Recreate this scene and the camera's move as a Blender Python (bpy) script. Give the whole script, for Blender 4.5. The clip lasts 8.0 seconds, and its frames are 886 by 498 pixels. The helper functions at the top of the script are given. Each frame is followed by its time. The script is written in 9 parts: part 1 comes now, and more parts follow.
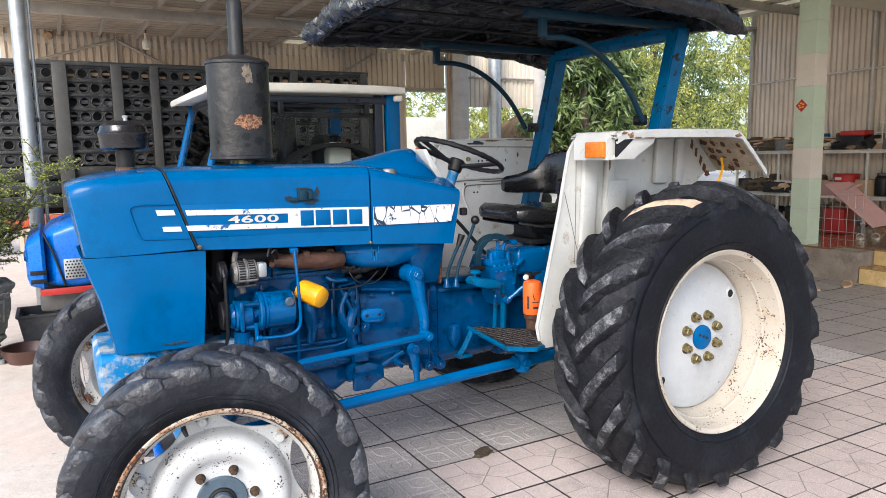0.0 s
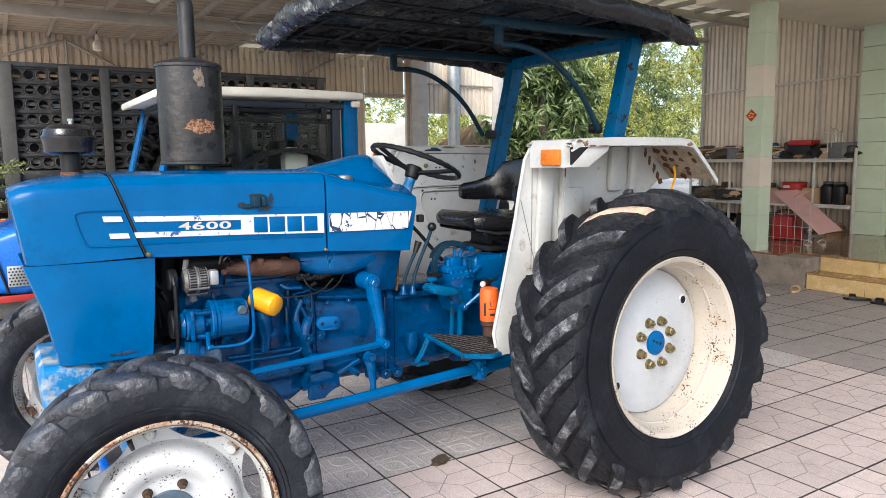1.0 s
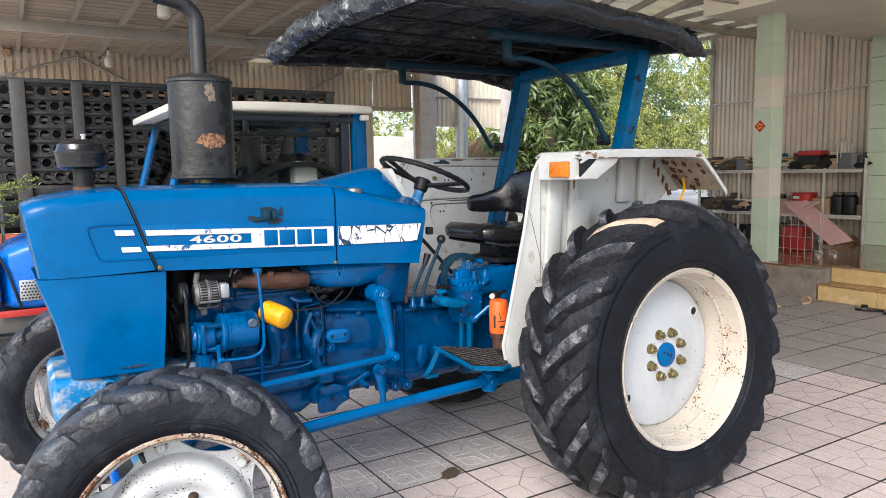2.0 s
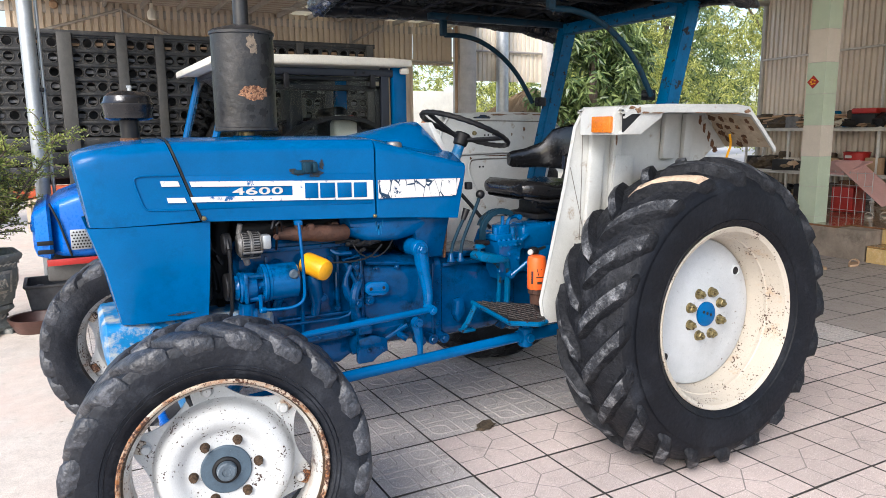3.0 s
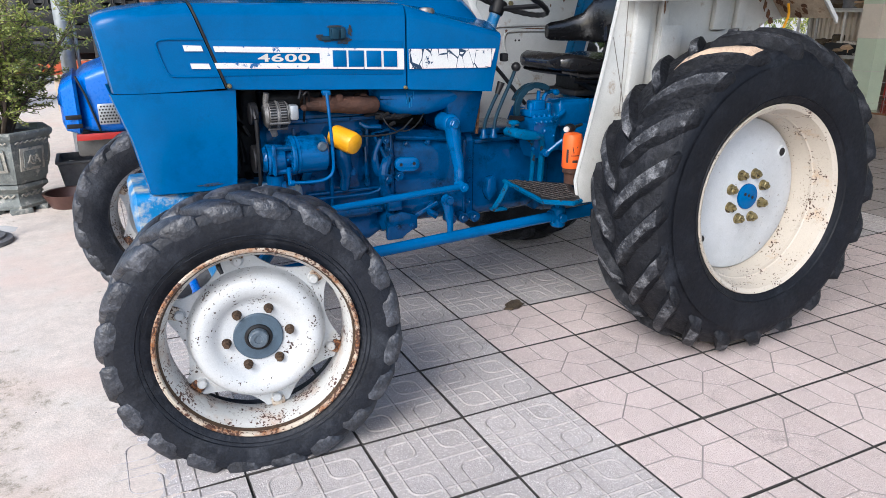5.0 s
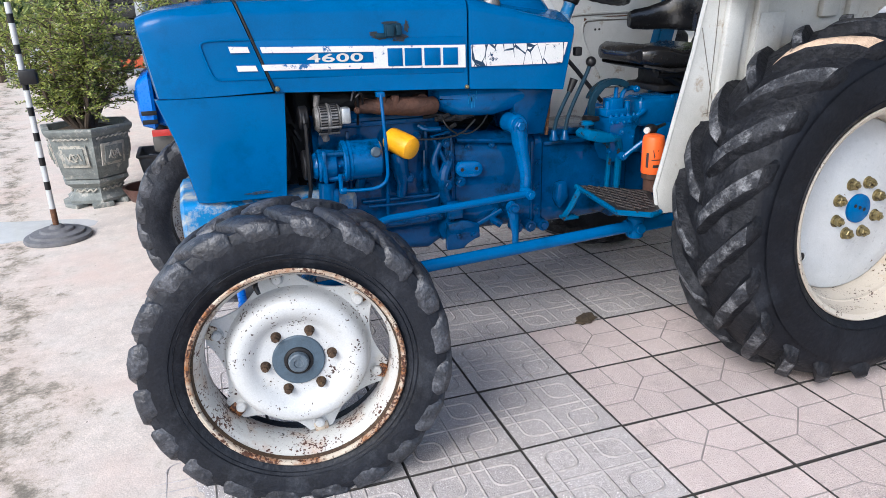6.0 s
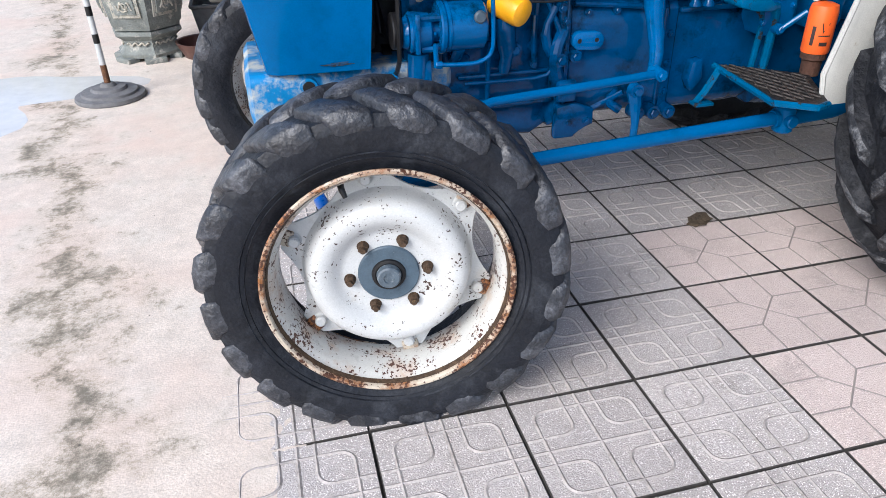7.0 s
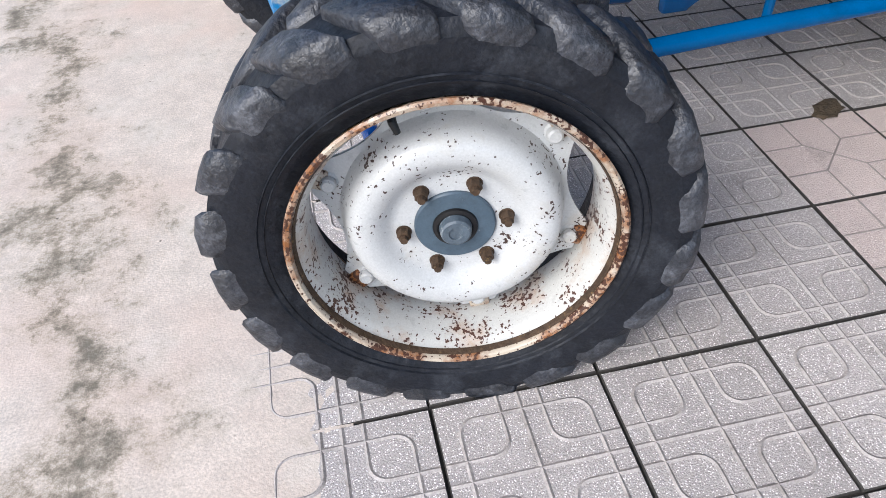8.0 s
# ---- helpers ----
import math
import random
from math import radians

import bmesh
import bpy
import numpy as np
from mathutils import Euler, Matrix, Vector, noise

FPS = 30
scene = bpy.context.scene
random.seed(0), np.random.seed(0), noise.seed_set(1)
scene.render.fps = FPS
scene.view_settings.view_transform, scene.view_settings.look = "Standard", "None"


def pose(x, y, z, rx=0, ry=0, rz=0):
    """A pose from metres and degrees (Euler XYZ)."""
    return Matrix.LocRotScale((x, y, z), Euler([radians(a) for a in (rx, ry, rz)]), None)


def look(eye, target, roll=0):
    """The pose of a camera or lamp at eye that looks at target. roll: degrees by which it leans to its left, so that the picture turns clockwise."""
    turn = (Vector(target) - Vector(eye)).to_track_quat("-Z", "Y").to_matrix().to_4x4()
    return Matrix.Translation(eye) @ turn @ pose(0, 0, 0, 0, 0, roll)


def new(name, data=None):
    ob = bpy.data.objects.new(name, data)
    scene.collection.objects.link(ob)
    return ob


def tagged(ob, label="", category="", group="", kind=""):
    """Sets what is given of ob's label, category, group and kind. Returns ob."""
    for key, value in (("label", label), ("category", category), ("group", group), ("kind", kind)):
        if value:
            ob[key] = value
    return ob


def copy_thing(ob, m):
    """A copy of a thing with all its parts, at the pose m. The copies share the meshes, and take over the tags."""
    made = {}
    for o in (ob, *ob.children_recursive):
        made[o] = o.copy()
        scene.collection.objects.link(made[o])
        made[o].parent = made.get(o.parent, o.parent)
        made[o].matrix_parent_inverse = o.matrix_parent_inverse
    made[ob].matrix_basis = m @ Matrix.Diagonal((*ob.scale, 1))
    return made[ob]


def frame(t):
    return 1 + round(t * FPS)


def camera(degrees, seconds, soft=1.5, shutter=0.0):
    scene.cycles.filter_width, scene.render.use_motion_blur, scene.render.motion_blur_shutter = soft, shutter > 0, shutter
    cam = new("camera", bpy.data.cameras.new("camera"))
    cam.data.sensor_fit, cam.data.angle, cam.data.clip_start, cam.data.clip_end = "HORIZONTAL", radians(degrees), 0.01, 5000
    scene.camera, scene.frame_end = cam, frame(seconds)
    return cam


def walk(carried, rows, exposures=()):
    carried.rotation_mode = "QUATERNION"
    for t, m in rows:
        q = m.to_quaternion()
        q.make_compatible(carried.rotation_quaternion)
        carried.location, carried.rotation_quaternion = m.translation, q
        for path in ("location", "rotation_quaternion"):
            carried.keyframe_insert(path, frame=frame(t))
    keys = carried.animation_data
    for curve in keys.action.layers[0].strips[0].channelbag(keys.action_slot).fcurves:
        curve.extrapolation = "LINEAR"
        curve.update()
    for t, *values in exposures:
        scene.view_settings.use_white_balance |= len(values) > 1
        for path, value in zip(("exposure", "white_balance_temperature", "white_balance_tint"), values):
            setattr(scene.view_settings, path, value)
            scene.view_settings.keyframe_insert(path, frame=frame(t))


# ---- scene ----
cam = camera(63.9, 8.0, 0.7)
PATH = [
    (0, (0.17, 0.268, 1.52), (1.124, 2.005, 1.252), -1.1),
    (0.3, (0.174, 0.273, 1.52), (1.149, 2.0, 1.257), -1.1),
    (0.5, (0.176, 0.272, 1.523), (1.17, 1.987, 1.262), -1.0),
    (0.8, (0.184, 0.274, 1.525), (1.209, 1.972, 1.267), -0.9),
    (1, (0.19, 0.274, 1.522), (1.243, 1.956, 1.269), -0.7),
    (2.3, (0.181, 0.269, 1.522), (1.195, 1.979, 1.308), -1.1),
    (2.5, (0.179, 0.268, 1.522), (1.165, 1.993, 1.293), -1.1),
    (2.8, (0.176, 0.269, 1.51), (1.133, 2.004, 1.241), -1.0),
    (3, (0.178, 0.268, 1.515), (1.111, 2.004, 1.178), -0.6),
    (3.2, (0.183, 0.276, 1.506), (1.095, 2.007, 1.092), -0.3),
    (3.5, (0.179, 0.281, 1.487), (1.075, 2.002, 1.002), 0.1),
    (3.7, (0.172, 0.289, 1.484), (1.063, 1.998, 0.948), 0.3),
    (4, (0.17, 0.294, 1.472), (1.048, 1.99, 0.877), 0.5),
    (4.2, (0.171, 0.304, 1.477), (1.042, 1.991, 0.849), 0.6),
    (5.3, (0.228, 0.344, 1.44), (1.009, 2.068, 0.795), -0.6),
    (5.5, (0.283, 0.383, 1.449), (1.018, 2.124, 0.793), -0.9),
    (5.8, (0.366, 0.455, 1.487), (1.008, 2.227, 0.816), -1.4),
    (6, (0.384, 0.507, 1.48), (0.98, 2.292, 0.803), -1.6),
    (6.2, (0.375, 0.574, 1.471), (0.944, 2.359, 0.77), -1.4),
    (6.5, (0.358, 0.72, 1.47), (0.865, 2.481, 0.669), -1.2),
    (6.8, (0.331, 0.857, 1.455), (0.784, 2.562, 0.513), -1.0),
    (7, (0.335, 0.948, 1.435), (0.747, 2.614, 0.407), -1.1),
    (7.2, (0.365, 1.042, 1.418), (0.724, 2.662, 0.301), -1.6),
    (7.5, (0.403, 1.222, 1.393), (0.701, 2.751, 0.138), -2.4),
    (7.8, (0.401, 1.368, 1.373), (0.653, 2.833, 0.035), -3.5),
    (8, (0.369, 1.473, 1.359), (0.613, 2.899, -0.021), -3.6),
]
walk(cam, [(t, look(eye, target, roll)) for t, eye, target, roll in PATH], exposures=[(0.0, 0.74, 6200, 10), (2.5, 0.76, 6200, 10), (4.0, 0.61, 6100, 10), (5.5, 0.51, 5900, 10), (7.0, 0.54, 5980, 10), (8.0, 0.38, 6020, 10)])

# world and daylight: bright hazy sky, open to the west and south
world = bpy.data.worlds.new("sky")
scene.world = world
world.use_nodes = True
wn = world.node_tree.nodes
sky = wn.new("ShaderNodeTexSky")
sky.sky_type = "NISHITA"
sky.sun_disc = False
sky.sun_elevation = radians(38)
sky.sun_rotation = radians(231)
sky.air_density = 1.0
sky.dust_density = 2.5
sky.ozone_density = 1.0
wn["Background"].inputs["Strength"].default_value = 0.205
world.node_tree.links.new(sky.outputs[0], wn["Background"].inputs["Color"])
sun_data = bpy.data.lights.new("sun", "SUN")
sun_data.energy = 2.0
sun_data.angle = radians(28)
sun_data.color = (1.0, 0.98, 0.95)
sun = new("sun", sun_data)
sun.matrix_world = look((-25, -20, 25), (0, 0, 0))


# ---- materials ----
def mat(name, color, rough=0.5, metal=0.0, vary=0.15, scale=6.0, bump=0.1, bump_scale=60.0, wear=None, wear_at=0.62,
        wear_scale=9.0, wear_rough=0.8, coat=0.0, spec=0.5, wear_soft=0.04, fine=0.08, fine_scale=240.0, shift=False):
    """Principled surface with two scales of variation and, if asked, patches of wear of another colour; shift: no two objects alike."""
    m = bpy.data.materials.new(name)
    m.use_nodes = True
    nt = m.node_tree
    n, ln = nt.nodes, nt.links
    b = n["Principled BSDF"]
    tc = n.new("ShaderNodeTexCoord")
    where = tc.outputs["Object"]
    if shift:
        info = n.new("ShaderNodeObjectInfo")
        far_off = n.new("ShaderNodeVectorMath")
        far_off.operation = "MULTIPLY_ADD"
        ln.new(info.outputs["Random"], far_off.inputs[0])
        far_off.inputs[1].default_value = (37.0, 23.0, 51.0)
        ln.new(where, far_off.inputs[2])
        where = far_off.outputs[0]
    n1 = n.new("ShaderNodeTexNoise")
    n1.inputs["Scale"].default_value = scale
    n1.inputs["Detail"].default_value = 10
    n1.inputs["Roughness"].default_value = 0.72
    ln.new(where, n1.inputs["Vector"])
    n2 = n.new("ShaderNodeTexNoise")
    n2.inputs["Scale"].default_value = bump_scale
    n2.inputs["Detail"].default_value = 4
    ln.new(where, n2.inputs["Vector"])
    ramp = n.new("ShaderNodeMapRange")
    ramp.inputs["From Min"].default_value, ramp.inputs["From Max"].default_value = 0.3, 0.7
    ramp.inputs["To Min"].default_value, ramp.inputs["To Max"].default_value = 1 - vary, 1 + vary
    ln.new(n1.outputs["Fac"], ramp.inputs["Value"])
    mul = n.new("ShaderNodeMix")
    mul.data_type, mul.blend_type = "RGBA", "MULTIPLY"
    mul.inputs["Factor"].default_value = 1.0
    mul.inputs["A"].default_value = (*color, 1)
    ln.new(ramp.outputs[0], mul.inputs["B"])
    col = mul.outputs["Result"]
    rv = n.new("ShaderNodeMapRange")
    rv.inputs["From Min"].default_value, rv.inputs["From Max"].default_value = 0.3, 0.7
    rv.inputs["To Min"].default_value, rv.inputs["To Max"].default_value = max(rough - 0.08, 0.02), min(rough + 0.1, 1)
    ln.new(n2.outputs["Fac"], rv.inputs["Value"])
    rgh = rv.outputs[0]
    if wear:
        n3 = n.new("ShaderNodeTexNoise")
        n3.inputs["Scale"].default_value = wear_scale
        n3.inputs["Detail"].default_value = 9
        n3.inputs["Roughness"].default_value = 0.72
        ln.new(where, n3.inputs["Vector"])
        wr = n.new("ShaderNodeMapRange")
        wr.inputs["From Min"].default_value, wr.inputs["From Max"].default_value = wear_at, wear_at + wear_soft
        ln.new(n3.outputs["Fac"], wr.inputs["Value"])
        wm = n.new("ShaderNodeMix")
        wm.data_type = "RGBA"
        ln.new(wr.outputs[0], wm.inputs["Factor"])
        ln.new(col, wm.inputs["A"])
        wm.inputs["B"].default_value = (*wear, 1)
        col = wm.outputs["Result"]
        rm = n.new("ShaderNodeMix")
        ln.new(wr.outputs[0], rm.inputs["Factor"])
        ln.new(rgh, rm.inputs["A"])
        rm.inputs["B"].default_value = wear_rough
        rgh = rm.outputs["Result"]
    if fine:
        n4 = n.new("ShaderNodeTexNoise")
        n4.inputs["Scale"].default_value = fine_scale
        n4.inputs["Detail"].default_value = 3
        n4.inputs["Roughness"].default_value = 0.7
        ln.new(where, n4.inputs["Vector"])
        fr = n.new("ShaderNodeMapRange")
        fr.inputs["From Min"].default_value, fr.inputs["From Max"].default_value = 0.32, 0.68
        fr.inputs["To Min"].default_value, fr.inputs["To Max"].default_value = 1 - fine, 1 + fine
        ln.new(n4.outputs["Fac"], fr.inputs["Value"])
        fm = n.new("ShaderNodeMix")
        fm.data_type, fm.blend_type = "RGBA", "MULTIPLY"
        fm.inputs["Factor"].default_value = 1.0
        ln.new(col, fm.inputs["A"])
        ln.new(fr.outputs[0], fm.inputs["B"])
        col = fm.outputs["Result"]
    ln.new(col, b.inputs["Base Color"])
    ln.new(rgh, b.inputs["Roughness"])
    b.inputs["Metallic"].default_value = metal
    b.inputs["Coat Weight"].default_value = coat
    b.inputs["Specular IOR Level"].default_value = spec
    if bump:
        bp = n.new("ShaderNodeBump")
        bp.inputs["Strength"].default_value = bump
        bp.inputs["Distance"].default_value = 0.01
        ln.new(n2.outputs["Fac"], bp.inputs["Height"])
        ln.new(bp.outputs[0], b.inputs["Normal"])
    return m


BLUE = mat("blue_paint", (0.0, 0.088, 0.255), 0.15, vary=0.16, scale=3, bump=0.03, bump_scale=25, wear=(0.0, 0.058, 0.165), wear_at=0.56, wear_scale=4, wear_soft=0.2, spec=0.15, wear_rough=0.3, fine=0.06)
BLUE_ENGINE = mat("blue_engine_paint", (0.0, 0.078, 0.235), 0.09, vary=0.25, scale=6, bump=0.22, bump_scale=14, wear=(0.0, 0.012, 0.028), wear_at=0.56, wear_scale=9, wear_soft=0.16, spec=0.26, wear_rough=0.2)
BLUE_OLD = mat("chipped_blue_paint", (0.0, 0.080, 0.19), 0.35, vary=0.3, scale=9, bump=0.15, bump_scale=50, wear=(0.022, 0.018, 0.017), wear_at=0.57, wear_scale=20, wear_soft=0.03, spec=0.15)
BLUE_FADED = mat("faded_blue_paint", (0.006, 0.15, 0.36), 0.4, vary=0.25, scale=8, bump=0.2, bump_scale=40, wear=(0.34, 0.36, 0.35), wear_at=0.48, wear_scale=9, wear_soft=0.12, spec=0.2)
BLUE2 = mat("bright_blue_paint", (0.002, 0.12, 0.50), 0.3, vary=0.1, scale=4, bump=0.02, spec=0.4)
WHITE = mat("white_paint", (0.50, 0.50, 0.475), 0.42, vary=0.12, scale=5, bump=0.06, bump_scale=40, wear=(0.30, 0.17, 0.07), wear_at=0.60, wear_scale=12, wear_soft=0.1)
WHITE_RIM = mat("white_rim_paint", (0.455, 0.47, 0.478), 0.33, vary=0.12, scale=5, bump=0.05, bump_scale=50, wear=(0.10, 0.05, 0.025), wear_at=0.655, wear_scale=30, wear_soft=0.02, spec=0.3)
RUSTY = mat("brown_rust", (0.10, 0.045, 0.022), 0.85, vary=0.4, scale=20, bump=0.4, bump_scale=90, wear=(0.22, 0.10, 0.035), wear_at=0.55, wear_scale=60)
MANIFOLD = mat("rusty_manifold", (0.062, 0.026, 0.015), 0.8, vary=0.5, scale=14, bump=0.5, bump_scale=70, wear=(0.022, 0.014, 0.012), wear_at=0.50, wear_scale=9, wear_soft=0.2)
NUT_RUST = mat("brown_rusty_nut", (0.060, 0.036, 0.020), 0.7, 0.3, vary=0.5, scale=40, bump=0.3, bump_scale=120, wear=(0.20, 0.13, 0.055), wear_at=0.58, wear_scale=70, wear_soft=0.1)
RUBBER = mat("black_rubber", (0.026, 0.028, 0.033), 0.6, vary=0.5, scale=22, bump=1.0, bump_scale=60, wear=(0.27, 0.275, 0.285), wear_at=0.49, wear_scale=14, wear_soft=0.24, spec=0.25, wear_rough=0.85, fine=0.45, fine_scale=160, shift=True)
RUBBER_SIDE = mat("black_rubber_sidewall", (0.0048, 0.0058, 0.0088), 0.55, vary=0.4, scale=8, bump=0.35, bump_scale=50, wear=(0.026, 0.030, 0.038), wear_at=0.52, wear_scale=6, wear_soft=0.25, spec=0.2, fine=0.32, fine_scale=150, shift=True)
RUBBER_WALL = mat("dusty_grey_sidewall", (0.0080, 0.0098, 0.0145), 0.5, vary=0.4, scale=8, bump=0.4, bump_scale=50, wear=(0.050, 0.056, 0.068), wear_at=0.50, wear_scale=6, wear_soft=0.28, spec=0.3, fine=0.35, fine_scale=150, shift=True)
BLACK = mat("black_plastic", (0.008, 0.008, 0.009), 0.4, vary=0.2, bump=0.1, spec=0.35)
DARK = mat("dark_iron", (0.011, 0.011, 0.012), 0.55, vary=0.3, bump=0.2, spec=0.3)
SOOT = mat("sooty_black_steel", (0.017, 0.017, 0.018), 0.34, vary=0.5, scale=7, bump=0.25, bump_scale=40, wear=(0.060, 0.055, 0.051), wear_at=0.54, wear_scale=6, wear_soft=0.2, spec=0.45, fine=0.35)
VINYL = mat("black_vinyl", (0.010, 0.010, 0.011), 0.2, vary=0.2, bump=0.12, bump_scale=60, spec=0.6, fine=0.15)
# black plastic; the pale flecks are sky sheen on its creases, painted as colour
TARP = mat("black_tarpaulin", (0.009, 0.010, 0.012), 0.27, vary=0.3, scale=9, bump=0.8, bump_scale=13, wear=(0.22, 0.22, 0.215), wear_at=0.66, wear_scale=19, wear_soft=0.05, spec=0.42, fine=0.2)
TARP_SHEEN = mat("creased_tarpaulin_painted_sheen", (0.045, 0.050, 0.056), 0.26, vary=0.5, scale=9, bump=1.0, bump_scale=16, wear=(0.50, 0.50, 0.49), wear_at=0.555, wear_scale=13, wear_soft=0.10, spec=0.45, fine=0.25, wear_rough=0.4)
STEEL = mat("galvanised_steel", (0.42, 0.44, 0.45), 0.42, 0.7, vary=0.2, scale=12, bump=0.08)
GREY_HUB = mat("grey_hub_paint", (0.055, 0.085, 0.115), 0.5, vary=0.25, scale=20, bump=0.2, wear=(0.20, 0.21, 0.21), wear_at=0.63, wear_scale=30)
ALU = mat("cast_aluminium", (0.17, 0.165, 0.16), 0.45, 0.5, vary=0.5, scale=20, bump=0.3, fine=0.3)
BRASS = mat("zinc_yellow_nut", (0.22, 0.18, 0.085), 0.4, 0.6, vary=0.5, scale=40, bump=0.2, wear=(0.05, 0.038, 0.025), wear_at=0.52, wear_scale=60, wear_soft=0.1)
YELLOW = mat("yellow_paint", (0.80, 0.37, 0.008), 0.35, vary=0.10, bump=0.03)
ORANGE = mat("orange_paint", (0.80, 0.125, 0.02), 0.38, vary=0.10, bump=0.03)
AMBER = mat("amber_lens", (0.66, 0.17, 0.006), 0.2, vary=0.25, scale=40, bump=0.4, bump_scale=150, wear=(0.22, 0.07, 0.01), wear_at=0.58, wear_scale=40, wear_soft=0.1, coat=0.4)
RED = mat("red_paint", (0.36, 0.018, 0.014), 0.4, vary=0.2)
CONCRETE = mat("pale_concrete", (0.52, 0.47, 0.42), 0.85, vary=0.2, scale=1.6, bump=0.25, bump_scale=70, wear=(0.25, 0.24, 0.21), wear_at=0.60, wear_scale=1.3, wear_soft=0.22)
GROUT = mat("dark_joint", (0.040, 0.036, 0.032), 0.9, vary=0.5, scale=15, bump=0.3)
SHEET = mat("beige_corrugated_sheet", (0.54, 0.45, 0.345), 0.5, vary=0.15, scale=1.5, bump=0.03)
ROOF_SHEET = mat("roof_sheet", (0.36, 0.31, 0.25), 0.34, vary=0.25, scale=1.2, bump=0.03, spec=0.5)
ROOF_STEEL = mat("roof_steel", (0.34, 0.315, 0.275), 0.45, 0.1, vary=0.2, scale=5)
HUB_CAP = mat("scraped_hub_cap", (0.075, 0.10, 0.125), 0.45, vary=0.3, scale=25, bump=0.3, bump_scale=90, wear=(0.30, 0.32, 0.33), wear_at=0.57, wear_scale=38, wear_soft=0.08)
# dark teal; on canopy beams and hoops it stands in for their lack of light
BLUE_TEAL = mat("teal_paint_with_shade", (0.005, 0.026, 0.045), 0.45, vary=0.3, scale=9, bump=0.15, bump_scale=50, wear=(0.02, 0.018, 0.017), wear_at=0.58, wear_scale=16, wear_soft=0.04, spec=0.2)
MUD = mat("dried_tan_mud", (0.52, 0.38, 0.27), 0.9, vary=0.3, scale=30, bump=0.6, bump_scale=80, wear=(0.08, 0.075, 0.07), wear_at=0.58, wear_scale=14, wear_soft=0.06)
RUBBER_GROOVE = mat("dusty_rubber_groove", (0.010, 0.011, 0.014), 0.6, vary=0.5, scale=20, bump=0.8, bump_scale=60, wear=(0.062, 0.064, 0.071), wear_at=0.51, wear_scale=12, wear_soft=0.28, spec=0.2, fine=0.4, shift=True)

RUBBER_FRONT = mat("scuffed_blue_grey_rubber", (0.020, 0.0225, 0.029), 0.46, vary=0.5, scale=14, bump=0.9, bump_scale=42, wear=(0.148, 0.157, 0.180), wear_at=0.50, wear_scale=9, wear_soft=0.32, spec=0.6, wear_rough=0.55, fine=0.4, fine_scale=150, shift=True)
# oily grime, and the shade of the engine's recesses painted in as darker blue
BLUE_BLOCK = mat("oily_shaded_block_paint", (0.0, 0.042, 0.132), 0.08, vary=0.35, scale=6, bump=0.30, bump_scale=15, wear=(0.0, 0.004, 0.009), wear_at=0.51, wear_scale=7, wear_soft=0.16, spec=0.22, wear_rough=0.18)

def speckled(name, color, dots, rough, stain, vary=0.12, dot_scale=170.0, tint=0.08):
    """Terrazzo: small pale chips in a coloured ground, soft dirt, each piece a little different."""
    m = mat(name, color, rough, vary=vary, scale=3.5, bump=0.42, bump_scale=210, wear=stain, wear_at=0.56, wear_scale=4.2, wear_soft=0.20, fine=0.38, fine_scale=330)
    nt = m.node_tree
    n, ln = nt.nodes, nt.links
    b = n["Principled BSDF"]
    src = b.inputs["Base Color"].links[0].from_socket
    tc = n.new("ShaderNodeNewGeometry")
    vo = n.new("ShaderNodeTexVoronoi")
    vo.inputs["Scale"].default_value = dot_scale
    ln.new(tc.outputs["Position"], vo.inputs["Vector"])
    mr = n.new("ShaderNodeMapRange")
    mr.inputs["From Min"].default_value, mr.inputs["From Max"].default_value = 0.30, 0.22
    ln.new(vo.outputs["Distance"], mr.inputs["Value"])
    mx = n.new("ShaderNodeMix")
    mx.data_type = "RGBA"
    ln.new(mr.outputs[0], mx.inputs["Factor"])
    ln.new(src, mx.inputs["A"])
    mx.inputs["B"].default_value = (*dots, 1)
    oi = n.new("ShaderNodeObjectInfo")
    rr = n.new("ShaderNodeMapRange")
    rr.inputs["To Min"].default_value, rr.inputs["To Max"].default_value = 1 - tint, 1 + tint
    ln.new(oi.outputs["Random"], rr.inputs["Value"])
    ml = n.new("ShaderNodeMix")
    ml.data_type, ml.blend_type = "RGBA", "MULTIPLY"
    ml.inputs["Factor"].default_value = 1.0
    ln.new(mx.outputs["Result"], ml.inputs["A"])
    ln.new(rr.outputs[0], ml.inputs["B"])
    ln.new(ml.outputs["Result"], b.inputs["Base Color"])
    for nd in n:
        if nd.bl_idname == "ShaderNodeTexNoise":
            for lk in list(nd.inputs["Vector"].links):
                ln.remove(lk)
            ln.new(tc.outputs["Position"], nd.inputs["Vector"])
    return m


TILE_GREY = speckled("grey_terrazzo_tile", (0.435, 0.398, 0.380), (0.95, 0.91, 0.89), 0.62, (0.25, 0.225, 0.205))
TILE_PINK = speckled("pinkish_terrazzo_tile", (0.545, 0.453, 0.42), (0.86, 0.78, 0.745), 0.62, (0.28, 0.235, 0.215))
# far floor: dirt plus the weaker light there, both put into a darker colour
TILE_FAR = speckled("dirty_shaded_terrazzo_tile", (0.29, 0.255, 0.235), (0.45, 0.41, 0.385), 0.6, (0.17, 0.15, 0.135))
TILE_RIDGE = mat("worn_tile_ridge", (0.39, 0.355, 0.335), 0.6, vary=0.3, scale=8, bump=0.1, wear=(0.17, 0.152, 0.14), wear_at=0.53, wear_scale=4, wear_soft=0.12, fine=0.25)
TILE_LINE = mat("dirty_tile_groove", (0.27, 0.235, 0.215), 0.8, vary=0.25, scale=8, bump=0.1)


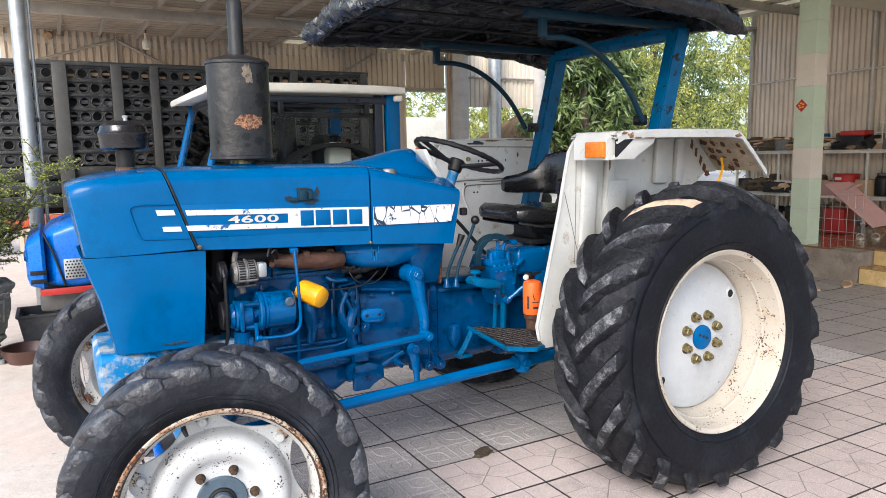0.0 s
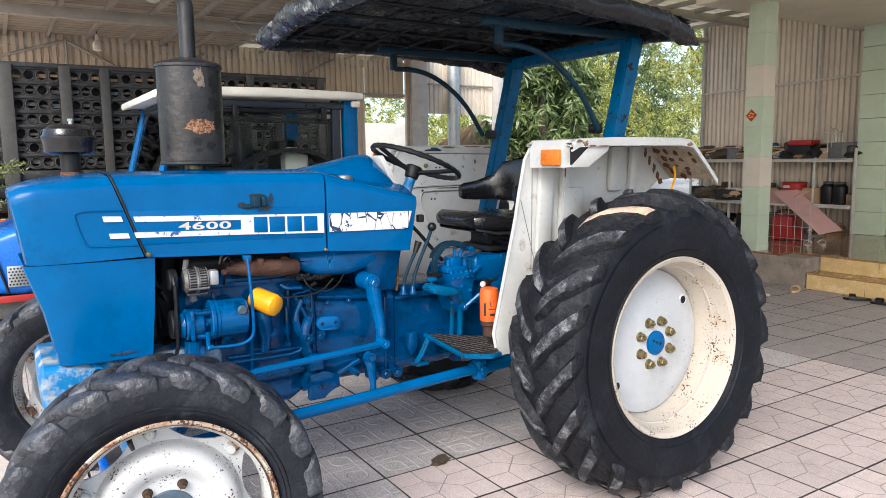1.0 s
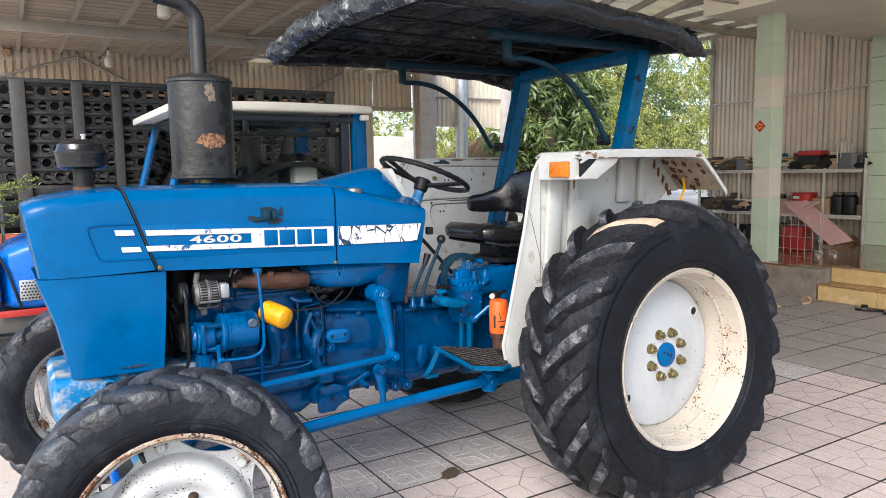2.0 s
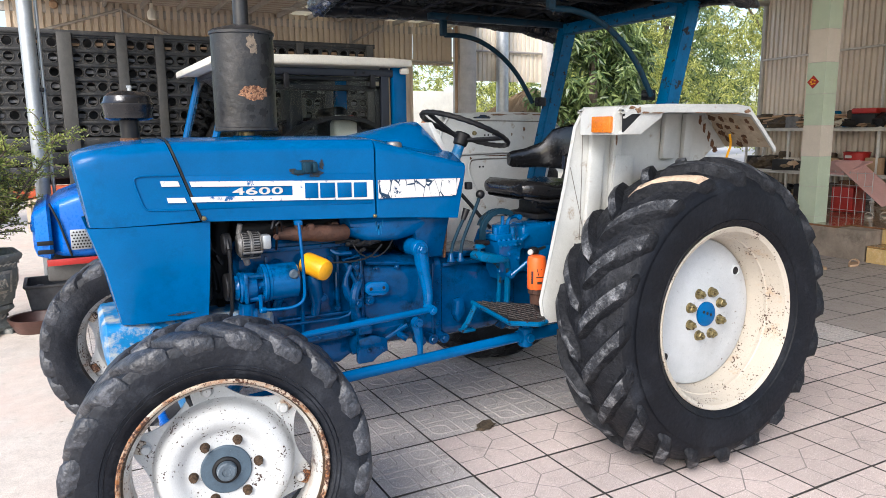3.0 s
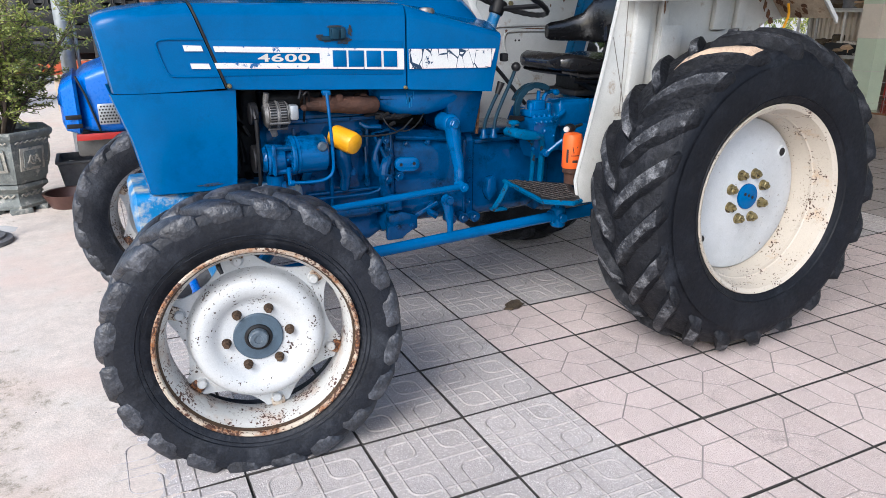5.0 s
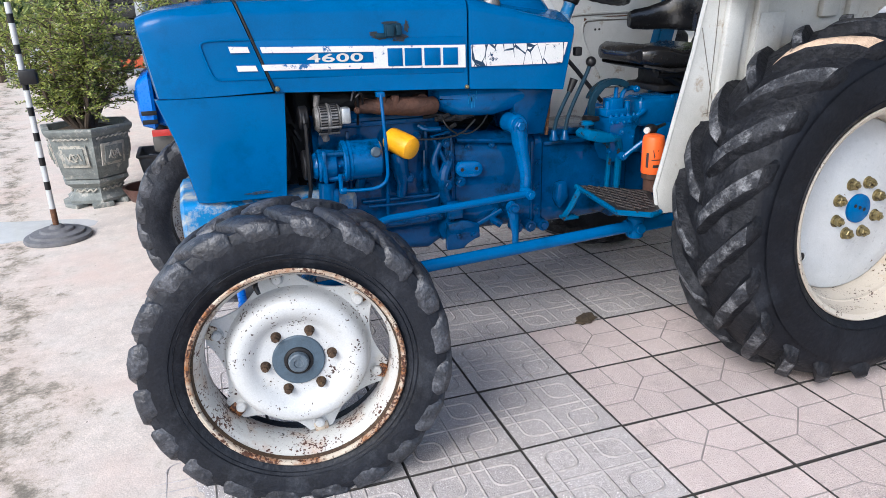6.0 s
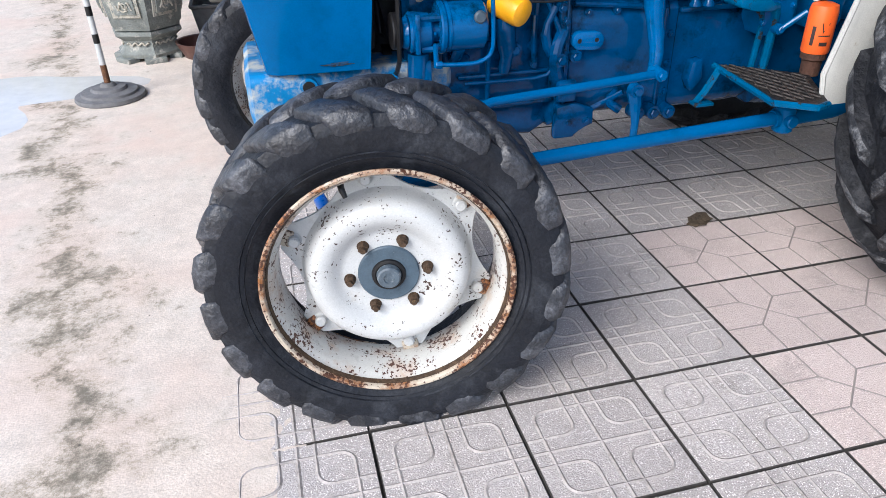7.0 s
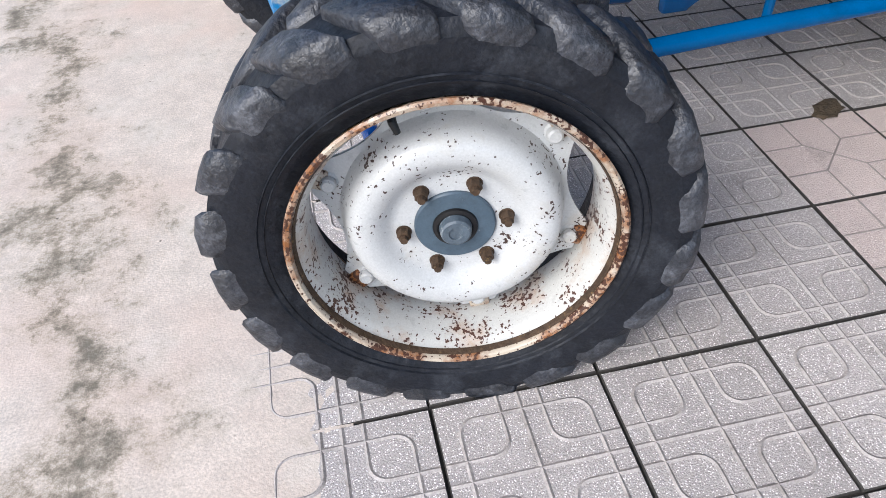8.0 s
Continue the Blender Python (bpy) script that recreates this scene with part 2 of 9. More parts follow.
def leaf_mat(name, color, color2):
    m = bpy.data.materials.new(name)
    m.use_nodes = True
    nt = m.node_tree
    n, ln = nt.nodes, nt.links
    b = n["Principled BSDF"]
    g = n.new("ShaderNodeNewGeometry")
    r = n.new("ShaderNodeValToRGB")
    r.color_ramp.elements[0].color = (*color, 1)
    r.color_ramp.elements[1].color = (*color2, 1)
    ln.new(g.outputs["Random Per Island"], r.inputs[0])
    ln.new(r.outputs[0], b.inputs["Base Color"])
    b.inputs["Roughness"].default_value = 0.32
    tr = n.new("ShaderNodeBsdfTranslucent")
    ln.new(r.outputs[0], tr.inputs["Color"])
    mx = n.new("ShaderNodeMixShader")
    mx.inputs[0].default_value = 0.35
    ln.new(b.outputs[0], mx.inputs[1])
    ln.new(tr.outputs[0], mx.inputs[2])
    ln.new(mx.outputs[0], n["Material Output"].inputs["Surface"])
    return m


LEAF = leaf_mat("mango_leaf", (0.022, 0.062, 0.018), (0.33, 0.41, 0.15))
LEAF_LIGHT = leaf_mat("yellow_green_leaf", (0.07, 0.115, 0.02), (0.66, 0.66, 0.19))
LEAF_BONSAI = leaf_mat("small_green_leaf", (0.07, 0.115, 0.022), (0.46, 0.50, 0.13))
BARK = mat("grey_brown_bark", (0.10, 0.075, 0.055), 0.9, vary=0.3, scale=20, bump=0.6, bump_scale=60)
THATCH = mat("dry_palm_thatch", (0.24, 0.17, 0.10), 0.9, vary=0.4, scale=25, bump=0.6, bump_scale=80)
POT_STONE = mat("weathered_green_grey_pot", (0.16, 0.175, 0.165), 0.8, vary=0.3, scale=10, bump=0.5, bump_scale=60, wear=(0.36, 0.35, 0.31), wear_at=0.54, wear_scale=14, wear_soft=0.1)
POT_RELIEF = mat("pale_pot_relief", (0.36, 0.34, 0.29), 0.8, vary=0.3, scale=16, bump=0.5, bump_scale=70, wear=(0.15, 0.17, 0.16), wear_at=0.55, wear_scale=30)
SOIL = mat("dark_soil", (0.07, 0.05, 0.03), 0.95, vary=0.4, scale=30, bump=0.8, bump_scale=80)
PSP = mat("dark_painted_steel_planking", (0.020, 0.020, 0.020), 0.45, vary=0.4, scale=8, bump=0.3, wear=(0.095, 0.085, 0.072), wear_at=0.56, wear_scale=12, wear_soft=0.1)
PSP_FRAME = mat("grey_brown_steel_post", (0.060, 0.058, 0.054), 0.6, vary=0.3, scale=8, bump=0.2)
OXIDE = mat("orange_red_oxide_paint", (0.42, 0.07, 0.02), 0.6, vary=0.25, scale=8, bump=0.2)
CAB_WHITE = mat("cream_cab_roof", (0.70, 0.67, 0.58), 0.5, vary=0.12, scale=5, bump=0.06)
DARKBLUE = mat("navy_cab_frame", (0.010, 0.014, 0.024), 0.4, vary=0.2, bump=0.05)
GREEN_TILE = mat("pale_green_glazed_tile", (0.47, 0.545, 0.415), 0.2, vary=0.08, scale=3, bump=0.02, spec=0.4)
CREAM_TILE = mat("cream_glazed_tile", (0.60, 0.535, 0.455), 0.2, vary=0.08, scale=3, bump=0.02, spec=0.4)
BROWN_TILE = mat("glossy_brown_floor_tile", (0.20, 0.10, 0.05), 0.12, vary=0.25, scale=3, bump=0.02, coat=0.4)
STEP_TILE = mat("yellow_brown_marbled_tile", (0.33, 0.19, 0.075), 0.2, vary=0.3, scale=5, bump=0.02, wear=(0.46, 0.30, 0.14), wear_at=0.55, wear_scale=6, wear_soft=0.2)
STEP_RISER = mat("pale_yellow_marbled_tile", (0.62, 0.44, 0.20), 0.2, vary=0.2, scale=5, bump=0.02, wear=(0.70, 0.56, 0.34), wear_at=0.53, wear_scale=6, wear_soft=0.2)
PLASTER = mat("cream_plaster_soffit", (0.78, 0.72, 0.60), 0.8, vary=0.08, scale=2, bump=0.05)
CEMENT = mat("rough_grey_cement", (0.27, 0.225, 0.185), 0.9, vary=0.3, scale=4, bump=0.6, bump_scale=40, wear=(0.16, 0.13, 0.105), wear_at=0.55, wear_scale=5, wear_soft=0.15)
POST_CONC = mat("pale_concrete_post", (0.46, 0.43, 0.39), 0.8, vary=0.2, scale=5, bump=0.2)
PINK = mat("dusty_pink_panel", (0.48, 0.27, 0.26), 0.6, vary=0.1, scale=4, bump=0.05)
CARD = mat("brown_cardboard", (0.34, 0.22, 0.13), 0.85, vary=0.15, scale=6, bump=0.05)
PALE_STEEL = mat("pale_painted_steel", (0.52, 0.50, 0.46), 0.5, vary=0.2, scale=10, bump=0.05)
STRAW = mat("tan_rubber", (0.50, 0.34, 0.22), 0.7, vary=0.15, bump=0.1)
SHEET_GREY = mat("grey_ribbed_sheet", (0.60, 0.52, 0.425), 0.4, 0.0, vary=0.15, scale=1.2, bump=0.03)


def glass(name, tint=(0.75, 0.85, 0.85), rough=0.03):
    m = bpy.data.materials.new(name)
    m.use_nodes = True
    n, ln = m.node_tree.nodes, m.node_tree.links
    gl = n.new("ShaderNodeBsdfGlossy")
    gl.inputs["Roughness"].default_value = rough
    tr = n.new("ShaderNodeBsdfTransparent")
    tr.inputs["Color"].default_value = (*tint, 1)
    fr = n.new("ShaderNodeFresnel")
    fr.inputs["IOR"].default_value = 1.22
    mx = n.new("ShaderNodeMixShader")
    ln.new(fr.outputs[0], mx.inputs[0])
    ln.new(tr.outputs[0], mx.inputs[1])
    ln.new(gl.outputs[0], mx.inputs[2])
    ln.new(mx.outputs[0], n["Material Output"].inputs["Surface"])
    return m


GLASS = glass("tinted_cab_glass", (0.88, 0.91, 0.91))
SKYLIGHT = bpy.data.materials.new("translucent_roof_sheet")
SKYLIGHT.use_nodes = True
sn, sl = SKYLIGHT.node_tree.nodes, SKYLIGHT.node_tree.links
s_tr = sn.new("ShaderNodeBsdfTranslucent")
s_tr.inputs["Color"].default_value = (0.85, 0.80, 0.66, 1)
s_mx = sn.new("ShaderNodeMixShader")
s_mx.inputs[0].default_value = 0.48
sn["Principled BSDF"].inputs["Base Color"].default_value = (0.7, 0.66, 0.55, 1)
sl.new(sn["Principled BSDF"].outputs[0], s_mx.inputs[1])
sl.new(s_tr.outputs[0], s_mx.inputs[2])
sl.new(s_mx.outputs[0], sn["Material Output"].inputs["Surface"])


def spotted(name, color, stain, flake, where=0.52, dense=0.60, stain_at=0.545, stain_soft=0.28):
    """Old paint: soft rust stains, and small dark chips that gather in places."""
    m = mat(name, color, 0.33, vary=0.06, scale=5, bump=0.05, bump_scale=40, wear=stain, wear_at=stain_at, wear_scale=7, wear_soft=stain_soft, wear_rough=0.5)
    nt = m.node_tree
    n, ln = nt.nodes, nt.links
    b = n["Principled BSDF"]
    src = b.inputs["Base Color"].links[0].from_socket
    tc = n.new("ShaderNodeTexCoord")
    fine = n.new("ShaderNodeTexNoise")
    fine.inputs["Scale"].default_value = 120.0
    fine.inputs["Detail"].default_value = 3
    ln.new(tc.outputs["Object"], fine.inputs["Vector"])
    big = n.new("ShaderNodeTexNoise")
    big.inputs["Scale"].default_value = 13.0
    big.inputs["Detail"].default_value = 3
    ln.new(tc.outputs["Object"], big.inputs["Vector"])
    lift = n.new("ShaderNodeMapRange")
    lift.inputs["From Min"].default_value, lift.inputs["From Max"].default_value = where - 0.12, where + 0.16
    lift.inputs["To Min"].default_value, lift.inputs["To Max"].default_value = 0.0, 0.2
    ln.new(big.outputs["Fac"], lift.inputs["Value"])
    add = n.new("ShaderNodeMath")
    ln.new(fine.outputs["Fac"], add.inputs[0])
    ln.new(lift.outputs[0], add.inputs[1])
    cut = n.new("ShaderNodeMapRange")
    cut.inputs["From Min"].default_value, cut.inputs["From Max"].default_value = dense + 0.155, dense + 0.17
    ln.new(add.outputs[0], cut.inputs["Value"])
    mx = n.new("ShaderNodeMix")
    mx.data_type = "RGBA"
    ln.new(cut.outputs[0], mx.inputs["Factor"])
    ln.new(src, mx.inputs["A"])
    mx.inputs["B"].default_value = (*flake, 1)
    ln.new(mx.outputs["Result"], b.inputs["Base Color"])
    return m


DISC_WHITE = spotted("chipped_white_disc_paint", (0.475, 0.485, 0.485), (0.40, 0.36, 0.29), (0.04, 0.02, 0.014), 0.565, 0.566)
CREAM = spotted("cream_rim_paint_with_rust_specks", (0.475, 0.425, 0.355), (0.42, 0.27, 0.14), (0.055, 0.026, 0.014), 0.55, 0.572, 0.56, 0.2)
BARREL_WHITE = spotted("rust_stained_barrel_paint", (0.48, 0.478, 0.455), (0.33, 0.165, 0.06), (0.06, 0.022, 0.012), 0.49, 0.55, 0.50, 0.24)
RIM_RUST = spotted("rust_eaten_rim_edge_paint", (0.46, 0.40, 0.32), (0.22, 0.085, 0.025), (0.055, 0.02, 0.01), 0.45, 0.50, 0.44, 0.14)

# lighter copy of the beige sheet; the sunlight on it is in the colour
SUNLIT_SHEET = mat("sunlit_cream_ribbed_sheet", (0.66, 0.58, 0.46), 0.5, vary=0.12, scale=1.5, bump=0.03)
RUBBER_BASE = mat("grey_rubber_base", (0.13, 0.13, 0.135), 0.8, vary=0.3, scale=12, bump=0.3, bump_scale=60)

# ---- mesh helpers ----
def mesh_of(name, bm, material, smooth=35):
    me = bpy.data.meshes.new(name)
    bmesh.ops.recalc_face_normals(bm, faces=bm.faces)
    bm.to_mesh(me)
    bm.free()
    me.materials.append(material)
    if smooth:
        me.polygons.foreach_set("use_smooth", [True] * len(me.polygons))
        me.set_sharp_from_angle(angle=radians(smooth))
    return me


def part(name, bm, material, parent, label="", at=None, smooth=35):
    """Links a bmesh as one mesh object under a thing or a part."""
    ob = new(name, mesh_of(name, bm, material, smooth))
    ob.parent = parent
    if at is not None:
        ob.matrix_basis = at
    return tagged(ob, label) if label else ob


def thing(name, at, label, category, group="", kind=""):
    ob = new(name)
    ob.matrix_basis = at
    ob.empty_display_size = 0.2
    return tagged(ob, label, category, group, kind)


def single(name, bm, material, at, label, category="", group="", kind="", smooth=35):
    ob = new(name, mesh_of(name, bm, material, smooth))
    ob.matrix_basis = at
    return tagged(ob, label, category, group, kind)


def B(*parts):
    bm = bmesh.new()
    return bm


def box(bm, c, s, m=None, bevel=0.0, seg=2):
    made = bmesh.ops.create_cube(bm, size=1.0, matrix=(m or Matrix()) @ Matrix.Translation(c) @ Matrix.Diagonal((*s, 1)))
    if bevel:
        edges = list({e for v in made["verts"] for e in v.link_edges})
        bmesh.ops.bevel(bm, geom=edges, offset=bevel, segments=seg, profile=0.5, affect="EDGES")
    return bm


def axis_frame(a, b):
    a, b = Vector(a), Vector(b)
    return Matrix.Translation(a) @ (b - a).to_track_quat("Z", "Y").to_matrix().to_4x4(), (b - a).length


def cyl(bm, a, b, r, r2=None, seg=20, bevel=0.0):
    m, h = axis_frame(a, b)
    rings = [(r, 0), (r if r2 is None else r2, h)]
    if bevel:
        rings = [(rings[0][0] - bevel, 0), (rings[0][0], bevel), (rings[1][0], h - bevel), (rings[1][0] - bevel, h)]
    loft_rings(bm, [[m @ Vector((rr * math.cos(2 * math.pi * i / seg), rr * math.sin(2 * math.pi * i / seg), z)) for i in range(seg)] for rr, z in rings])
    return bm


def loft_rings(bm, rings, caps=True, closed=True):
    """Skins closed rings of points one after another."""
    vs = [[bm.verts.new(p) for p in ring] for ring in rings]
    n = len(vs[0])
    for a, b in zip(vs, vs[1:]):
        for i in range(n if closed else n - 1):
            bm.faces.new((a[i], a[(i + 1) % n], b[(i + 1) % n], b[i]))
    if caps:
        bm.faces.new(vs[0][::-1])
        bm.faces.new(vs[-1])
    return vs


def tube(bm, pts, r, seg=10, smooth=0):
    """A round bar along a line of points; smooth: how many times its corners are cut."""
    pts = [Vector(p) for p in pts]
    for _ in range(smooth):
        out = [pts[0]]
        for a, b in zip(pts, pts[1:]):
            out += [a.lerp(b, 0.25), a.lerp(b, 0.75)]
        pts = out + [pts[-1]]
    rings = []
    up = None
    for i, p in enumerate(pts):
        d = (pts[min(i + 1, len(pts) - 1)] - pts[max(i - 1, 0)]).normalized()
        if up is None:
            up = d.orthogonal().normalized()
        up = (up - d * up.dot(d)).normalized()
        side = d.cross(up)
        rr = r[i * (len(r) - 1) // max(len(pts) - 1, 1)] if isinstance(r, (list, tuple)) else r
        rings.append([p + rr * (math.cos(2 * math.pi * k / seg) * up + math.sin(2 * math.pi * k / seg) * side) for k in range(seg)])
    loft_rings(bm, rings)
    return bm


def lathe(bm, prof, seg=48, m=None, closed=False):
    """Turns a profile of (radius, y) round the y axis."""
    m = m or Matrix()
    rings = []
    for r, y in prof:
        if r < 1e-5:
            rings.append([bm.verts.new(m @ Vector((0, y, 0)))])
        else:
            rings.append([bm.verts.new(m @ Vector((r * math.cos(2 * math.pi * i / seg), y, r * math.sin(2 * math.pi * i / seg)))) for i in range(seg)])
    pairs = list(zip(rings, rings[1:]))
    if closed:
        pairs.append((rings[-1], rings[0]))
    for a, b in pairs:
        for i in range(seg):
            j = (i + 1) % seg
            if len(a) == 1 and len(b) == 1:
                continue
            if len(a) == 1:
                bm.faces.new((a[0], b[j], b[i]))
            elif len(b) == 1:
                bm.faces.new((a[i], a[j], b[0]))
            else:
                bm.faces.new((a[i], a[j], b[j], b[i]))
    return bm


def plate(bm, outline, y0, y1, bevel=0.0, m=None):
    """A plate with an outline of (x, z) between two values of y."""
    m = m or Matrix()
    vs = [[bm.verts.new(m @ Vector((x, y, z))) for x, z in outline] for y in (y0, y1)]
    n = len(outline)
    faces = [bm.faces.new(vs[0]), bm.faces.new(vs[1][::-1])]
    for i in range(n):
        faces.append(bm.faces.new((vs[0][i], vs[1][i], vs[1][(i + 1) % n], vs[0][(i + 1) % n])))
    if bevel:
        bmesh.ops.bevel(bm, geom=list({e for f in faces for e in f.edges}), offset=bevel, segments=2, profile=0.5, affect="EDGES")
    return bm


def hexnut(bm, c, d, r, h, turn=0.0):
    """A six-sided nut at c along the direction d."""
    m, _ = axis_frame(c, Vector(c) + Vector(d))
    loft_rings(bm, [[m @ Vector((rr * math.cos(math.pi * i / 3 + turn), rr * math.sin(math.pi * i / 3 + turn), z)) for i in range(6)] for rr, z in ((r, 0), (r, h * 0.85), (r * 0.86, h))])
    return bm



# ---- the shed, the yard and the raised veranda ----
TILE_X, TILE_Y, TILE_S = 0.87, 2.38, 0.4


def slab(name, c, s, material, label, category, kind="structure", bevel=0.0):
    return single(name, box(B(), c, s, None, bevel), material, Matrix(), label, category, kind=kind)


def sheet_wall(name, p, q, z0, z1, material, label, pitch=0.2, depth=0.03, thick=0.012):
    """A wall of ribbed metal sheet from p to q (x, y)."""
    bm = bmesh.new()
    p, q = Vector((*p, 0)), Vector((*q, 0))
    d = (q - p).normalized()
    nrm = Vector((-d.y, d.x, 0))
    n = int((q - p).length / pitch)
    line = []
    for i in range(n):
        for f, o in ((0.0, 0), (0.55, 0), (0.66, 1), (0.89, 1)):
            line.append((i + f) * pitch * d + p + nrm * o * depth)
    line.append(q)
    ring = line + [v + nrm * thick for v in line][::-1]
    vs = [[bm.verts.new(v + Vector((0, 0, z))) for v in ring] for z in (z0, z1)]
    m = len(ring)
    for i in range(m):
        bm.faces.new((vs[0][i], vs[0][(i + 1) % m], vs[1][(i + 1) % m], vs[1][i]))
    h = m // 2
    for v in vs:
        for i in range(h - 1):
            bm.faces.new((v[i], v[i + 1], v[m - 2 - i], v[m - 1 - i]))
    return single(name, bm, material, Matrix(), label, "wall", kind="structure", smooth=0)


ground = slab("ground", (0, 0, -0.07), (600, 600, 0.08), CONCRETE, "pale stained concrete ground reaching far out", "ground")
bed = slab("floor", (6.4, 4.6, -0.016), (12.6, 16.6, 0.012), GROUT, "dark dirty mortar bed between the paving tiles", "floor")
# concrete apron of the yard; it thins out to a ragged film over the first tiles
bm = bmesh.new()
rows = []
for y in np.linspace(-8, 20, 1120):
    e = 0.27 + 0.05 * noise.noise(Vector((0, y * 2.3, 0)))
    row = [bm.verts.new((-60, y, -0.03)), bm.verts.new((-60, y, 0.004))]
    for k in range(11):
        f = k / 10
        x = e - 0.26 * (1 - f)
        z = 0.0042 - 0.0056 * f + (0.0016 * noise.noise(Vector((x * 11, y * 11, 0))) + 0.0012 * noise.noise(Vector((x * 34, y * 34, 2)))) * min(1.0, 3 * f)
        row.append(bm.verts.new((x, y, z)))
    rows.append(row)
for a, b in zip(rows, rows[1:]):
    for k in range(len(a) - 1):
        bm.faces.new((a[k], b[k], b[k + 1], a[k + 1]))
YARD = mat("worn_yard_concrete", (0.60, 0.525, 0.455), 0.8, vary=0.15, scale=9.0, bump=0.17, bump_scale=160, wear=(0.175, 0.152, 0.105), wear_at=0.60, wear_scale=5.0, wear_soft=0.13, fine=0.20, fine_scale=170)
for nd in YARD.node_tree.nodes:
    if nd.bl_idname == "ShaderNodeTexNoise" and abs(nd.inputs["Scale"].default_value - 5.0) < 1e-3:
        nd.inputs["Detail"].default_value, nd.inputs["Roughness"].default_value = 14, 0.82
# a mossy drain line runs slantwise over the apron: more stains along it
yn, yl = YARD.node_tree.nodes, YARD.node_tree.links
y_pos = yn.new("ShaderNodeNewGeometry")
y_dot = yn.new("ShaderNodeVectorMath")
y_dot.operation = "DOT_PRODUCT"
y_dot.inputs[1].default_value = (1.0, 0.2, 0.0)
yl.new(y_pos.outputs["Position"], y_dot.inputs[0])
y_off = yn.new("ShaderNodeMath")
y_off.operation = "SUBTRACT"
y_off.inputs[1].default_value = 0.20
yl.new(y_dot.outputs["Value"], y_off.inputs[0])
y_wob = yn.new("ShaderNodeTexNoise")
y_wob.inputs["Scale"].default_value = 1.7
yl.new(y_pos.outputs["Position"], y_wob.inputs["Vector"])
y_mix = yn.new("ShaderNodeMath")
y_mix.operation = "MULTIPLY_ADD"
y_mix.inputs[1].default_value = 0.9
yl.new(y_wob.outputs["Fac"], y_mix.inputs[0])
yl.new(y_off.outputs[0], y_mix.inputs[2])
y_cen = yn.new("ShaderNodeMath")
y_cen.operation = "SUBTRACT"
y_cen.inputs[1].default_value = 0.45
yl.new(y_mix.outputs[0], y_cen.inputs[0])
y_abs = yn.new("ShaderNodeMath")
y_abs.operation = "ABSOLUTE"
yl.new(y_cen.outputs[0], y_abs.inputs[0])
y_near = yn.new("ShaderNodeMapRange")
y_near.inputs["From Min"].default_value, y_near.inputs["From Max"].default_value = 0.27, 0.0
y_near.inputs["To Min"].default_value, y_near.inputs["To Max"].default_value = 0.0, 0.158
yl.new(y_abs.outputs[0], y_near.inputs["Value"])
for nd in list(yn):
    if nd.bl_idname == "ShaderNodeMapRange" and abs(nd.inputs["From Min"].default_value - 0.60) < 1e-4:
        y_src = nd.inputs["Value"].links[0].from_socket
        y_add = yn.new("ShaderNodeMath")
        yl.new(y_src, y_add.inputs[0])
        yl.new(y_near.outputs[0], y_add.inputs[1])
        yl.new(y_add.outputs[0], nd.inputs["Value"])
# a yellowish rim round the stains, pinkish clouds, small dark specks
def yard_layer(value, lo, hi, most, color, scale=None):
    if scale:
        nz = yn.new("ShaderNodeTexNoise")
        nz.inputs["Scale"].default_value, nz.inputs["Detail"].default_value = scale, 4
        yl.new(y_pos.outputs["Position"], nz.inputs["Vector"])
        value = nz.outputs["Fac"]
    r = yn.new("ShaderNodeMapRange")
    r.inputs["From Min"].default_value, r.inputs["From Max"].default_value = lo, hi
    r.inputs["To Max"].default_value = most
    yl.new(value, r.inputs["Value"])
    mx = yn.new("ShaderNodeMix")
    mx.data_type = "RGBA"
    b = yn["Principled BSDF"].inputs["Base Color"]
    yl.new(b.links[0].from_socket, mx.inputs["A"])
    yl.new(r.outputs[0], mx.inputs["Factor"])
    mx.inputs["B"].default_value = (*color, 1)
    yl.new(mx.outputs["Result"], b)


for nd in yn:
    if nd.bl_idname == "ShaderNodeTexNoise" and abs(nd.inputs["Scale"].default_value - 3.4) < 1e-4:
        nd.inputs["Detail"].default_value, nd.inputs["Roughness"].default_value = 9, 0.68
y_fine = yn.new("ShaderNodeTexNoise")
y_fine.inputs["Scale"].default_value, y_fine.inputs["Detail"].default_value, y_fine.inputs["Roughness"].default_value = 26.0, 8, 0.7
yl.new(y_pos.outputs["Position"], y_fine.inputs["Vector"])
y_grit = yn.new("ShaderNodeMath")
y_grit.operation = "MULTIPLY_ADD"
y_grit.inputs[1].default_value = 0.30
yl.new(y_fine.outputs["Fac"], y_grit.inputs[0])
yl.new(y_add.outputs[0], y_grit.inputs[2])
yard_layer(None, 0.45, 0.68, 0.6, (0.62, 0.475, 0.40), 1.4)
yard_layer(None, 0.50, 0.70, 0.5, (0.66, 0.62, 0.56), 5.0)
yard_layer(y_grit.outputs[0], 0.68, 0.84, 0.5, (0.37, 0.295, 0.205))
yard_layer(y_grit.outputs[0], 0.78, 0.90, 0.86, (0.135, 0.120, 0.092))
yard_layer(None, 0.735, 0.76, 0.85, (0.10, 0.08, 0.065), 38.0)
pavement = single("pavement", bm, YARD, Matrix(), "pale pinkish concrete apron with dark mossy stains", "pavement", kind="structure", smooth=0)

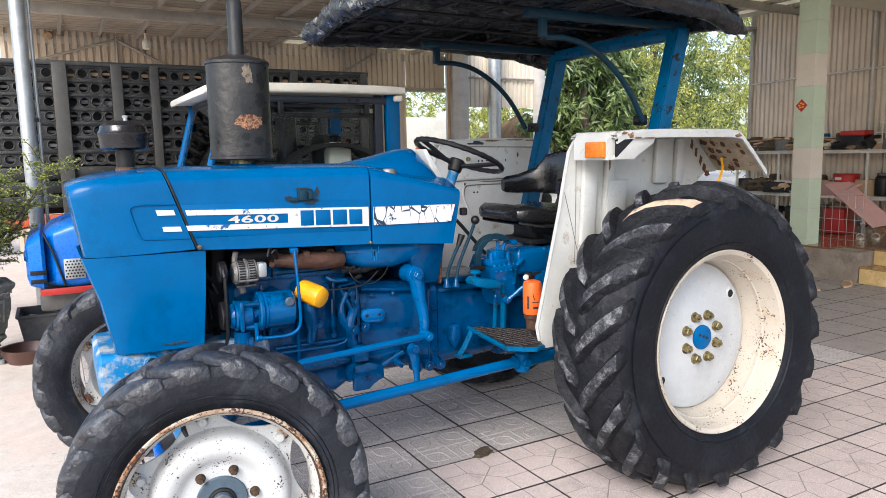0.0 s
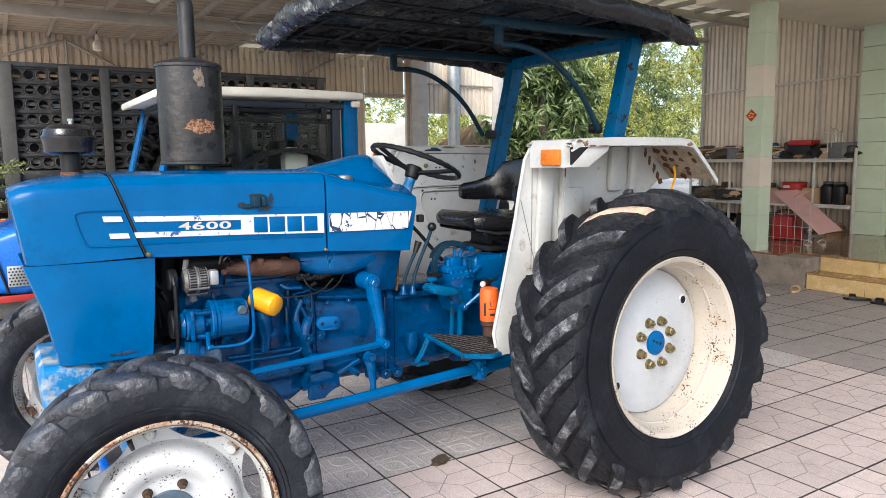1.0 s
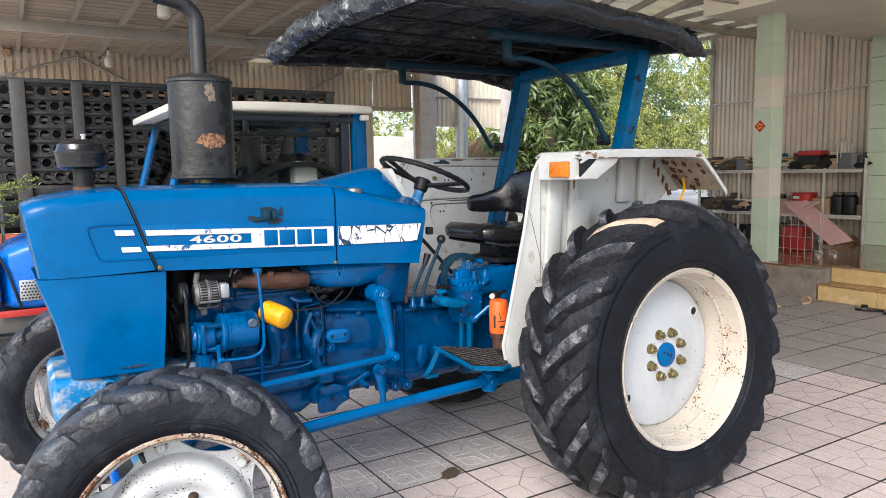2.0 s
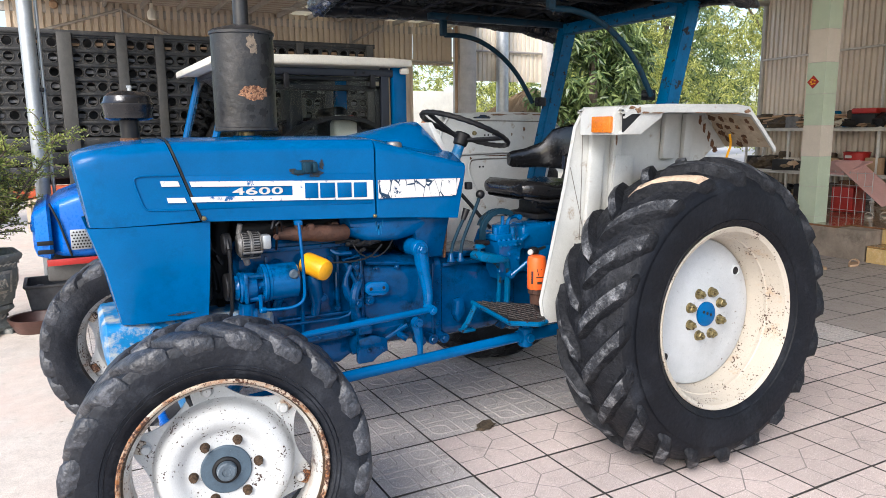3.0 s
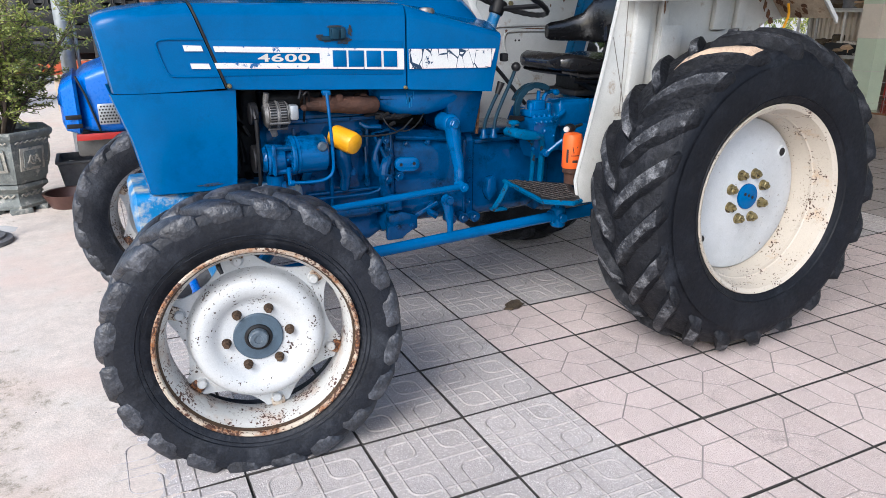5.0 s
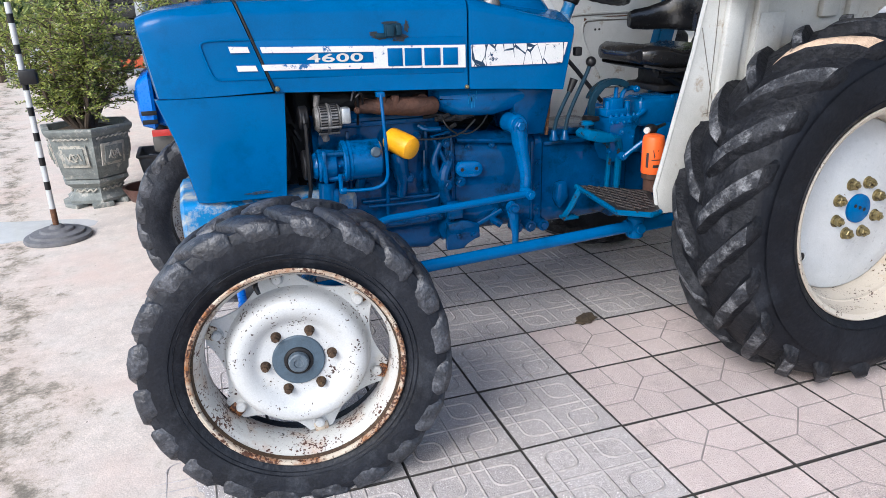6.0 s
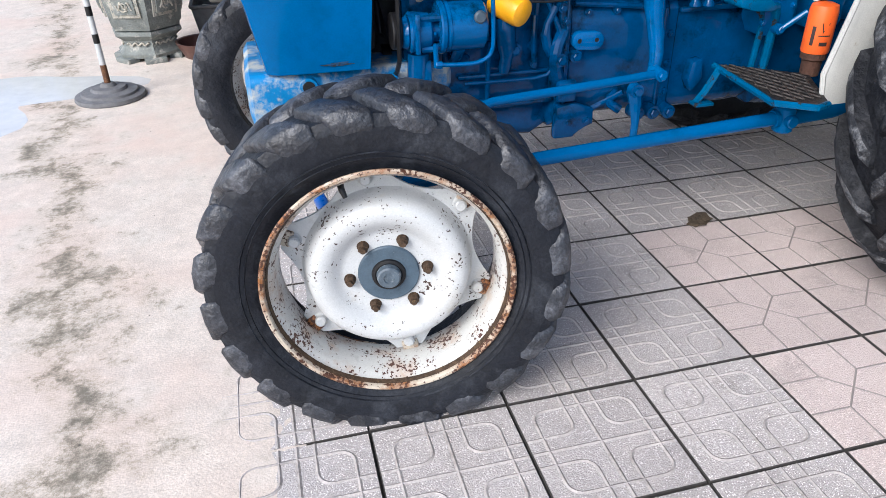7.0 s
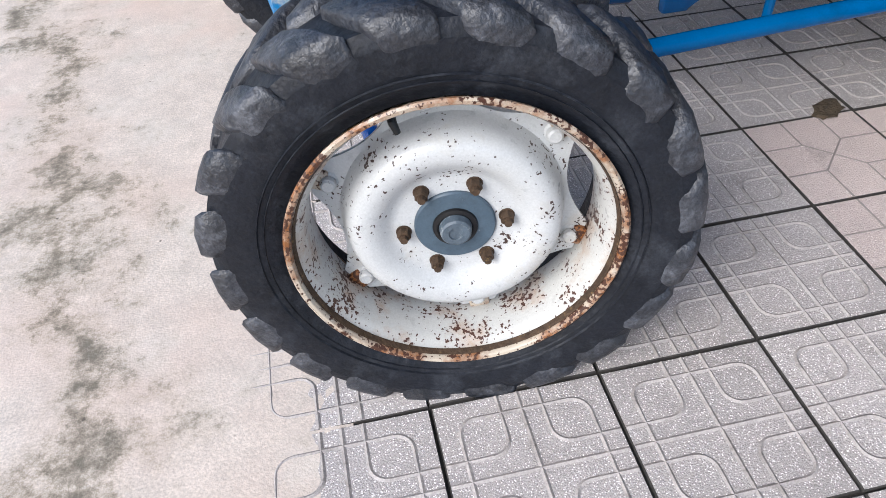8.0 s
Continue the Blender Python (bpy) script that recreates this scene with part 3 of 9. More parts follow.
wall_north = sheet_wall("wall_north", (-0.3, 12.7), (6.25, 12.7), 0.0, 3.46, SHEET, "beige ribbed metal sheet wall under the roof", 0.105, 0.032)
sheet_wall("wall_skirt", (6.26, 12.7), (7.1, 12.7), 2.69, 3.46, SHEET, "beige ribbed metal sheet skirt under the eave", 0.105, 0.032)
sheet_wall("wall_skirt", (7.5, 12.7), (9.25, 12.7), 2.42, 3.46, SUNLIT_SHEET, "ribbed sheet skirt, sunlight painted in as pale cream", 0.105, 0.032)
wall_east = sheet_wall("wall_east", (11.15, 8.80), (11.15, 5.6), 0.36, 3.78, SHEET_GREY, "grey ribbed metal sheet wall behind the shelves", pitch=0.09, depth=0.032)
wall_house = slab("wall_house", (11.35, 3.73, 1.84), (1.1, 3.4, 2.92), GREEN_TILE, "pale green glazed tile house wall", "wall")
pier = thing("wall_pier", pose(10.87, 5.63, 0.36), "pale green tiled pier at the house corner", "pier", kind="structure")
for k in range(9):
    part("tile_band", box(B(), (0, 0, 0.165 + 0.33 * k), (0.36, 0.40, 0.326), None, 0.003, 1), GREEN_TILE, pier)
for i, (a, b) in enumerate((((0.1, 12.66, 2.98), (1.25, 12.66, 3.36)), ((1.25, 12.66, 3.36), (2.25, 12.66, 2.85)), ((2.4, 12.66, 2.85), (3.3, 12.66, 3.3)), ((5.6, 12.66, 3.35), (4.7, 12.66, 2.85)), ((0.0, 12.66, 2.75), (7.1, 12.66, 2.75)), ((1.25, 12.66, 2.0), (1.25, 12.66, 3.4)), ((5.0, 12.66, 2.0), (5.0, 12.66, 3.4)), ((7.5, 12.66, 3.0), (9.25, 12.66, 3.0)))):
    single("wall_brace", tube(B(), [a, b], 0.022, 6), ROOF_STEEL, Matrix(), "thin steel brace fixed to the sheet wall", "brace", kind="structure")
single("wall_girt", tube(B(), [(11.11, 8.80, 2.605), (11.11, 5.7, 2.68)], 0.017, 8), PALE_STEEL, Matrix(), "thin pale steel rail along the sheet wall", "rail", kind="structure")
single("wall_stud", tube(B(), [(11.10, 6.68, 0.36), (11.10, 6.68, 3.75)], 0.022, 8), PALE_STEEL, Matrix(), "round pale steel stud against the sheet wall", "post", kind="structure")
single("wall_stud", tube(B(), [(11.13, 8.82, 0.0), (11.13, 8.82, 3.8)], 0.042, 8), ROOF_STEEL, Matrix(), "dark steel corner post of the sheet wall", "post", kind="structure")

# veranda: cement riser, glossy brown floor tiles, two marbled steps
veranda = slab("veranda_base", (10.70, 2.73, 0.17), (5.0, 12.14, 0.34), CEMENT, "raised veranda base of rough grey cement", "floor")
for y0, y1 in ((4.86, 8.80), (-3.34, 1.60)):
    slab("veranda_base", (8.065, (y0 + y1) / 2, 0.169), (0.27, y1 - y0, 0.338), CEMENT, "rough grey cement front of the veranda", "floor")
    for j in range(int((y1 - y0) / 0.6)):
        part("edge_tile", box(B(), (8.062, y1 - 0.3 - 0.6 * j, 0.349), (0.275, 0.597, 0.02), None, 0.002, 1), BROWN_TILE, veranda)
bm = bmesh.new()
box(bm, (0, 0, 0), (0.597, 0.597, 0.02), None, 0.002, 1)
vt_mesh = mesh_of("veranda_tile", bm, BROWN_TILE, 0)
for i in range(5):
    for j in range(13):
        ob = new("tile", vt_mesh)
        ob.parent = veranda
        ob.matrix_basis = pose(8.50 + i * 0.6, 8.5 - j * 0.6, 0.350)
# two marbled risers cut into the veranda's front
step = slab("step", (8.065, 3.225, 0.084), (0.262, 3.23, 0.168), CEMENT, "low cement step up to the veranda", "step")
for j in range(5):
    part("tread_tile", box(B(), (8.062, 1.93 + j * 0.646, 0.176), (0.285, 0.642, 0.018), None, 0.004, 1), STEP_TILE, step)
    part("riser_tile", box(B(), (7.925, 1.93 + j * 0.646, 0.083), (0.014, 0.642, 0.164), None, 0.003, 1), STEP_RISER, step)
    part("riser_tile", box(B(), (8.192, 1.93 + j * 0.646, 0.265), (0.014, 0.642, 0.158), None, 0.003, 1), STEP_RISER, veranda)
    part("edge_tile", box(B(), (8.195, 1.93 + j * 0.646, 0.352), (0.035, 0.642, 0.018), None, 0.004, 1), STEP_TILE, veranda)
soffit = slab("veranda_ceiling", (10.35, 1.2, 3.36), (5.75, 9.74, 0.13), PLASTER, "cream plaster soffit over the veranda", "ceiling")
slab("veranda_beam", (7.445, 1.2, 3.47), (0.06, 9.74, 0.36), PLASTER, "cream plaster edge beam of the veranda", "beam")
# tiled pillar in bands of pale green and cream
pillar = thing("pillar", pose(8.063, 5.613, 0.36), "square pillar with pale green and cream tiles", "pillar", kind="structure")
bands = ((0.0, 0.076, GREEN_TILE), (0.08, 0.425, GREEN_TILE), (0.43, 0.776, GREEN_TILE), (0.78, 1.134, CREAM_TILE), (1.138, 1.490, GREEN_TILE), (1.494, 1.846, GREEN_TILE), (1.85, 2.214, CREAM_TILE), (2.218, 2.58, GREEN_TILE), (2.584, 2.94, GREEN_TILE))
for z0, z1, m_ in bands:
    part("tile_band", box(B(), (0, 0, (z0 + z1) / 2), (0.228, 0.228, z1 - z0), None, 0.0015, 1), m_, pillar)
part("core", box(B(), (0, 0, 1.47), (0.221, 0.221, 2.94)), POST_CONC, pillar)
bm = bmesh.new()
box(bm, (-0.116, 0.03, 1.63), (0.004, 0.105, 0.105), pose(-0.0, 0.03, 1.63, 45, 0, 0) @ pose(0, -0.03, -1.63))
orn = part("ornament", bm, RED, pillar, "small red diamond-shaped paper ornament")
bm = bmesh.new()
for k in range(5):
    box(bm, (-0.1195, 0.03 + 0.026 * math.cos(1.3 * k), 1.63 + 0.026 * math.sin(1.3 * k)), (0.003, 0.026, 0.016))
part("gold_mark", bm, YELLOW, orn)

# roof: flat sheets ribbed along x that rise to the open south side, light purlins along y on beams along x
def roof_z(y):
    return 3.46 + 0.18 * max(0.0, 7.0 - y)


EAST = 7.55
for name_, x0, x1, m_, label in (("ceiling", -0.5, 3.9, ROOF_SHEET, "brownish ribbed metal roof sheets seen from below"), ("ceiling_skylight", 3.9, 4.6, SKYLIGHT, "translucent cream roof sheets letting daylight through"), ("ceiling", 4.6, 5.7, ROOF_SHEET, "brownish ribbed metal roof sheets seen from below"), ("ceiling_skylight", 5.7, EAST, SKYLIGHT, "translucent cream roof sheets letting daylight through")):
    bm = bmesh.new()
    rows = []
    for k in range(73):
        for f, o in ((0.0, 0.0), (0.14, 0.0), (0.155, 0.014), (0.185, 0.014)):
            y = -1.5 + 0.2 * k + f
            rows.append([bm.verts.new((x, y, roof_z(y) + o + t)) for x, t in ((x0, 0.0), (x1, 0.0), (x1, 0.006), (x0, 0.006))])
    for a, b in zip(rows, rows[1:]):
        for i in range(4):
            bm.faces.new((a[i], a[(i + 1) % 4], b[(i + 1) % 4], b[i]))
    single(name_, bm, m_, Matrix(), label, "ceiling", kind="structure", smooth=0)
for k in range(14):
    x = 0.47 + 0.54 * k
    bm = bmesh.new()
    for y0, y1 in ((-1.5, 7.0), (7.0, 12.9)):
        loft_rings(bm, [[Vector((x + dx, y, roof_z(y) + dz)) for dx, dz in ((-0.02, -0.075), (0.02, -0.075), (0.02, -0.004), (-0.02, -0.004))] for y in (y0, y1)])
    single("purlin", bm, ROOF_STEEL, Matrix(), "pale steel purlin under the roof sheets", "purlin", "roof purlins", kind="structure")
for y in (12.75, 10.2, 7.0, 3.6, 0.4):
    single("roof_beam", box(B(), ((EAST - 0.5) / 2, y, roof_z(y) - 0.14), (EAST + 0.5, 0.09, 0.13), None, 0.004), ROOF_STEEL, Matrix(), "grey steel beam across the shed", "beam", "roof beams", kind="structure")
for x0, x1, y in ((3.0, EAST, 10.0), (3.0, EAST, 5.6)):
    truss = thing("roof_truss", pose(0, y, roof_z(y) - 0.09), "light steel lattice truss across the shed", "truss", kind="structure")
    part("top_chord", tube(B(), [(x0, 0, 0), (x1, 0, 0)], 0.022, 6), ROOF_STEEL, truss)
    part("bottom_chord", tube(B(), [(x0, 0, -0.26), (x1, 0, -0.26)], 0.02, 6), ROOF_STEEL, truss)
    n = int((x1 - x0) / 0.36)
    for k in range(n):
        part("web_bar", tube(B(), [(x0 + 0.36 * k, 0, -0.26 if k % 2 else 0), (x0 + 0.36 * (k + 1), 0, 0 if k % 2 else -0.26)], 0.010, 6), ROOF_STEEL, truss)
bm = bmesh.new()
rows = []
for k in range(16):
    for f, o in ((0.0, 0.0), (0.14, 0.0), (0.155, 0.014), (0.185, 0.014)):
        y = 5.9 + 0.2 * k + f
        rows.append([bm.verts.new((x, y, 3.80 + o + t)) for x, t in ((EAST - 0.1, 0.0), (11.3, 0.0), (11.3, 0.006), (EAST - 0.1, 0.006))])
for a, b in zip(rows, rows[1:]):
    for i in range(4):
        bm.faces.new((a[i], a[(i + 1) % 4], b[(i + 1) % 4], b[i]))
single("ceiling_bay", bm, SKYLIGHT, Matrix(), "translucent cream roof sheets over the bay before the sheet wall", "ceiling", kind="structure", smooth=0)
# added board, hidden above the soffit, stops sun entering under the bay roof
slab("bay_light_stop", (9.40, 5.94, 3.63), (3.86, 0.10, 0.40), PLASTER, "added unseen plaster board that keeps sun out of the bay", "fascia")
for k in range(6):
    single("purlin", box(B(), (7.86 + 0.6 * k, 7.45, 3.755), (0.045, 2.9, 0.07), None, 0.004), ROOF_STEEL, Matrix(), "pale steel purlin under the bay's roof sheets", "purlin", "roof purlins", kind="structure")
for y in (6.5, 7.9):
    single("roof_beam", box(B(), (9.38, y, 3.69), (3.7, 0.09, 0.12), None, 0.004), ROOF_STEEL, Matrix(), "grey steel beam across the bay", "beam", "roof beams", kind="structure")
# bay between the shed roof and the veranda's sheet wall: a tie beam and a brace
single("tie_beam", tube(B(), [(EAST, 8.72, 3.36), (11.13, 8.80, 3.55)], 0.05, 8), ROOF_STEEL, Matrix(), "grey steel tie between shed and sheet wall", "beam", kind="structure")
single("tie_brace", tube(B(), [(9.0, 8.75, 3.42), (10.6, 8.79, 3.85)], 0.02, 6), ROOF_STEEL, Matrix(), "thin steel brace over the tie beam", "brace", kind="structure")

# posts
pole = thing("steel_pole", pose(0.05, 7.2, 0), "round galvanised steel pole carrying the roof", "pole", kind="structure")
part("shaft", cyl(B(), (0, 0, 0), (0, 0, 4.0), 0.058, 0.058, 24), STEEL, pole)
part("pipe", cyl(B(), (0.082, 0.03, 0), (0.082, 0.03, 4.0), 0.014, 0.014, 10), STEEL, pole)
part("clip", box(B(), (0.06, 0, 1.86), (0.05, 0.05, 0.035), None, 0.006), DARK, pole)
part("red_band", cyl(B(), (0, 0, 2.93), (0, 0, 3.2), 0.0595, 0.0595, 24), RED, pole)
post = thing("concrete_post", pose(7.325, 12.6, 0), "square pale concrete post at the open side", "post", kind="structure")
part("shaft", box(B(), (0, 0, 1.9), (0.36, 0.3, 3.8), None, 0.01), POST_CONC, post)
part("pipe", cyl(B(), (-0.24, -0.1, 0), (-0.24, -0.1, 3.5), 0.03, 0.03, 10), CARD, post)
single("steel_pole", cyl(B(), (8.17, 12.55, 0), (8.17, 12.55, 3.8), 0.125, 0.125, 24), STEEL, Matrix(), "thick round grey steel post at the open side", "pole", kind="structure")
single("concrete_post", box(B(), (9.31, 12.6, 1.9), (0.16, 0.2, 3.8), None, 0.01), POST_CONC, Matrix(), "slim pale concrete post at the open side", "post", kind="structure")


# hanging lamps
def hanging_lamp(x, y, drop):
    z = roof_z(y) - 0.02
    lamp = thing("hanging_lamp", pose(x, y, z), "white bulb hanging from the roof on a wire", "lamp", "hanging bulbs")
    part("wire", tube(B(), [(0, 0, 0.1), (0.004, 0, -drop)], 0.006, 6), BLACK, lamp)
    part("socket", cyl(B(), (0, 0, -drop - 0.08), (0, 0, -drop), 0.028, 0.022, 14), PLASTER, lamp)
    bm = bmesh.new()
    lathe(bm, [(0.025, 0.0), (0.06, -0.04), (0.068, -0.10), (0.06, -0.15), (0.03, -0.165), (0, -0.166)], 20, pose(0, 0, -drop - 0.08, 90, 0, 0))
    part("bulb", bm, CAB_WHITE, lamp)


hanging_lamp(1.632, 12.2, 0.03)
hanging_lamp(1.66, 8.0, 0.10)
single("wall_fan_box", cyl(B(), (0.335, 12.66, 3.37), (0.335, 12.58, 3.36), 0.062, 0.05, 20, 0.01), CARD, Matrix(), "round tan junction cover on the wall", "cover", kind="structure")

# paving tiles: grey ones with leaf ridges, pinkish ones with a broken hexagon
def ridge(bm, pts, w=0.0058, h=0.0034, z=0.0, closed=False):
    """A low rounded ridge along a flat line."""
    n = len(pts)
    rows = []
    for i, (x, y) in enumerate(pts):
        a = pts[(i - 1) % n] if (closed or i) else pts[i]
        b = pts[(i + 1) % n] if (closed or i < n - 1) else pts[i]
        d = Vector((b[0] - a[0], b[1] - a[1], 0)).normalized()
        s = Vector((-d.y, d.x, 0))
        p = Vector((x, y, z))
        rows.append([bm.verts.new(p - s * w), bm.verts.new(p + Vector((0, 0, h))), bm.verts.new(p + s * w)])
    for i in range(n if closed else n - 1):
        a, b = rows[i], rows[(i + 1) % n]
        bm.faces.new((a[0], a[1], b[1], b[0]))
        bm.faces.new((a[1], a[2], b[2], b[1]))


def leaf_outline(cx, cy, s, r, flip):
    """A square loop with two opposite corners rounded off."""
    pts = []
    for k, (sx, sy, a0) in enumerate(((1, 1, 0), (-1, 1, 90), (-1, -1, 180), (1, -1, 270))):
        if (k % 2 == 0) == flip:
            for q in range(6):
                a = radians(a0 + 18 * q)
                pts.append((cx + sx * (s - r) + r * math.cos(a), cy + sy * (s - r) + r * math.sin(a)))
        else:
            pts.append((cx + sx * s, cy + sy * s))
    return pts


def tile_meshes():
    base = bmesh.new()
    q = TILE_S / 2 - 0.0035
    prof = ((q, -0.012), (q, -0.003), (q - 0.0022, 0.0))
    loft_rings(base, [[Vector((sx * a, sy * a, z)) for sx, sy in ((1, 1), (-1, 1), (-1, -1), (1, -1))] for a, z in prof])
    grey = base.copy()
    a, b = 0.048, 0.148
    for sx in (-1, 1):
        for sy in (-1, 1):
            ridge(grey, leaf_outline(sx * (a + b) / 2, sy * (a + b) / 2, (b - a) / 2, 0.040, sx * sy > 0), closed=True)
    q -= 0.003
    for line in ([(0, -q), (0, q)], [(-q, 0), (q, 0)]):
        ridge(grey, line)
    for s in (-1, 1):
        ridge(grey, [(s * b, -a), (s * b, a)])
        ridge(grey, [(-a, s * b), (a, s * b)])
        for t in (-1, 1):
            ridge(grey, [(t * a, s * b), (t * a, s * q)])
            ridge(grey, [(s * b, t * a), (s * q, t * a)])
    pink = base
    c = 0.066
    for s in (-1, 1):
        ridge(pink, [(-c, -s * c), (c, s * c)], 0.003, 0.0012)
        for t in (-1, 1):
            ridge(pink, [(s * c, t * c), (s * q, t * c)], 0.003, 0.0012)
            ridge(pink, [(s * c, t * c), (s * c, t * q)], 0.003, 0.0012)
    out = []
    for nm, bm_, m0, m1 in (("tile_leaf", grey, TILE_GREY, TILE_RIDGE), ("tile_hex", pink, TILE_PINK, TILE_LINE)):
        me = mesh_of(nm, bm_, m0, 0)
        me.materials.append(m1)
        me.materials.append(GROUT)
        for p in me.polygons:
            p.material_index = 1 if p.index >= 10 else 2 if p.index < 8 else 0
        out.append(me)
    return out

# ---- the blue tractor; x runs to its rear, -y is its left side, origin near the rear axle ----
YC = 3.33
tractor = thing("tractor", pose(2.70, YC, 0), "blue farm tractor with white wheels and black canopy", "tractor")


def slant_ring(x0, slope, zt, zb, hw, hwb, crown=0.012, r=0.05, zref=1.478):
    """Cross-section of the bonnet on a plane that leans by slope: flat sides, rounded shoulders, low crown."""
    left = [(-hwb, zb), (-hw, zt - r)]
    for k in range(1, 6):
        a = k / 5 * math.pi / 2
        left.append((-hw + r * (1 - math.cos(a)), zt - r + r * math.sin(a)))
    top = [((hw - r) * f, zt + crown * (1 - f * f)) for f in (-0.6, -0.2, 0.2, 0.6)]
    ring = left + top + [(-y, z) for y, z in left[::-1]]
    return [Vector((x0 + slope * (zref - z), y, z)) for y, z in ring]


def text_mesh(body, size, depth=0.001, bold=0.0):
    cu = bpy.data.curves.new("lettering", "FONT")
    cu.body, cu.size, cu.extrude, cu.offset = body, size, depth, bold
    cu.align_x, cu.align_y = "CENTER", "CENTER"
    ob = bpy.data.objects.new("lettering", cu)
    me = bpy.data.meshes.new_from_object(ob)
    bpy.data.objects.remove(ob)
    return me


HW = 0.272
# front hood
bm = bmesh.new()
loft_rings(bm, [
    slant_ring(-2.478, 0.15, 1.40, 1.172, 0.17, 0.17, 0.0, 0.03),
    slant_ring(-2.492, 0.15, 1.415, 1.172, 0.21, 0.205, 0.004, 0.04),
    slant_ring(-2.485, 0.15, 1.428, 1.172, 0.236, 0.232, 0.006),
    slant_ring(-2.455, 0.16, 1.440, 1.170, 0.252, 0.250, 0.008),
    slant_ring(-2.40, 0.18, 1.452, 1.170, 0.260, 0.258, 0.010),
    slant_ring(-2.30, 0.25, 1.465, 1.172, 0.267, 0.266),
    slant_ring(-2.17, 0.344, 1.474, 1.176, HW, HW),
])
tube(bm, [(-2.126, -0.2725, 1.350), (-2.20, -0.2715, 1.352), (-2.262, -0.269, 1.352), (-2.284, -0.268, 1.345), (-2.286, -0.268, 1.33), (-2.262, -0.268, 1.245), (-2.25, -0.268, 1.228), (-2.23, -0.269, 1.224), (-2.082, -0.273, 1.220)], 0.0035, 6, 1)
hood_front = part("hood_front", bm, BLUE, tractor)
# middle hood with its raised side panel and split line
bm = bmesh.new()
loft_rings(bm, [slant_ring(-2.163, 0.344, 1.474, 1.172, HW, HW), slant_ring(-1.75, 0.15, 1.474, 1.155, HW + 0.003, HW + 0.003), slant_ring(-1.348, 0.0, 1.470, 1.140, HW, HW)])
plate(bm, [(-2.122, 1.348), (-1.362, 1.330), (-1.362, 1.200), (-2.078, 1.220)], -HW - 0.0035, -HW + 0.006, 0.0025)
hood = part("hood", bm, BLUE, tractor)
bm = bmesh.new()
tube(bm, [(-2.163 + 0.344 * (1.478 - z), -y, z + 0.002) for y, z in ((0.02, 1.487), (0.15, 1.483), (0.225, 1.477), (0.258, 1.462), (0.272, 1.43), (0.2745, 1.35), (0.2745, 1.18))], 0.0045, 6)
part("seam_gasket", bm, DARK, hood)
bm = bmesh.new()
cyl(bm, (-2.052, -0.262, 1.184), (-2.052, -0.286, 1.184), 0.011, 0.008, 12, 0.002)
part("bolt", bm, BRASS, hood)
bm = bmesh.new()
cyl(bm, (-1.352, -0.262, 1.147), (-1.352, -0.284, 1.147), 0.009, 0.007, 12, 0.002)
part("bolt", bm, BRASS, hood)
# rear cowl: shoulders fall to the rear, a hump with the dash rises in the middle
bm = bmesh.new()
loft_rings(bm, [
    slant_ring(-1.340, 0.0, 1.468, 1.138, HW, HW, 0.01, 0.05),
    slant_ring(-1.15, -0.05, 1.418, 1.128, HW + 0.004, HW, 0.05, 0.035),
    slant_ring(-0.96, -0.12, 1.374, 1.115, HW + 0.004, HW, 0.06, 0.03),
    slant_ring(-0.880, -0.17, 1.356, 1.110, HW, HW - 0.004, 0.06, 0.03),
    slant_ring(-0.858, -0.18, 1.340, 1.125, HW - 0.03, HW - 0.035, 0.05, 0.03),
])
cowl = part("cowl", bm, BLUE, tractor)


def hump_ring(x, w, z, zb):
    return [Vector((x, w * math.cos(a) * (1.25 - 0.25 * math.sin(a)), zb + (z - zb) * math.sin(a) ** 0.8)) for a in [math.pi * k / 12 for k in range(13)]]


bm = bmesh.new()
loft_rings(bm, [hump_ring(-1.36, 0.20, 1.482, 1.42), hump_ring(-1.22, 0.18, 1.512, 1.40), hump_ring(-1.10, 0.165, 1.54, 1.39), hump_ring(-1.03, 0.155, 1.545, 1.36), hump_ring(-0.96, 0.15, 1.475, 1.34), hump_ring(-0.93, 0.14, 1.42, 1.34)])
part("dash_hump", bm, BLUE, cowl)
bm = bmesh.new()
plate(bm, [(-1.005, 1.535), (-0.985, 1.54), (-0.90, 1.40), (-0.94, 1.40)], -0.11, 0.11, 0.004)
part("dash_panel", bm, WHITE, cowl, "white instrument panel")
bm = bmesh.new()
lathe(bm, [(0, -0.0), (0.033, 0.0), (0.036, 0.006), (0.036, 0.02), (0.03, 0.03), (0.012, 0.033), (0, 0.033)], 24, pose(-1.225, -0.205, 1.424, 90, 0, 0))
part("filler_cap", bm, ALU, cowl, "worn steel filler cap")
bm = bmesh.new()
box(bm, (-0.868, -0.238, 1.25), (0.03, 0.03, 0.035), None, 0.006)
part("switch", bm, DARK, cowl)
# side panels below the crease, with the black gap of the grille in front
for s in (-1, 1):
    bm = bmesh.new()
    rows = []
    for z, xf, xr in ((1.168, -2.427, -2.028), (1.0, -2.374, -2.038), (0.80, -2.336, -2.056)):
        rows.append([Vector((xf - 0.03, s * 0.20, z)), Vector((xf - 0.025, s * 0.232, z)), Vector((xf + 0.01, s * 0.250, z)), Vector((xf + 0.10, s * 0.258, z)), Vector((xr, s * 0.262, z)), Vector((xr, s * 0.250, z)), Vector((xf + 0.10, s * 0.246, z)), Vector((xf + 0.02, s * 0.236, z)), Vector((xf - 0.0, s * 0.215, z))])
    loft_rings(bm, rows)
    part("side_panel", bm, BLUE, tractor)
bm = bmesh.new()
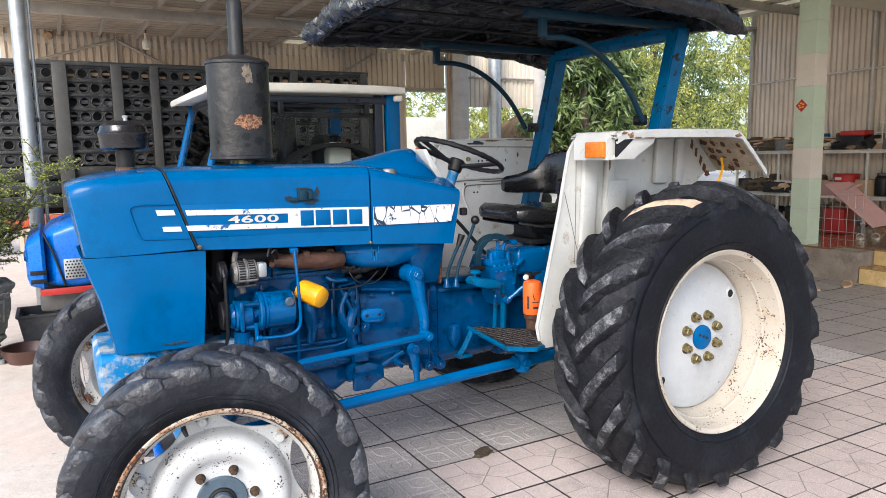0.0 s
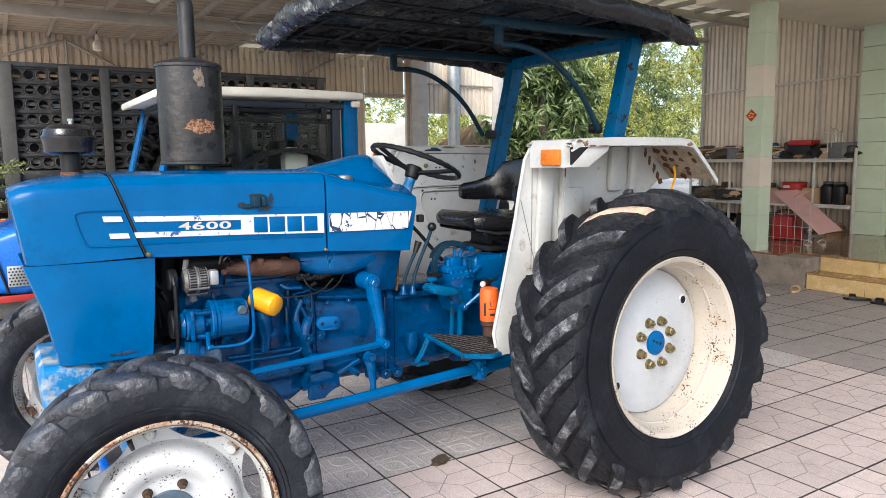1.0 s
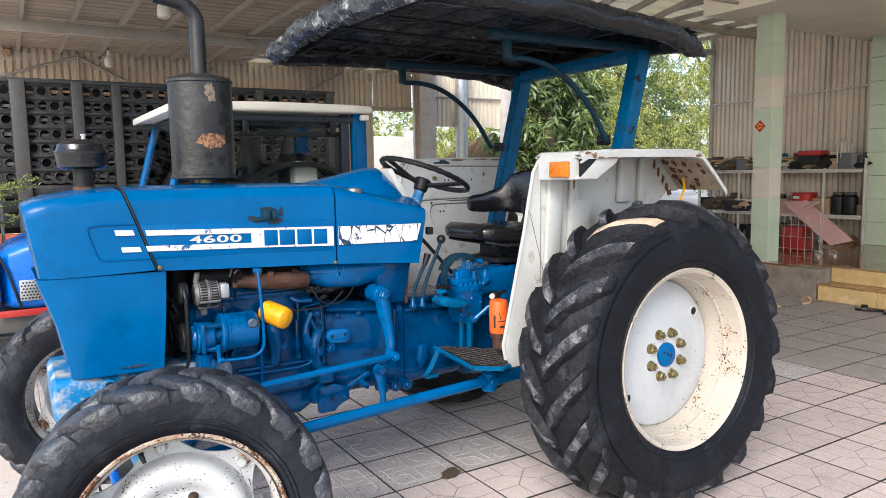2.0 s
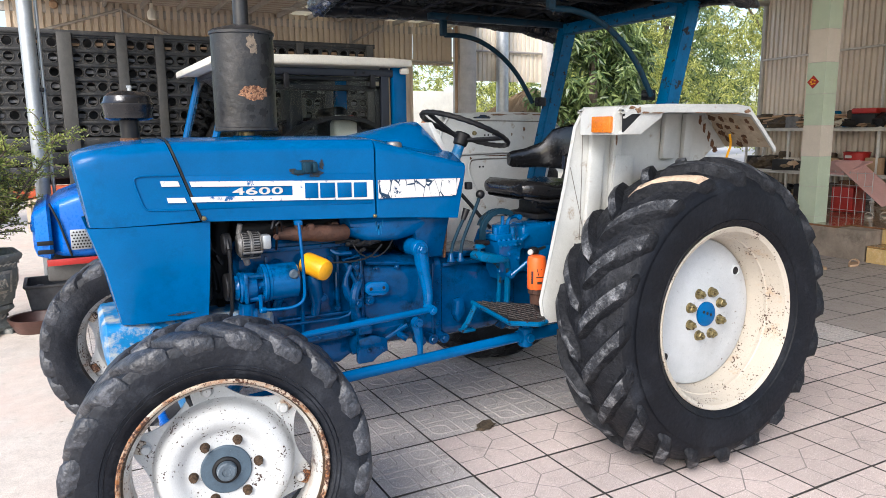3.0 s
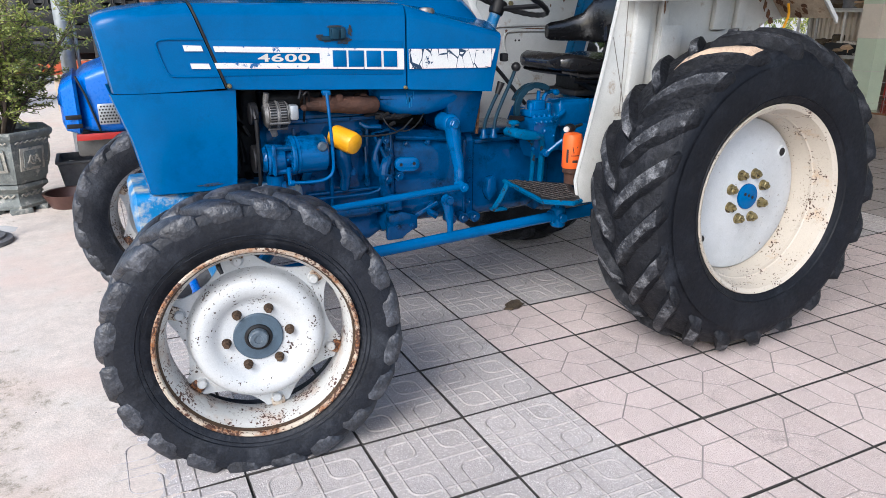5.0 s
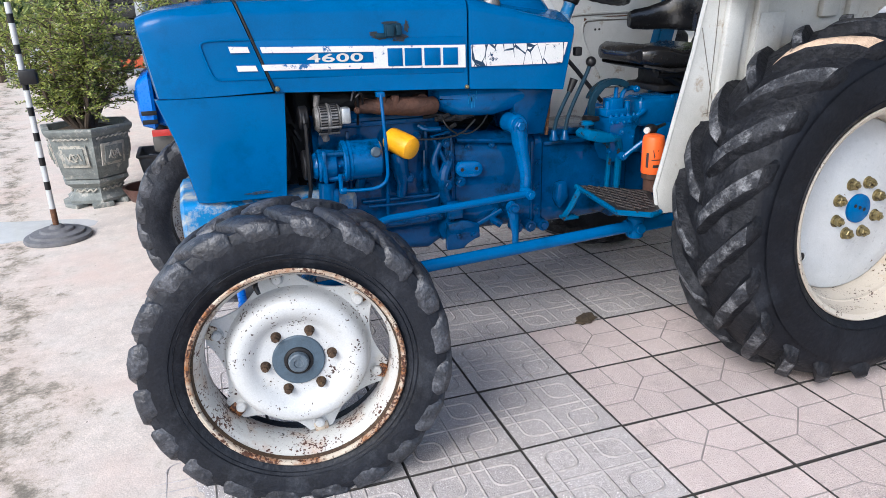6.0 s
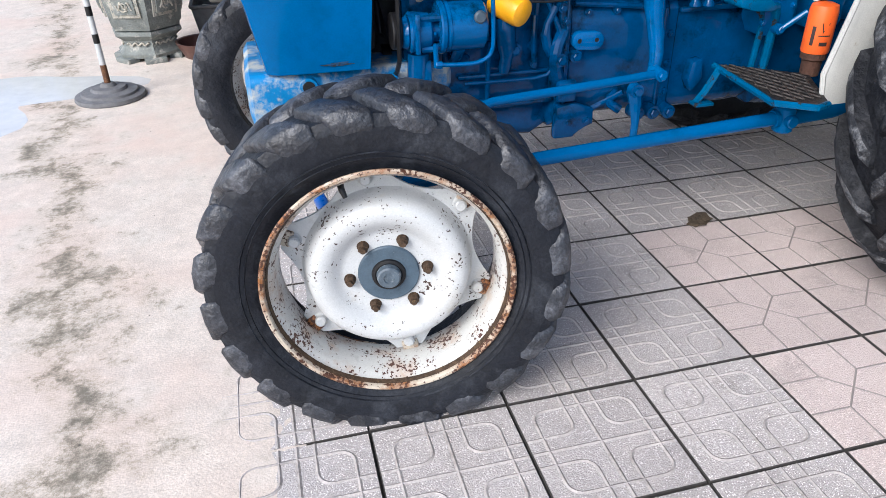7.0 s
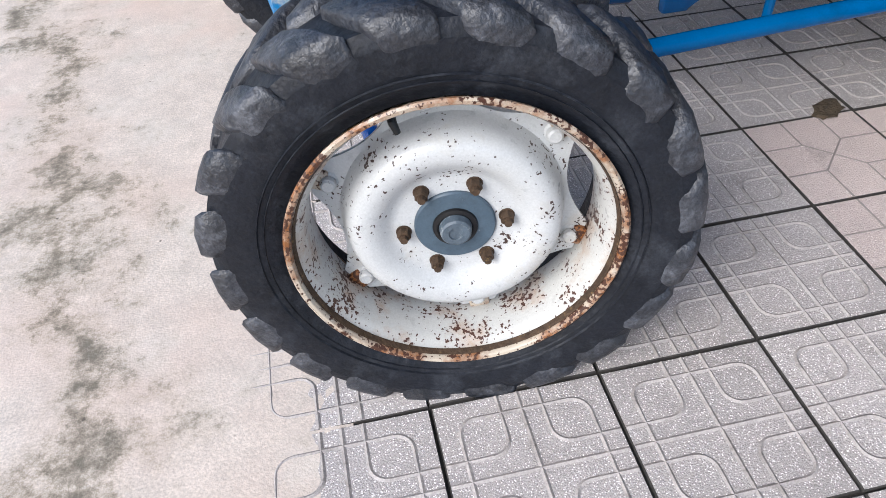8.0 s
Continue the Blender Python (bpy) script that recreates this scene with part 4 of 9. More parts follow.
plate(bm, [(-2.455, 1.40), (-2.435, 1.40), (-2.38, 1.10), (-2.325, 0.81), (-2.343, 0.81), (-2.40, 1.10)], -0.20, 0.20)
grille = part("grille", bm, DARK, tractor, "black recessed grille")
for i in range(9):
    z = 0.86 + i * 0.06
    bm = bmesh.new()
    box(bm, (-2.360 - 0.195 * (z - 0.86), 0, z), (0.012, 0.38, 0.012), None, 0.003)
    part("bar", bm, BLACK, grille)
# side lettering
bm = bmesh.new()
plate(bm, [(-2.198, 1.3315), (-2.136, 1.3285), (-2.130, 1.3095), (-2.193, 1.311)], -0.2755, -0.268)
bm_b = bmesh.new()
plate(bm_b, [(-2.179, 1.2685), (-2.116, 1.266), (-2.110, 1.2475), (-2.175, 1.250)], -0.2755, -0.268)
WHITE_DECAL = mat("white_decal", (0.62, 0.62, 0.61), 0.4, vary=0.06, bump=0.02, wear=(0.006, 0.09, 0.25), wear_at=0.60, wear_scale=26, wear_soft=0.02)
part("stripe", bm, WHITE_DECAL, hood_front, "chipped white stripe")
part("stripe", bm_b, WHITE_DECAL, hood_front, "chipped white stripe")
for z0, z1 in ((1.326, 1.306), (1.268, 1.248)):
    bm = bmesh.new()
    plate(bm, [(-2.096, z0), (-1.70, z0 - 0.014), (-1.70, z1 - 0.014), (-2.090, z1)], -0.2795, -0.275)
    part("stripe", bm, WHITE_DECAL, hood, "chipped white stripe")
bm = bmesh.new()
plate(bm, [(-1.705, 1.3115), (-1.358, 1.300), (-1.358, 1.219), (-1.705, 1.2345)], -0.2798, -0.275)
part("stripe", bm, WHITE_DECAL, hood, "broad chipped white stripe")
bm = bmesh.new()
plate(bm, [(-1.333, 1.298), (-0.935, 1.290), (-0.958, 1.213), (-1.333, 1.220)], -0.280, -0.272)
WHITE_CRACKED = mat("cracked_white_decal", (0.62, 0.62, 0.61), 0.4, vary=0.06, bump=0.02, wear=(0.01, 0.04, 0.10), wear_at=0.62, wear_scale=22, wear_soft=0.012)
cn, cl = WHITE_CRACKED.node_tree.nodes, WHITE_CRACKED.node_tree.links
c_tc = cn.new("ShaderNodeTexCoord")
c_map = cn.new("ShaderNodeMapping")
c_map.inputs["Rotation"].default_value = (0, 0.5, 0)
c_map.inputs["Scale"].default_value = (26, 26, 12)
cl.new(c_tc.outputs["Object"], c_map.inputs["Vector"])
c_vo = cn.new("ShaderNodeTexVoronoi")
c_vo.feature = "DISTANCE_TO_EDGE"
c_vo.inputs["Scale"].default_value = 1.0
cl.new(c_map.outputs[0], c_vo.inputs["Vector"])
c_no = cn.new("ShaderNodeTexNoise")
c_no.inputs["Scale"].default_value = 9.0
cl.new(c_tc.outputs["Object"], c_no.inputs["Vector"])
c_w = cn.new("ShaderNodeMapRange")
c_w.inputs["From Min"].default_value, c_w.inputs["From Max"].default_value = 0.42, 0.62
c_w.inputs["To Min"].default_value, c_w.inputs["To Max"].default_value = 0.0, 0.065
cl.new(c_no.outputs["Fac"], c_w.inputs["Value"])
c_lt = cn.new("ShaderNodeMath")
c_lt.operation = "LESS_THAN"
cl.new(c_vo.outputs["Distance"], c_lt.inputs[0])
cl.new(c_w.outputs[0], c_lt.inputs[1])
c_mx = cn.new("ShaderNodeMix")
c_mx.data_type = "RGBA"
cl.new(c_lt.outputs[0], c_mx.inputs["Factor"])
cl.new(cn["Principled BSDF"].inputs["Base Color"].links[0].from_socket, c_mx.inputs["A"])
c_mx.inputs["B"].default_value = (0.004, 0.03, 0.07, 1)
cl.new(c_mx.outputs["Result"], cn["Principled BSDF"].inputs["Base Color"])
part("stripe", bm, WHITE_CRACKED, cowl, "cracked and peeling white stripe")
for i, digit in enumerate("4600"):
    num = new("digit", text_mesh(digit, 0.06, 0.0012, 0.0012))
    num.data.materials.append(WHITE)
    num.parent = hood
    xs, ys = [v.co.x for v in num.data.vertices], [v.co.y for v in num.data.vertices]
    kx, ky = 0.0445 / (max(xs) - min(xs)), 0.0285 / (max(ys) - min(ys))
    x = -1.9178 + 0.0505 * i
    num.matrix_basis = pose(x, -0.2765, 1.2785 - 0.0314 * (x + 1.842), 90, 1.8, 0) @ Matrix.Diagonal((kx, ky, 1, 1)) @ Matrix.Translation((-(max(xs) + min(xs)) / 2, -(max(ys) + min(ys)) / 2, 0))
    tagged(num, "white digit of the model number")
for i, (x0, x1) in enumerate(((-1.655, -1.600), (-1.592, -1.528), (-1.518, -1.456), (-1.446, -1.388))):
    zc = 1.2705 - 0.035 * (x0 + 1.655)
    bm = bmesh.new()
    plate(bm, [(x0, zc + 0.031), (x1, zc + 0.029), (x1, zc - 0.033), (x0, zc - 0.031)], -0.2825, -0.279, 0.0015)
    part("letter_block", bm, BLUE, hood, "plain blue block")
bm = bmesh.new()
box(bm, (-1.632, -0.278, 1.362), (0.062, 0.02, 0.045), None, 0.004)
box(bm, (-1.645, -0.292, 1.362), (0.028, 0.016, 0.04), None, 0.004)
box(bm, (-1.612, -0.290, 1.362), (0.02, 0.012, 0.036), None, 0.004)
box(bm, (-1.675, -0.279, 1.345), (0.04, 0.008, 0.016), None, 0.003)
part("catch", bm, BLUE_TEAL, hood, "rusty chipped catch")

# ---- exhaust and air intake ----
MX = -1.808
bm = bmesh.new()
ell = lambda rr, z, sq=0.86: [Vector((MX + rr * math.cos(a), rr * sq * math.sin(a), z)) for a in [2 * math.pi * k / 40 for k in range(40)]]
loft_rings(bm, [ell(0.122, 1.508), ell(0.131, 1.512), ell(0.131, 1.522), ell(0.127, 1.526), ell(0.127, 1.895), ell(0.132, 1.898), ell(0.132, 1.908), ell(0.120, 1.918), ell(0.05, 1.936), ell(0.04, 1.938)])
muffler = part("muffler", bm, SOOT, tractor, "sooty black muffler with bare rusty patches")
bm = bmesh.new()
tube(bm, [(MX, 0, 1.93), (MX, 0, 2.10), (MX, 0, 2.165), (MX - 0.05, 0, 2.215), (MX - 0.16, 0, 2.235)], 0.031, 20, 2)
part("stack_pipe", bm, SOOT, muffler)
bm = bmesh.new()
cyl(bm, (MX, 0, 1.47), (MX, 0, 1.51), 0.034, 0.034, 20)
part("neck", bm, BRASS, muffler)
bm = bmesh.new()
lathe(bm, [(0.03, 0), (0.062, 0), (0.066, 0.006), (0.06, 0.012), (0.03, 0.014)], 24, pose(MX, 0, 1.478, 90, 0, 0), closed=True)
part("collar", bm, BLUE, muffler)
PATCH = mat("flaked_rust_patch", (0.30, 0.155, 0.085), 0.9, vary=0.35, scale=50, bump=0.8, bump_scale=140, wear=(0.10, 0.04, 0.02), wear_at=0.50, wear_scale=60, wear_soft=0.03)
PATCH2 = mat("bare_scuffed_patch", (0.20, 0.16, 0.12), 0.85, vary=0.3, scale=40, bump=0.3, wear=(0.05, 0.045, 0.04), wear_at=0.50, wear_scale=40, wear_soft=0.1)


def muffler_patch(ang, zc, wa, hz, material, label):
    """A thin flake of other colour that hugs the muffler's skin, with a ragged outline."""
    bm = bmesh.new()
    c = bm.verts.new((MX + 0.1275 * math.cos(ang), 0.1275 * 0.86 * math.sin(ang), zc))
    rim = []
    for k in range(64):
        f = 0.85 + 0.4 * noise.noise(Vector((2.2 * math.cos(k / 64 * 6.2832), 2.2 * math.sin(k / 64 * 6.2832), zc * 9))) + 0.16 * noise.noise(Vector((k * 1.3, zc * 9, 5)))
        a = ang + wa * f * math.cos(2 * math.pi * k / 64)
        rim.append(bm.verts.new((MX + 0.1278 * math.cos(a), 0.1278 * 0.86 * math.sin(a), zc + hz * f * math.sin(2 * math.pi * k / 64))))
    mid = [bm.verts.new((MX + 0.1278 * math.cos(ang + 0.5 * (math.atan2(v.co.y / 0.86, v.co.x - MX) - ang)), 0.1278 * 0.86 * math.sin(ang + 0.5 * (math.atan2(v.co.y / 0.86, v.co.x - MX) - ang)), zc + 0.5 * (v.co.z - zc))) for v in rim]
    for k in range(64):
        j = (k + 1) % 64
        bm.faces.new((c, mid[k], mid[j]))
        bm.faces.new((mid[k], rim[k], rim[j], mid[j]))
    part("patch", bm, material, muffler, label)


muffler_patch(math.radians(-83), 1.660, 0.52, 0.034, PATCH, "flaking rust patch")
muffler_patch(math.radians(-84), 1.855, 0.20, 0.045, PATCH2, "bare scuffed patch")
for a, z, wa, hz in ((-92, 1.602, 0.15, 0.017), (-68, 1.585, 0.17, 0.020), (-60, 1.75, 0.24, 0.035), (-48, 1.69, 0.22, 0.045), (-90, 1.567, 0.11, 0.009), (-56, 1.83, 0.20, 0.04)):
    muffler_patch(math.radians(a), z, wa, hz, BLACK, "black soot blotch")
bm = bmesh.new()
PX = -2.262
lathe(bm, [(0, 0), (0.07, 0.0), (0.088, 0.008), (0.092, 0.05), (0.095, 0.056), (0.095, 0.064), (0.088, 0.072), (0.083, 0.092), (0.06, 0.108), (0.02, 0.113), (0, 0.113)], 36, pose(PX, 0, 1.555, 90, 0, 0))
cleaner = part("air_precleaner", bm, VINYL, tractor, "black plastic air intake bowl")
bm = bmesh.new()
cyl(bm, (PX, 0, 1.455), (PX, 0, 1.56), 0.034, 0.036, 20)
part("stem", bm, BLACK, cleaner)
bm = bmesh.new()
lathe(bm, [(0.035, 0), (0.039, 0.002), (0.039, 0.018), (0.035, 0.02)], 20, pose(PX, 0, 1.468, 90, 0, 0), closed=True)
part("clamp", bm, RUSTY, cleaner)
bm = bmesh.new()
cyl(bm, (PX + 0.01, 0, 1.665), (PX + 0.01, 0, 1.685), 0.008, 0.008, 8)
hexnut(bm, (PX + 0.01, 0, 1.68), (0, 0, 1), 0.011, 0.008)
part("wing_nut", bm, STEEL, cleaner)


# ---- wheels, axis along y, outer side at -y ----
def lug_mesh(side, R0, h, depth, height, w, sweep, seed, top_mat=RUBBER, foot=1.5, drop=0.0):
    """One worn bar of a field tyre's tread, from the crown over the shoulder down onto the sidewall, at angle 0."""
    rnd = random.Random(seed)
    bm = bmesh.new()
    rings = []
    for s, yb, rb, yt, rt, f in ((0.0, 0.02, 0.0, 0.02, 0.45, 0.8), (0.14, 0.15, 0.0, 0.15, 0.95, 1.0), (0.4, 0.4, 0.0, 0.4, 1.0, 1.0), (0.66, 0.66, -0.12, 0.68, 0.90, 1.0), (0.85, 0.82, -0.25, 0.88, 0.70, 1.02),
                                 (0.94, 0.88, -0.40, 0.965, 0.38, 1.0), (1.0, 0.90, -0.62, 1.012, -0.10, 0.95), (1.04, 0.92, -0.85, 1.02, -0.55, 0.85), (1.06, 0.93, -1.05, 0.985, -1.0, 0.7)):
        low = R0 + (rb * depth if rb < 0 else 0.0) - 0.012
        top = R0 + (rt * height if rt > 0 else rt * depth) + rnd.uniform(-0.0025, 0.002)
        fall = drop * max(0.0, (s - 0.3) / 0.7) ** 1.4 * (1.0 if s < 0.97 else 0.6)
        low, top = low - fall, top - fall
        a = -sweep * min(s, 1.03) ** 1.1
        wt, wb = w * f * rnd.uniform(0.9, 1.08) * (1.0 + 0.45 * s), w * foot * f * (1.0 + 0.35 * s)
        rings.append([Vector(((low + (top - low) * u) * math.cos(a + dw / R0), side * h * (yb + (yt - yb) * u), (low + (top - low) * u) * math.sin(a + dw / R0))) for dw, u in
                      ((-wb, 0.0), (-wt * 1.08, 0.76), (-wt * 0.93, 0.95), (0, 1.0), (wt * 0.93, 0.95), (wt * 1.08, 0.76), (wb, 0.0))])
    for i, ring in enumerate(rings):
        for v in ring[1:-1]:
            d = noise.noise_vector(v * 26 + Vector((seed * 3.1, 0, 0)))
            v += Vector((d.x, d.y, d.z)) * (0.0055 if R0 > 0.5 else 0.0030)
    loft_rings(bm, rings)
    me = mesh_of("lug", bm, top_mat, 62)
    me.materials.append(RUBBER_GROOVE)
    for p in me.polygons:
        ring, row = p.index // 7, p.index % 7
        if R0 < 0.5:
            p.material_index = 0
        else:
            p.material_index = 0 if row in (2, 3) and ring < 5 else 1
    return me


def tyre_lugs(wh, R, w, n, lug_h, lug_w, sweep, depth=0.06, muddy=(), top_mat=RUBBER, foot=1.5, drop=0.0):
    """The tread bars of a tyre, staggered left and right."""
    for side, off in ((-1, 0.0), (1, 0.5)):
        shapes = [lug_mesh(side, R - lug_h, w / 2, depth, lug_h, lug_w, sweep, 7 * k + side, top_mat, foot, drop) for k in range(5)]
        for i in range(n):
            dirty = (side, i) in muddy
            ob = new("lug", lug_mesh(side, R - lug_h, w / 2, depth, lug_h, lug_w, sweep, 31 + i, MUD, foot, drop) if dirty else shapes[(i * 7 + 3 * (side > 0)) % 5])
            ob.parent = wh
            ob.matrix_basis = pose(0, 0, 0, 0, -360 * (i + off) / n, 0)


def tyre_mesh(R, w, rim_r, lug_h, bead, full=0.0, drop=0.0):
    """The carcass of a tyre, without its bars."""
    bm = bmesh.new()
    h = w / 2
    R0 = R - lug_h
    prof = [(rim_r - 0.015, -h * (bead - 0.06)), (rim_r + 0.004, -h * bead), (rim_r + 0.022, -h * (bead + 0.12)), (rim_r + 0.05, -h * 0.97), ((rim_r + R0) / 2, -h), ((rim_r + R0) / 2 + 0.03, -h * 0.995), (R0 - 0.075 + 0.010 * full - 0.9 * drop, -h * (0.955 + 0.03 * full)), (R0 - 0.05 + 0.016 * full - 0.9 * drop, -h * (0.94 + 0.025 * full)), (R0 - 0.022 + 0.010 * full - 0.75 * drop, -h * (0.86 + 0.035 * full)),
            (R0 - 0.008, -h * 0.5), (R0, 0)]
    prof = prof + [(r, -y) for r, y in prof[-2::-1]]
    lathe(bm, prof, 96, closed=True)
    return bm


def scuffed_tread(tyre, r, material):
    """The tread band between the bars is dusty."""
    tyre.data.materials.append(material)
    for p in tyre.data.polygons:
        if math.hypot(p.center.x, p.center.z) > r:
            p.material_index = 1


def rear_wheel():
    wh = thing("rear_wheel", Matrix(), "", "")
    tyre = part("tyre", tyre_mesh(0.697, 0.425, 0.39, 0.040, 0.80, 0.0, 0.044), RUBBER_SIDE, wh, "worn black field tyre with chevron lugs")
    scuffed_tread(tyre, 0.618, RUBBER_GROOVE)
    tyre_lugs(wh, 0.697, 0.405, 20, 0.040, 0.026, 0.36, 0.05, ((-1, 7),), RUBBER, 2.0, 0.050)
    for r in (0.43, 0.445):
        bm = bmesh.new()
        lathe(bm, [(r - 0.004, -0.200), (r, -0.2065), (r + 0.004, -0.200)], 72)
        part("sidewall_ridge", bm, RUBBER_SIDE, wh)
    bm = bmesh.new()
    lathe(bm, [(0.378, -0.178), (0.396, -0.19), (0.400, -0.184), (0.396, -0.175), (0.385, -0.168), (0.380, -0.13), (0.350, -0.10), (0.345, 0.02), (0.350, 0.10), (0.385, 0.15), (0.39, 0.185), (0.38, 0.18), (0.378, 0.15), (0.333, 0.10), (0.334, 0.0), (0.341, -0.05), (0.353, -0.10), (0.365, -0.135), (0.372, -0.16)], 80, closed=True)
    rim = part("rim", bm, CREAM, wh, "cream painted steel rim with rust specks")
    bm = bmesh.new()
    lathe(bm, [(0, -0.058), (0.06, -0.058), (0.075, -0.055), (0.135, -0.055), (0.15, -0.046), (0.24, -0.036), (0.30, -0.024), (0.328, -0.012), (0.34, 0.01), (0.33, 0.01), (0.0, -0.03)], 64)
    disc = part("disc", bm, WHITE_RIM, wh, "white painted wheel disc")
    bm = bmesh.new()
    lathe(bm, [(0, -0.070), (0.048, -0.070), (0.054, -0.067), (0.056, -0.055)], 32)
    cap = part("hub_cap", bm, BLUE, wh, "blue hub cap")
    for x in (-0.022, 0.0, 0.022):
        bm = bmesh.new()
        cyl(bm, (x, -0.0712, 0.004 - x * 0.4), (x, -0.0695, 0.004 - x * 0.4), 0.007, 0.007, 10)
        part("hole", bm, DARK, wh)
    for k in range(8):
        a = 2 * math.pi * (k + 0.5) / 8
        c = (0.101 * math.cos(a), -0.055, 0.101 * math.sin(a))
        bm = bmesh.new()
        cyl(bm, c, (c[0], -0.062, c[2]), 0.024, 0.021, 16)
        hexnut(bm, (c[0], -0.062, c[2]), (0, -1, 0), 0.019, 0.018, k * 0.4)
        cyl(bm, (c[0], -0.078, c[2]), (c[0], -0.090, c[2]), 0.009, 0.008, 10)
        part("wheel_nut", bm, BRASS, wh)
    for a in (38, 218):
        a = math.radians(a)
        c = Vector((0.275 * math.cos(a), -0.031, 0.275 * math.sin(a)))
        bm = bmesh.new()
        lathe(bm, [(0.017, -0.002), (0.020, -0.006), (0.027, -0.004), (0.031, 0.006)], 24, Matrix.Translation(c))
        part("hole_rim", bm, WHITE_RIM, wh)
        part("hole", cyl(B(), c + Vector((0, 0.004, 0)), c + Vector((0, -0.0032, 0)), 0.018, 0.018, 20), BLACK, wh)
    return wh


# the rim and disc stand a little out of the tyre's middle
OUT = pose(0.006, -0.029, 0)
NARROW = OUT @ Matrix.Diagonal((0.964, 1, 0.964, 1))


def front_wheel():
    wh = thing("front_wheel", Matrix(), "", "")
    tyre = part("tyre", tyre_mesh(0.478, 0.272, 0.325, 0.020, 0.82, 1.35), RUBBER_WALL, wh, "worn black tyre with rounded lugs")
    scuffed_tread(tyre, 0.438, RUBBER_WALL)
    tyre_lugs(wh, 0.478, 0.272, 20, 0.020, 0.0345, 0.24, 0.050, (), RUBBER_FRONT, 1.25)
    for r, y in ((0.349, -0.128), (0.362, -0.131)):
        bm = bmesh.new()
        lathe(bm, [(r - 0.003, y + 0.003), (r, y - 0.003), (r + 0.003, y + 0.003)], 72)
        part("sidewall_ridge", bm, RUBBER_WALL, wh)
    bm = bmesh.new()
    lathe(bm, [(0.319, -0.090), (0.3195, -0.097), (0.323, -0.1015), (0.330, -0.103), (0.3345, -0.099), (0.333, -0.092), (0.326, -0.088)], 72, closed=True)
    part("rim_edge", bm, RIM_RUST, wh, "rust-streaked rim flange", at=NARROW)
    bm = bmesh.new()
    lathe(bm, [(0.322, -0.094), (0.3165, -0.088), (0.3135, -0.078), (0.306, -0.066), (0.299, -0.055), (0.295, 0.0), (0.298, 0.06), (0.320, 0.09), (0.328, 0.1), (0.332, 0.1), (0.304, 0.056), (0.304, -0.05), (0.318, -0.075), (0.326, -0.088)], 72, closed=True)
    bm2 = bmesh.new()
    lathe(bm2, [(0.319, 0.090), (0.3195, 0.097), (0.323, 0.1015), (0.330, 0.103), (0.3345, 0.099), (0.333, 0.092), (0.326, 0.088)], 72, closed=True)
    part("rim_edge", bm2, RIM_RUST, wh, "rust-streaked rim flange", at=NARROW)
    bm2 = bmesh.new()
    lathe(bm2, [(0.3185, -0.0915), (0.3158, -0.0865), (0.3135, -0.0790), (0.3125, -0.0790), (0.3148, -0.0870), (0.3176, -0.0925)], 72, closed=True)
    part("rust_line", bm2, NUT_RUST, wh, at=NARROW)
    rim = part("rim", bm, BARREL_WHITE, wh, "white rim barrel stained with rust", at=NARROW)
    # dished disc with a raised ring, whose six lobes reach the rim; lens-shaped openings between
    bm = bmesh.new()
    seg = 144
    prof = ((0.0, -0.018), (0.060, -0.018), (0.112, -0.018), (0.121, -0.0195), (0.130, -0.0245), (0.141, -0.033), (0.154, -0.042), (0.170, -0.0475), (0.187, -0.047), (0.200, -0.040), (0.209, -0.027), (0.215, -0.006), (0.219, 0.015), (0.225, 0.028))

    def disc_rings(dy):
        out = []
        for r, y in prof[1:]:
            out.append([Vector((r * math.cos(2 * math.pi * i / seg), y + dy, r * math.sin(2 * math.pi * i / seg))) for i in range(seg)])
        for f in (0.5, 1.0):
            ring = []
            for i in range(seg):
                a = 2 * math.pi * i / seg
                off = (math.degrees(a) - 43 + 30) % 60 - 30
                gap = max(0.0, 1 - (off / 22) ** 2) ** 0.8
                r = 0.226 + f * (0.056 - 0.051 * gap)
                ring.append(Vector((r * math.cos(a), 0.029 + 0.004 * f + dy, r * math.sin(a))))
            out.append(ring)
        return out
    front, back = disc_rings(0.0), disc_rings(0.008)
    loft_rings(bm, front + back[::-1])
    disc = part("disc", bm, DISC_WHITE, wh, "white dished wheel disc with chipped paint", at=OUT)
    for k in range(6):
        m = pose(0, 0, 0, 0, -(13 + 60 * k), 0)
        bm = bmesh.new()
        box(bm, (0.282, 0.040, 0), (0.034, 0.034, 0.048), m, 0.007)
        part("rim_lug", bm, RIM_RUST, wh, at=NARROW)
        bm = bmesh.new()
        cyl(bm, m @ Vector((0.253, 0.034, 0)), m @ Vector((0.253, 0.026, 0)), 0.022, 0.020, 16, 0.003)
        cyl(bm, m @ Vector((0.253, 0.028, 0)), m @ Vector((0.253, 0.010, 0)), 0.0165, 0.0155, 14, 0.004)
        part("lug_bolt", bm, DISC_WHITE, wh, at=OUT)
    for k in range(6):
        a = math.radians(40 + 60 * k)
        c = (0.102 * math.cos(a), -0.025, 0.102 * math.sin(a))
        bm = bmesh.new()
        cyl(bm, c, (c[0], -0.029, c[2]), 0.0165, 0.0155, 14)
        hexnut(bm, (c[0], -0.029, c[2]), (0, -1, 0), 0.0140, 0.017, k * 0.5)
        cyl(bm, (c[0], -0.045, c[2]), (c[0], -0.056, c[2]), 0.0085, 0.0075, 10)
        part("wheel_nut", bm, NUT_RUST, wh, at=OUT @ pose(0, 0.008, 0))
    bm = bmesh.new()
    lathe(bm, [(0.03, -0.036), (0.077, -0.034), (0.080, -0.031), (0.080, -0.024), (0.03, -0.024)], 48, closed=True)
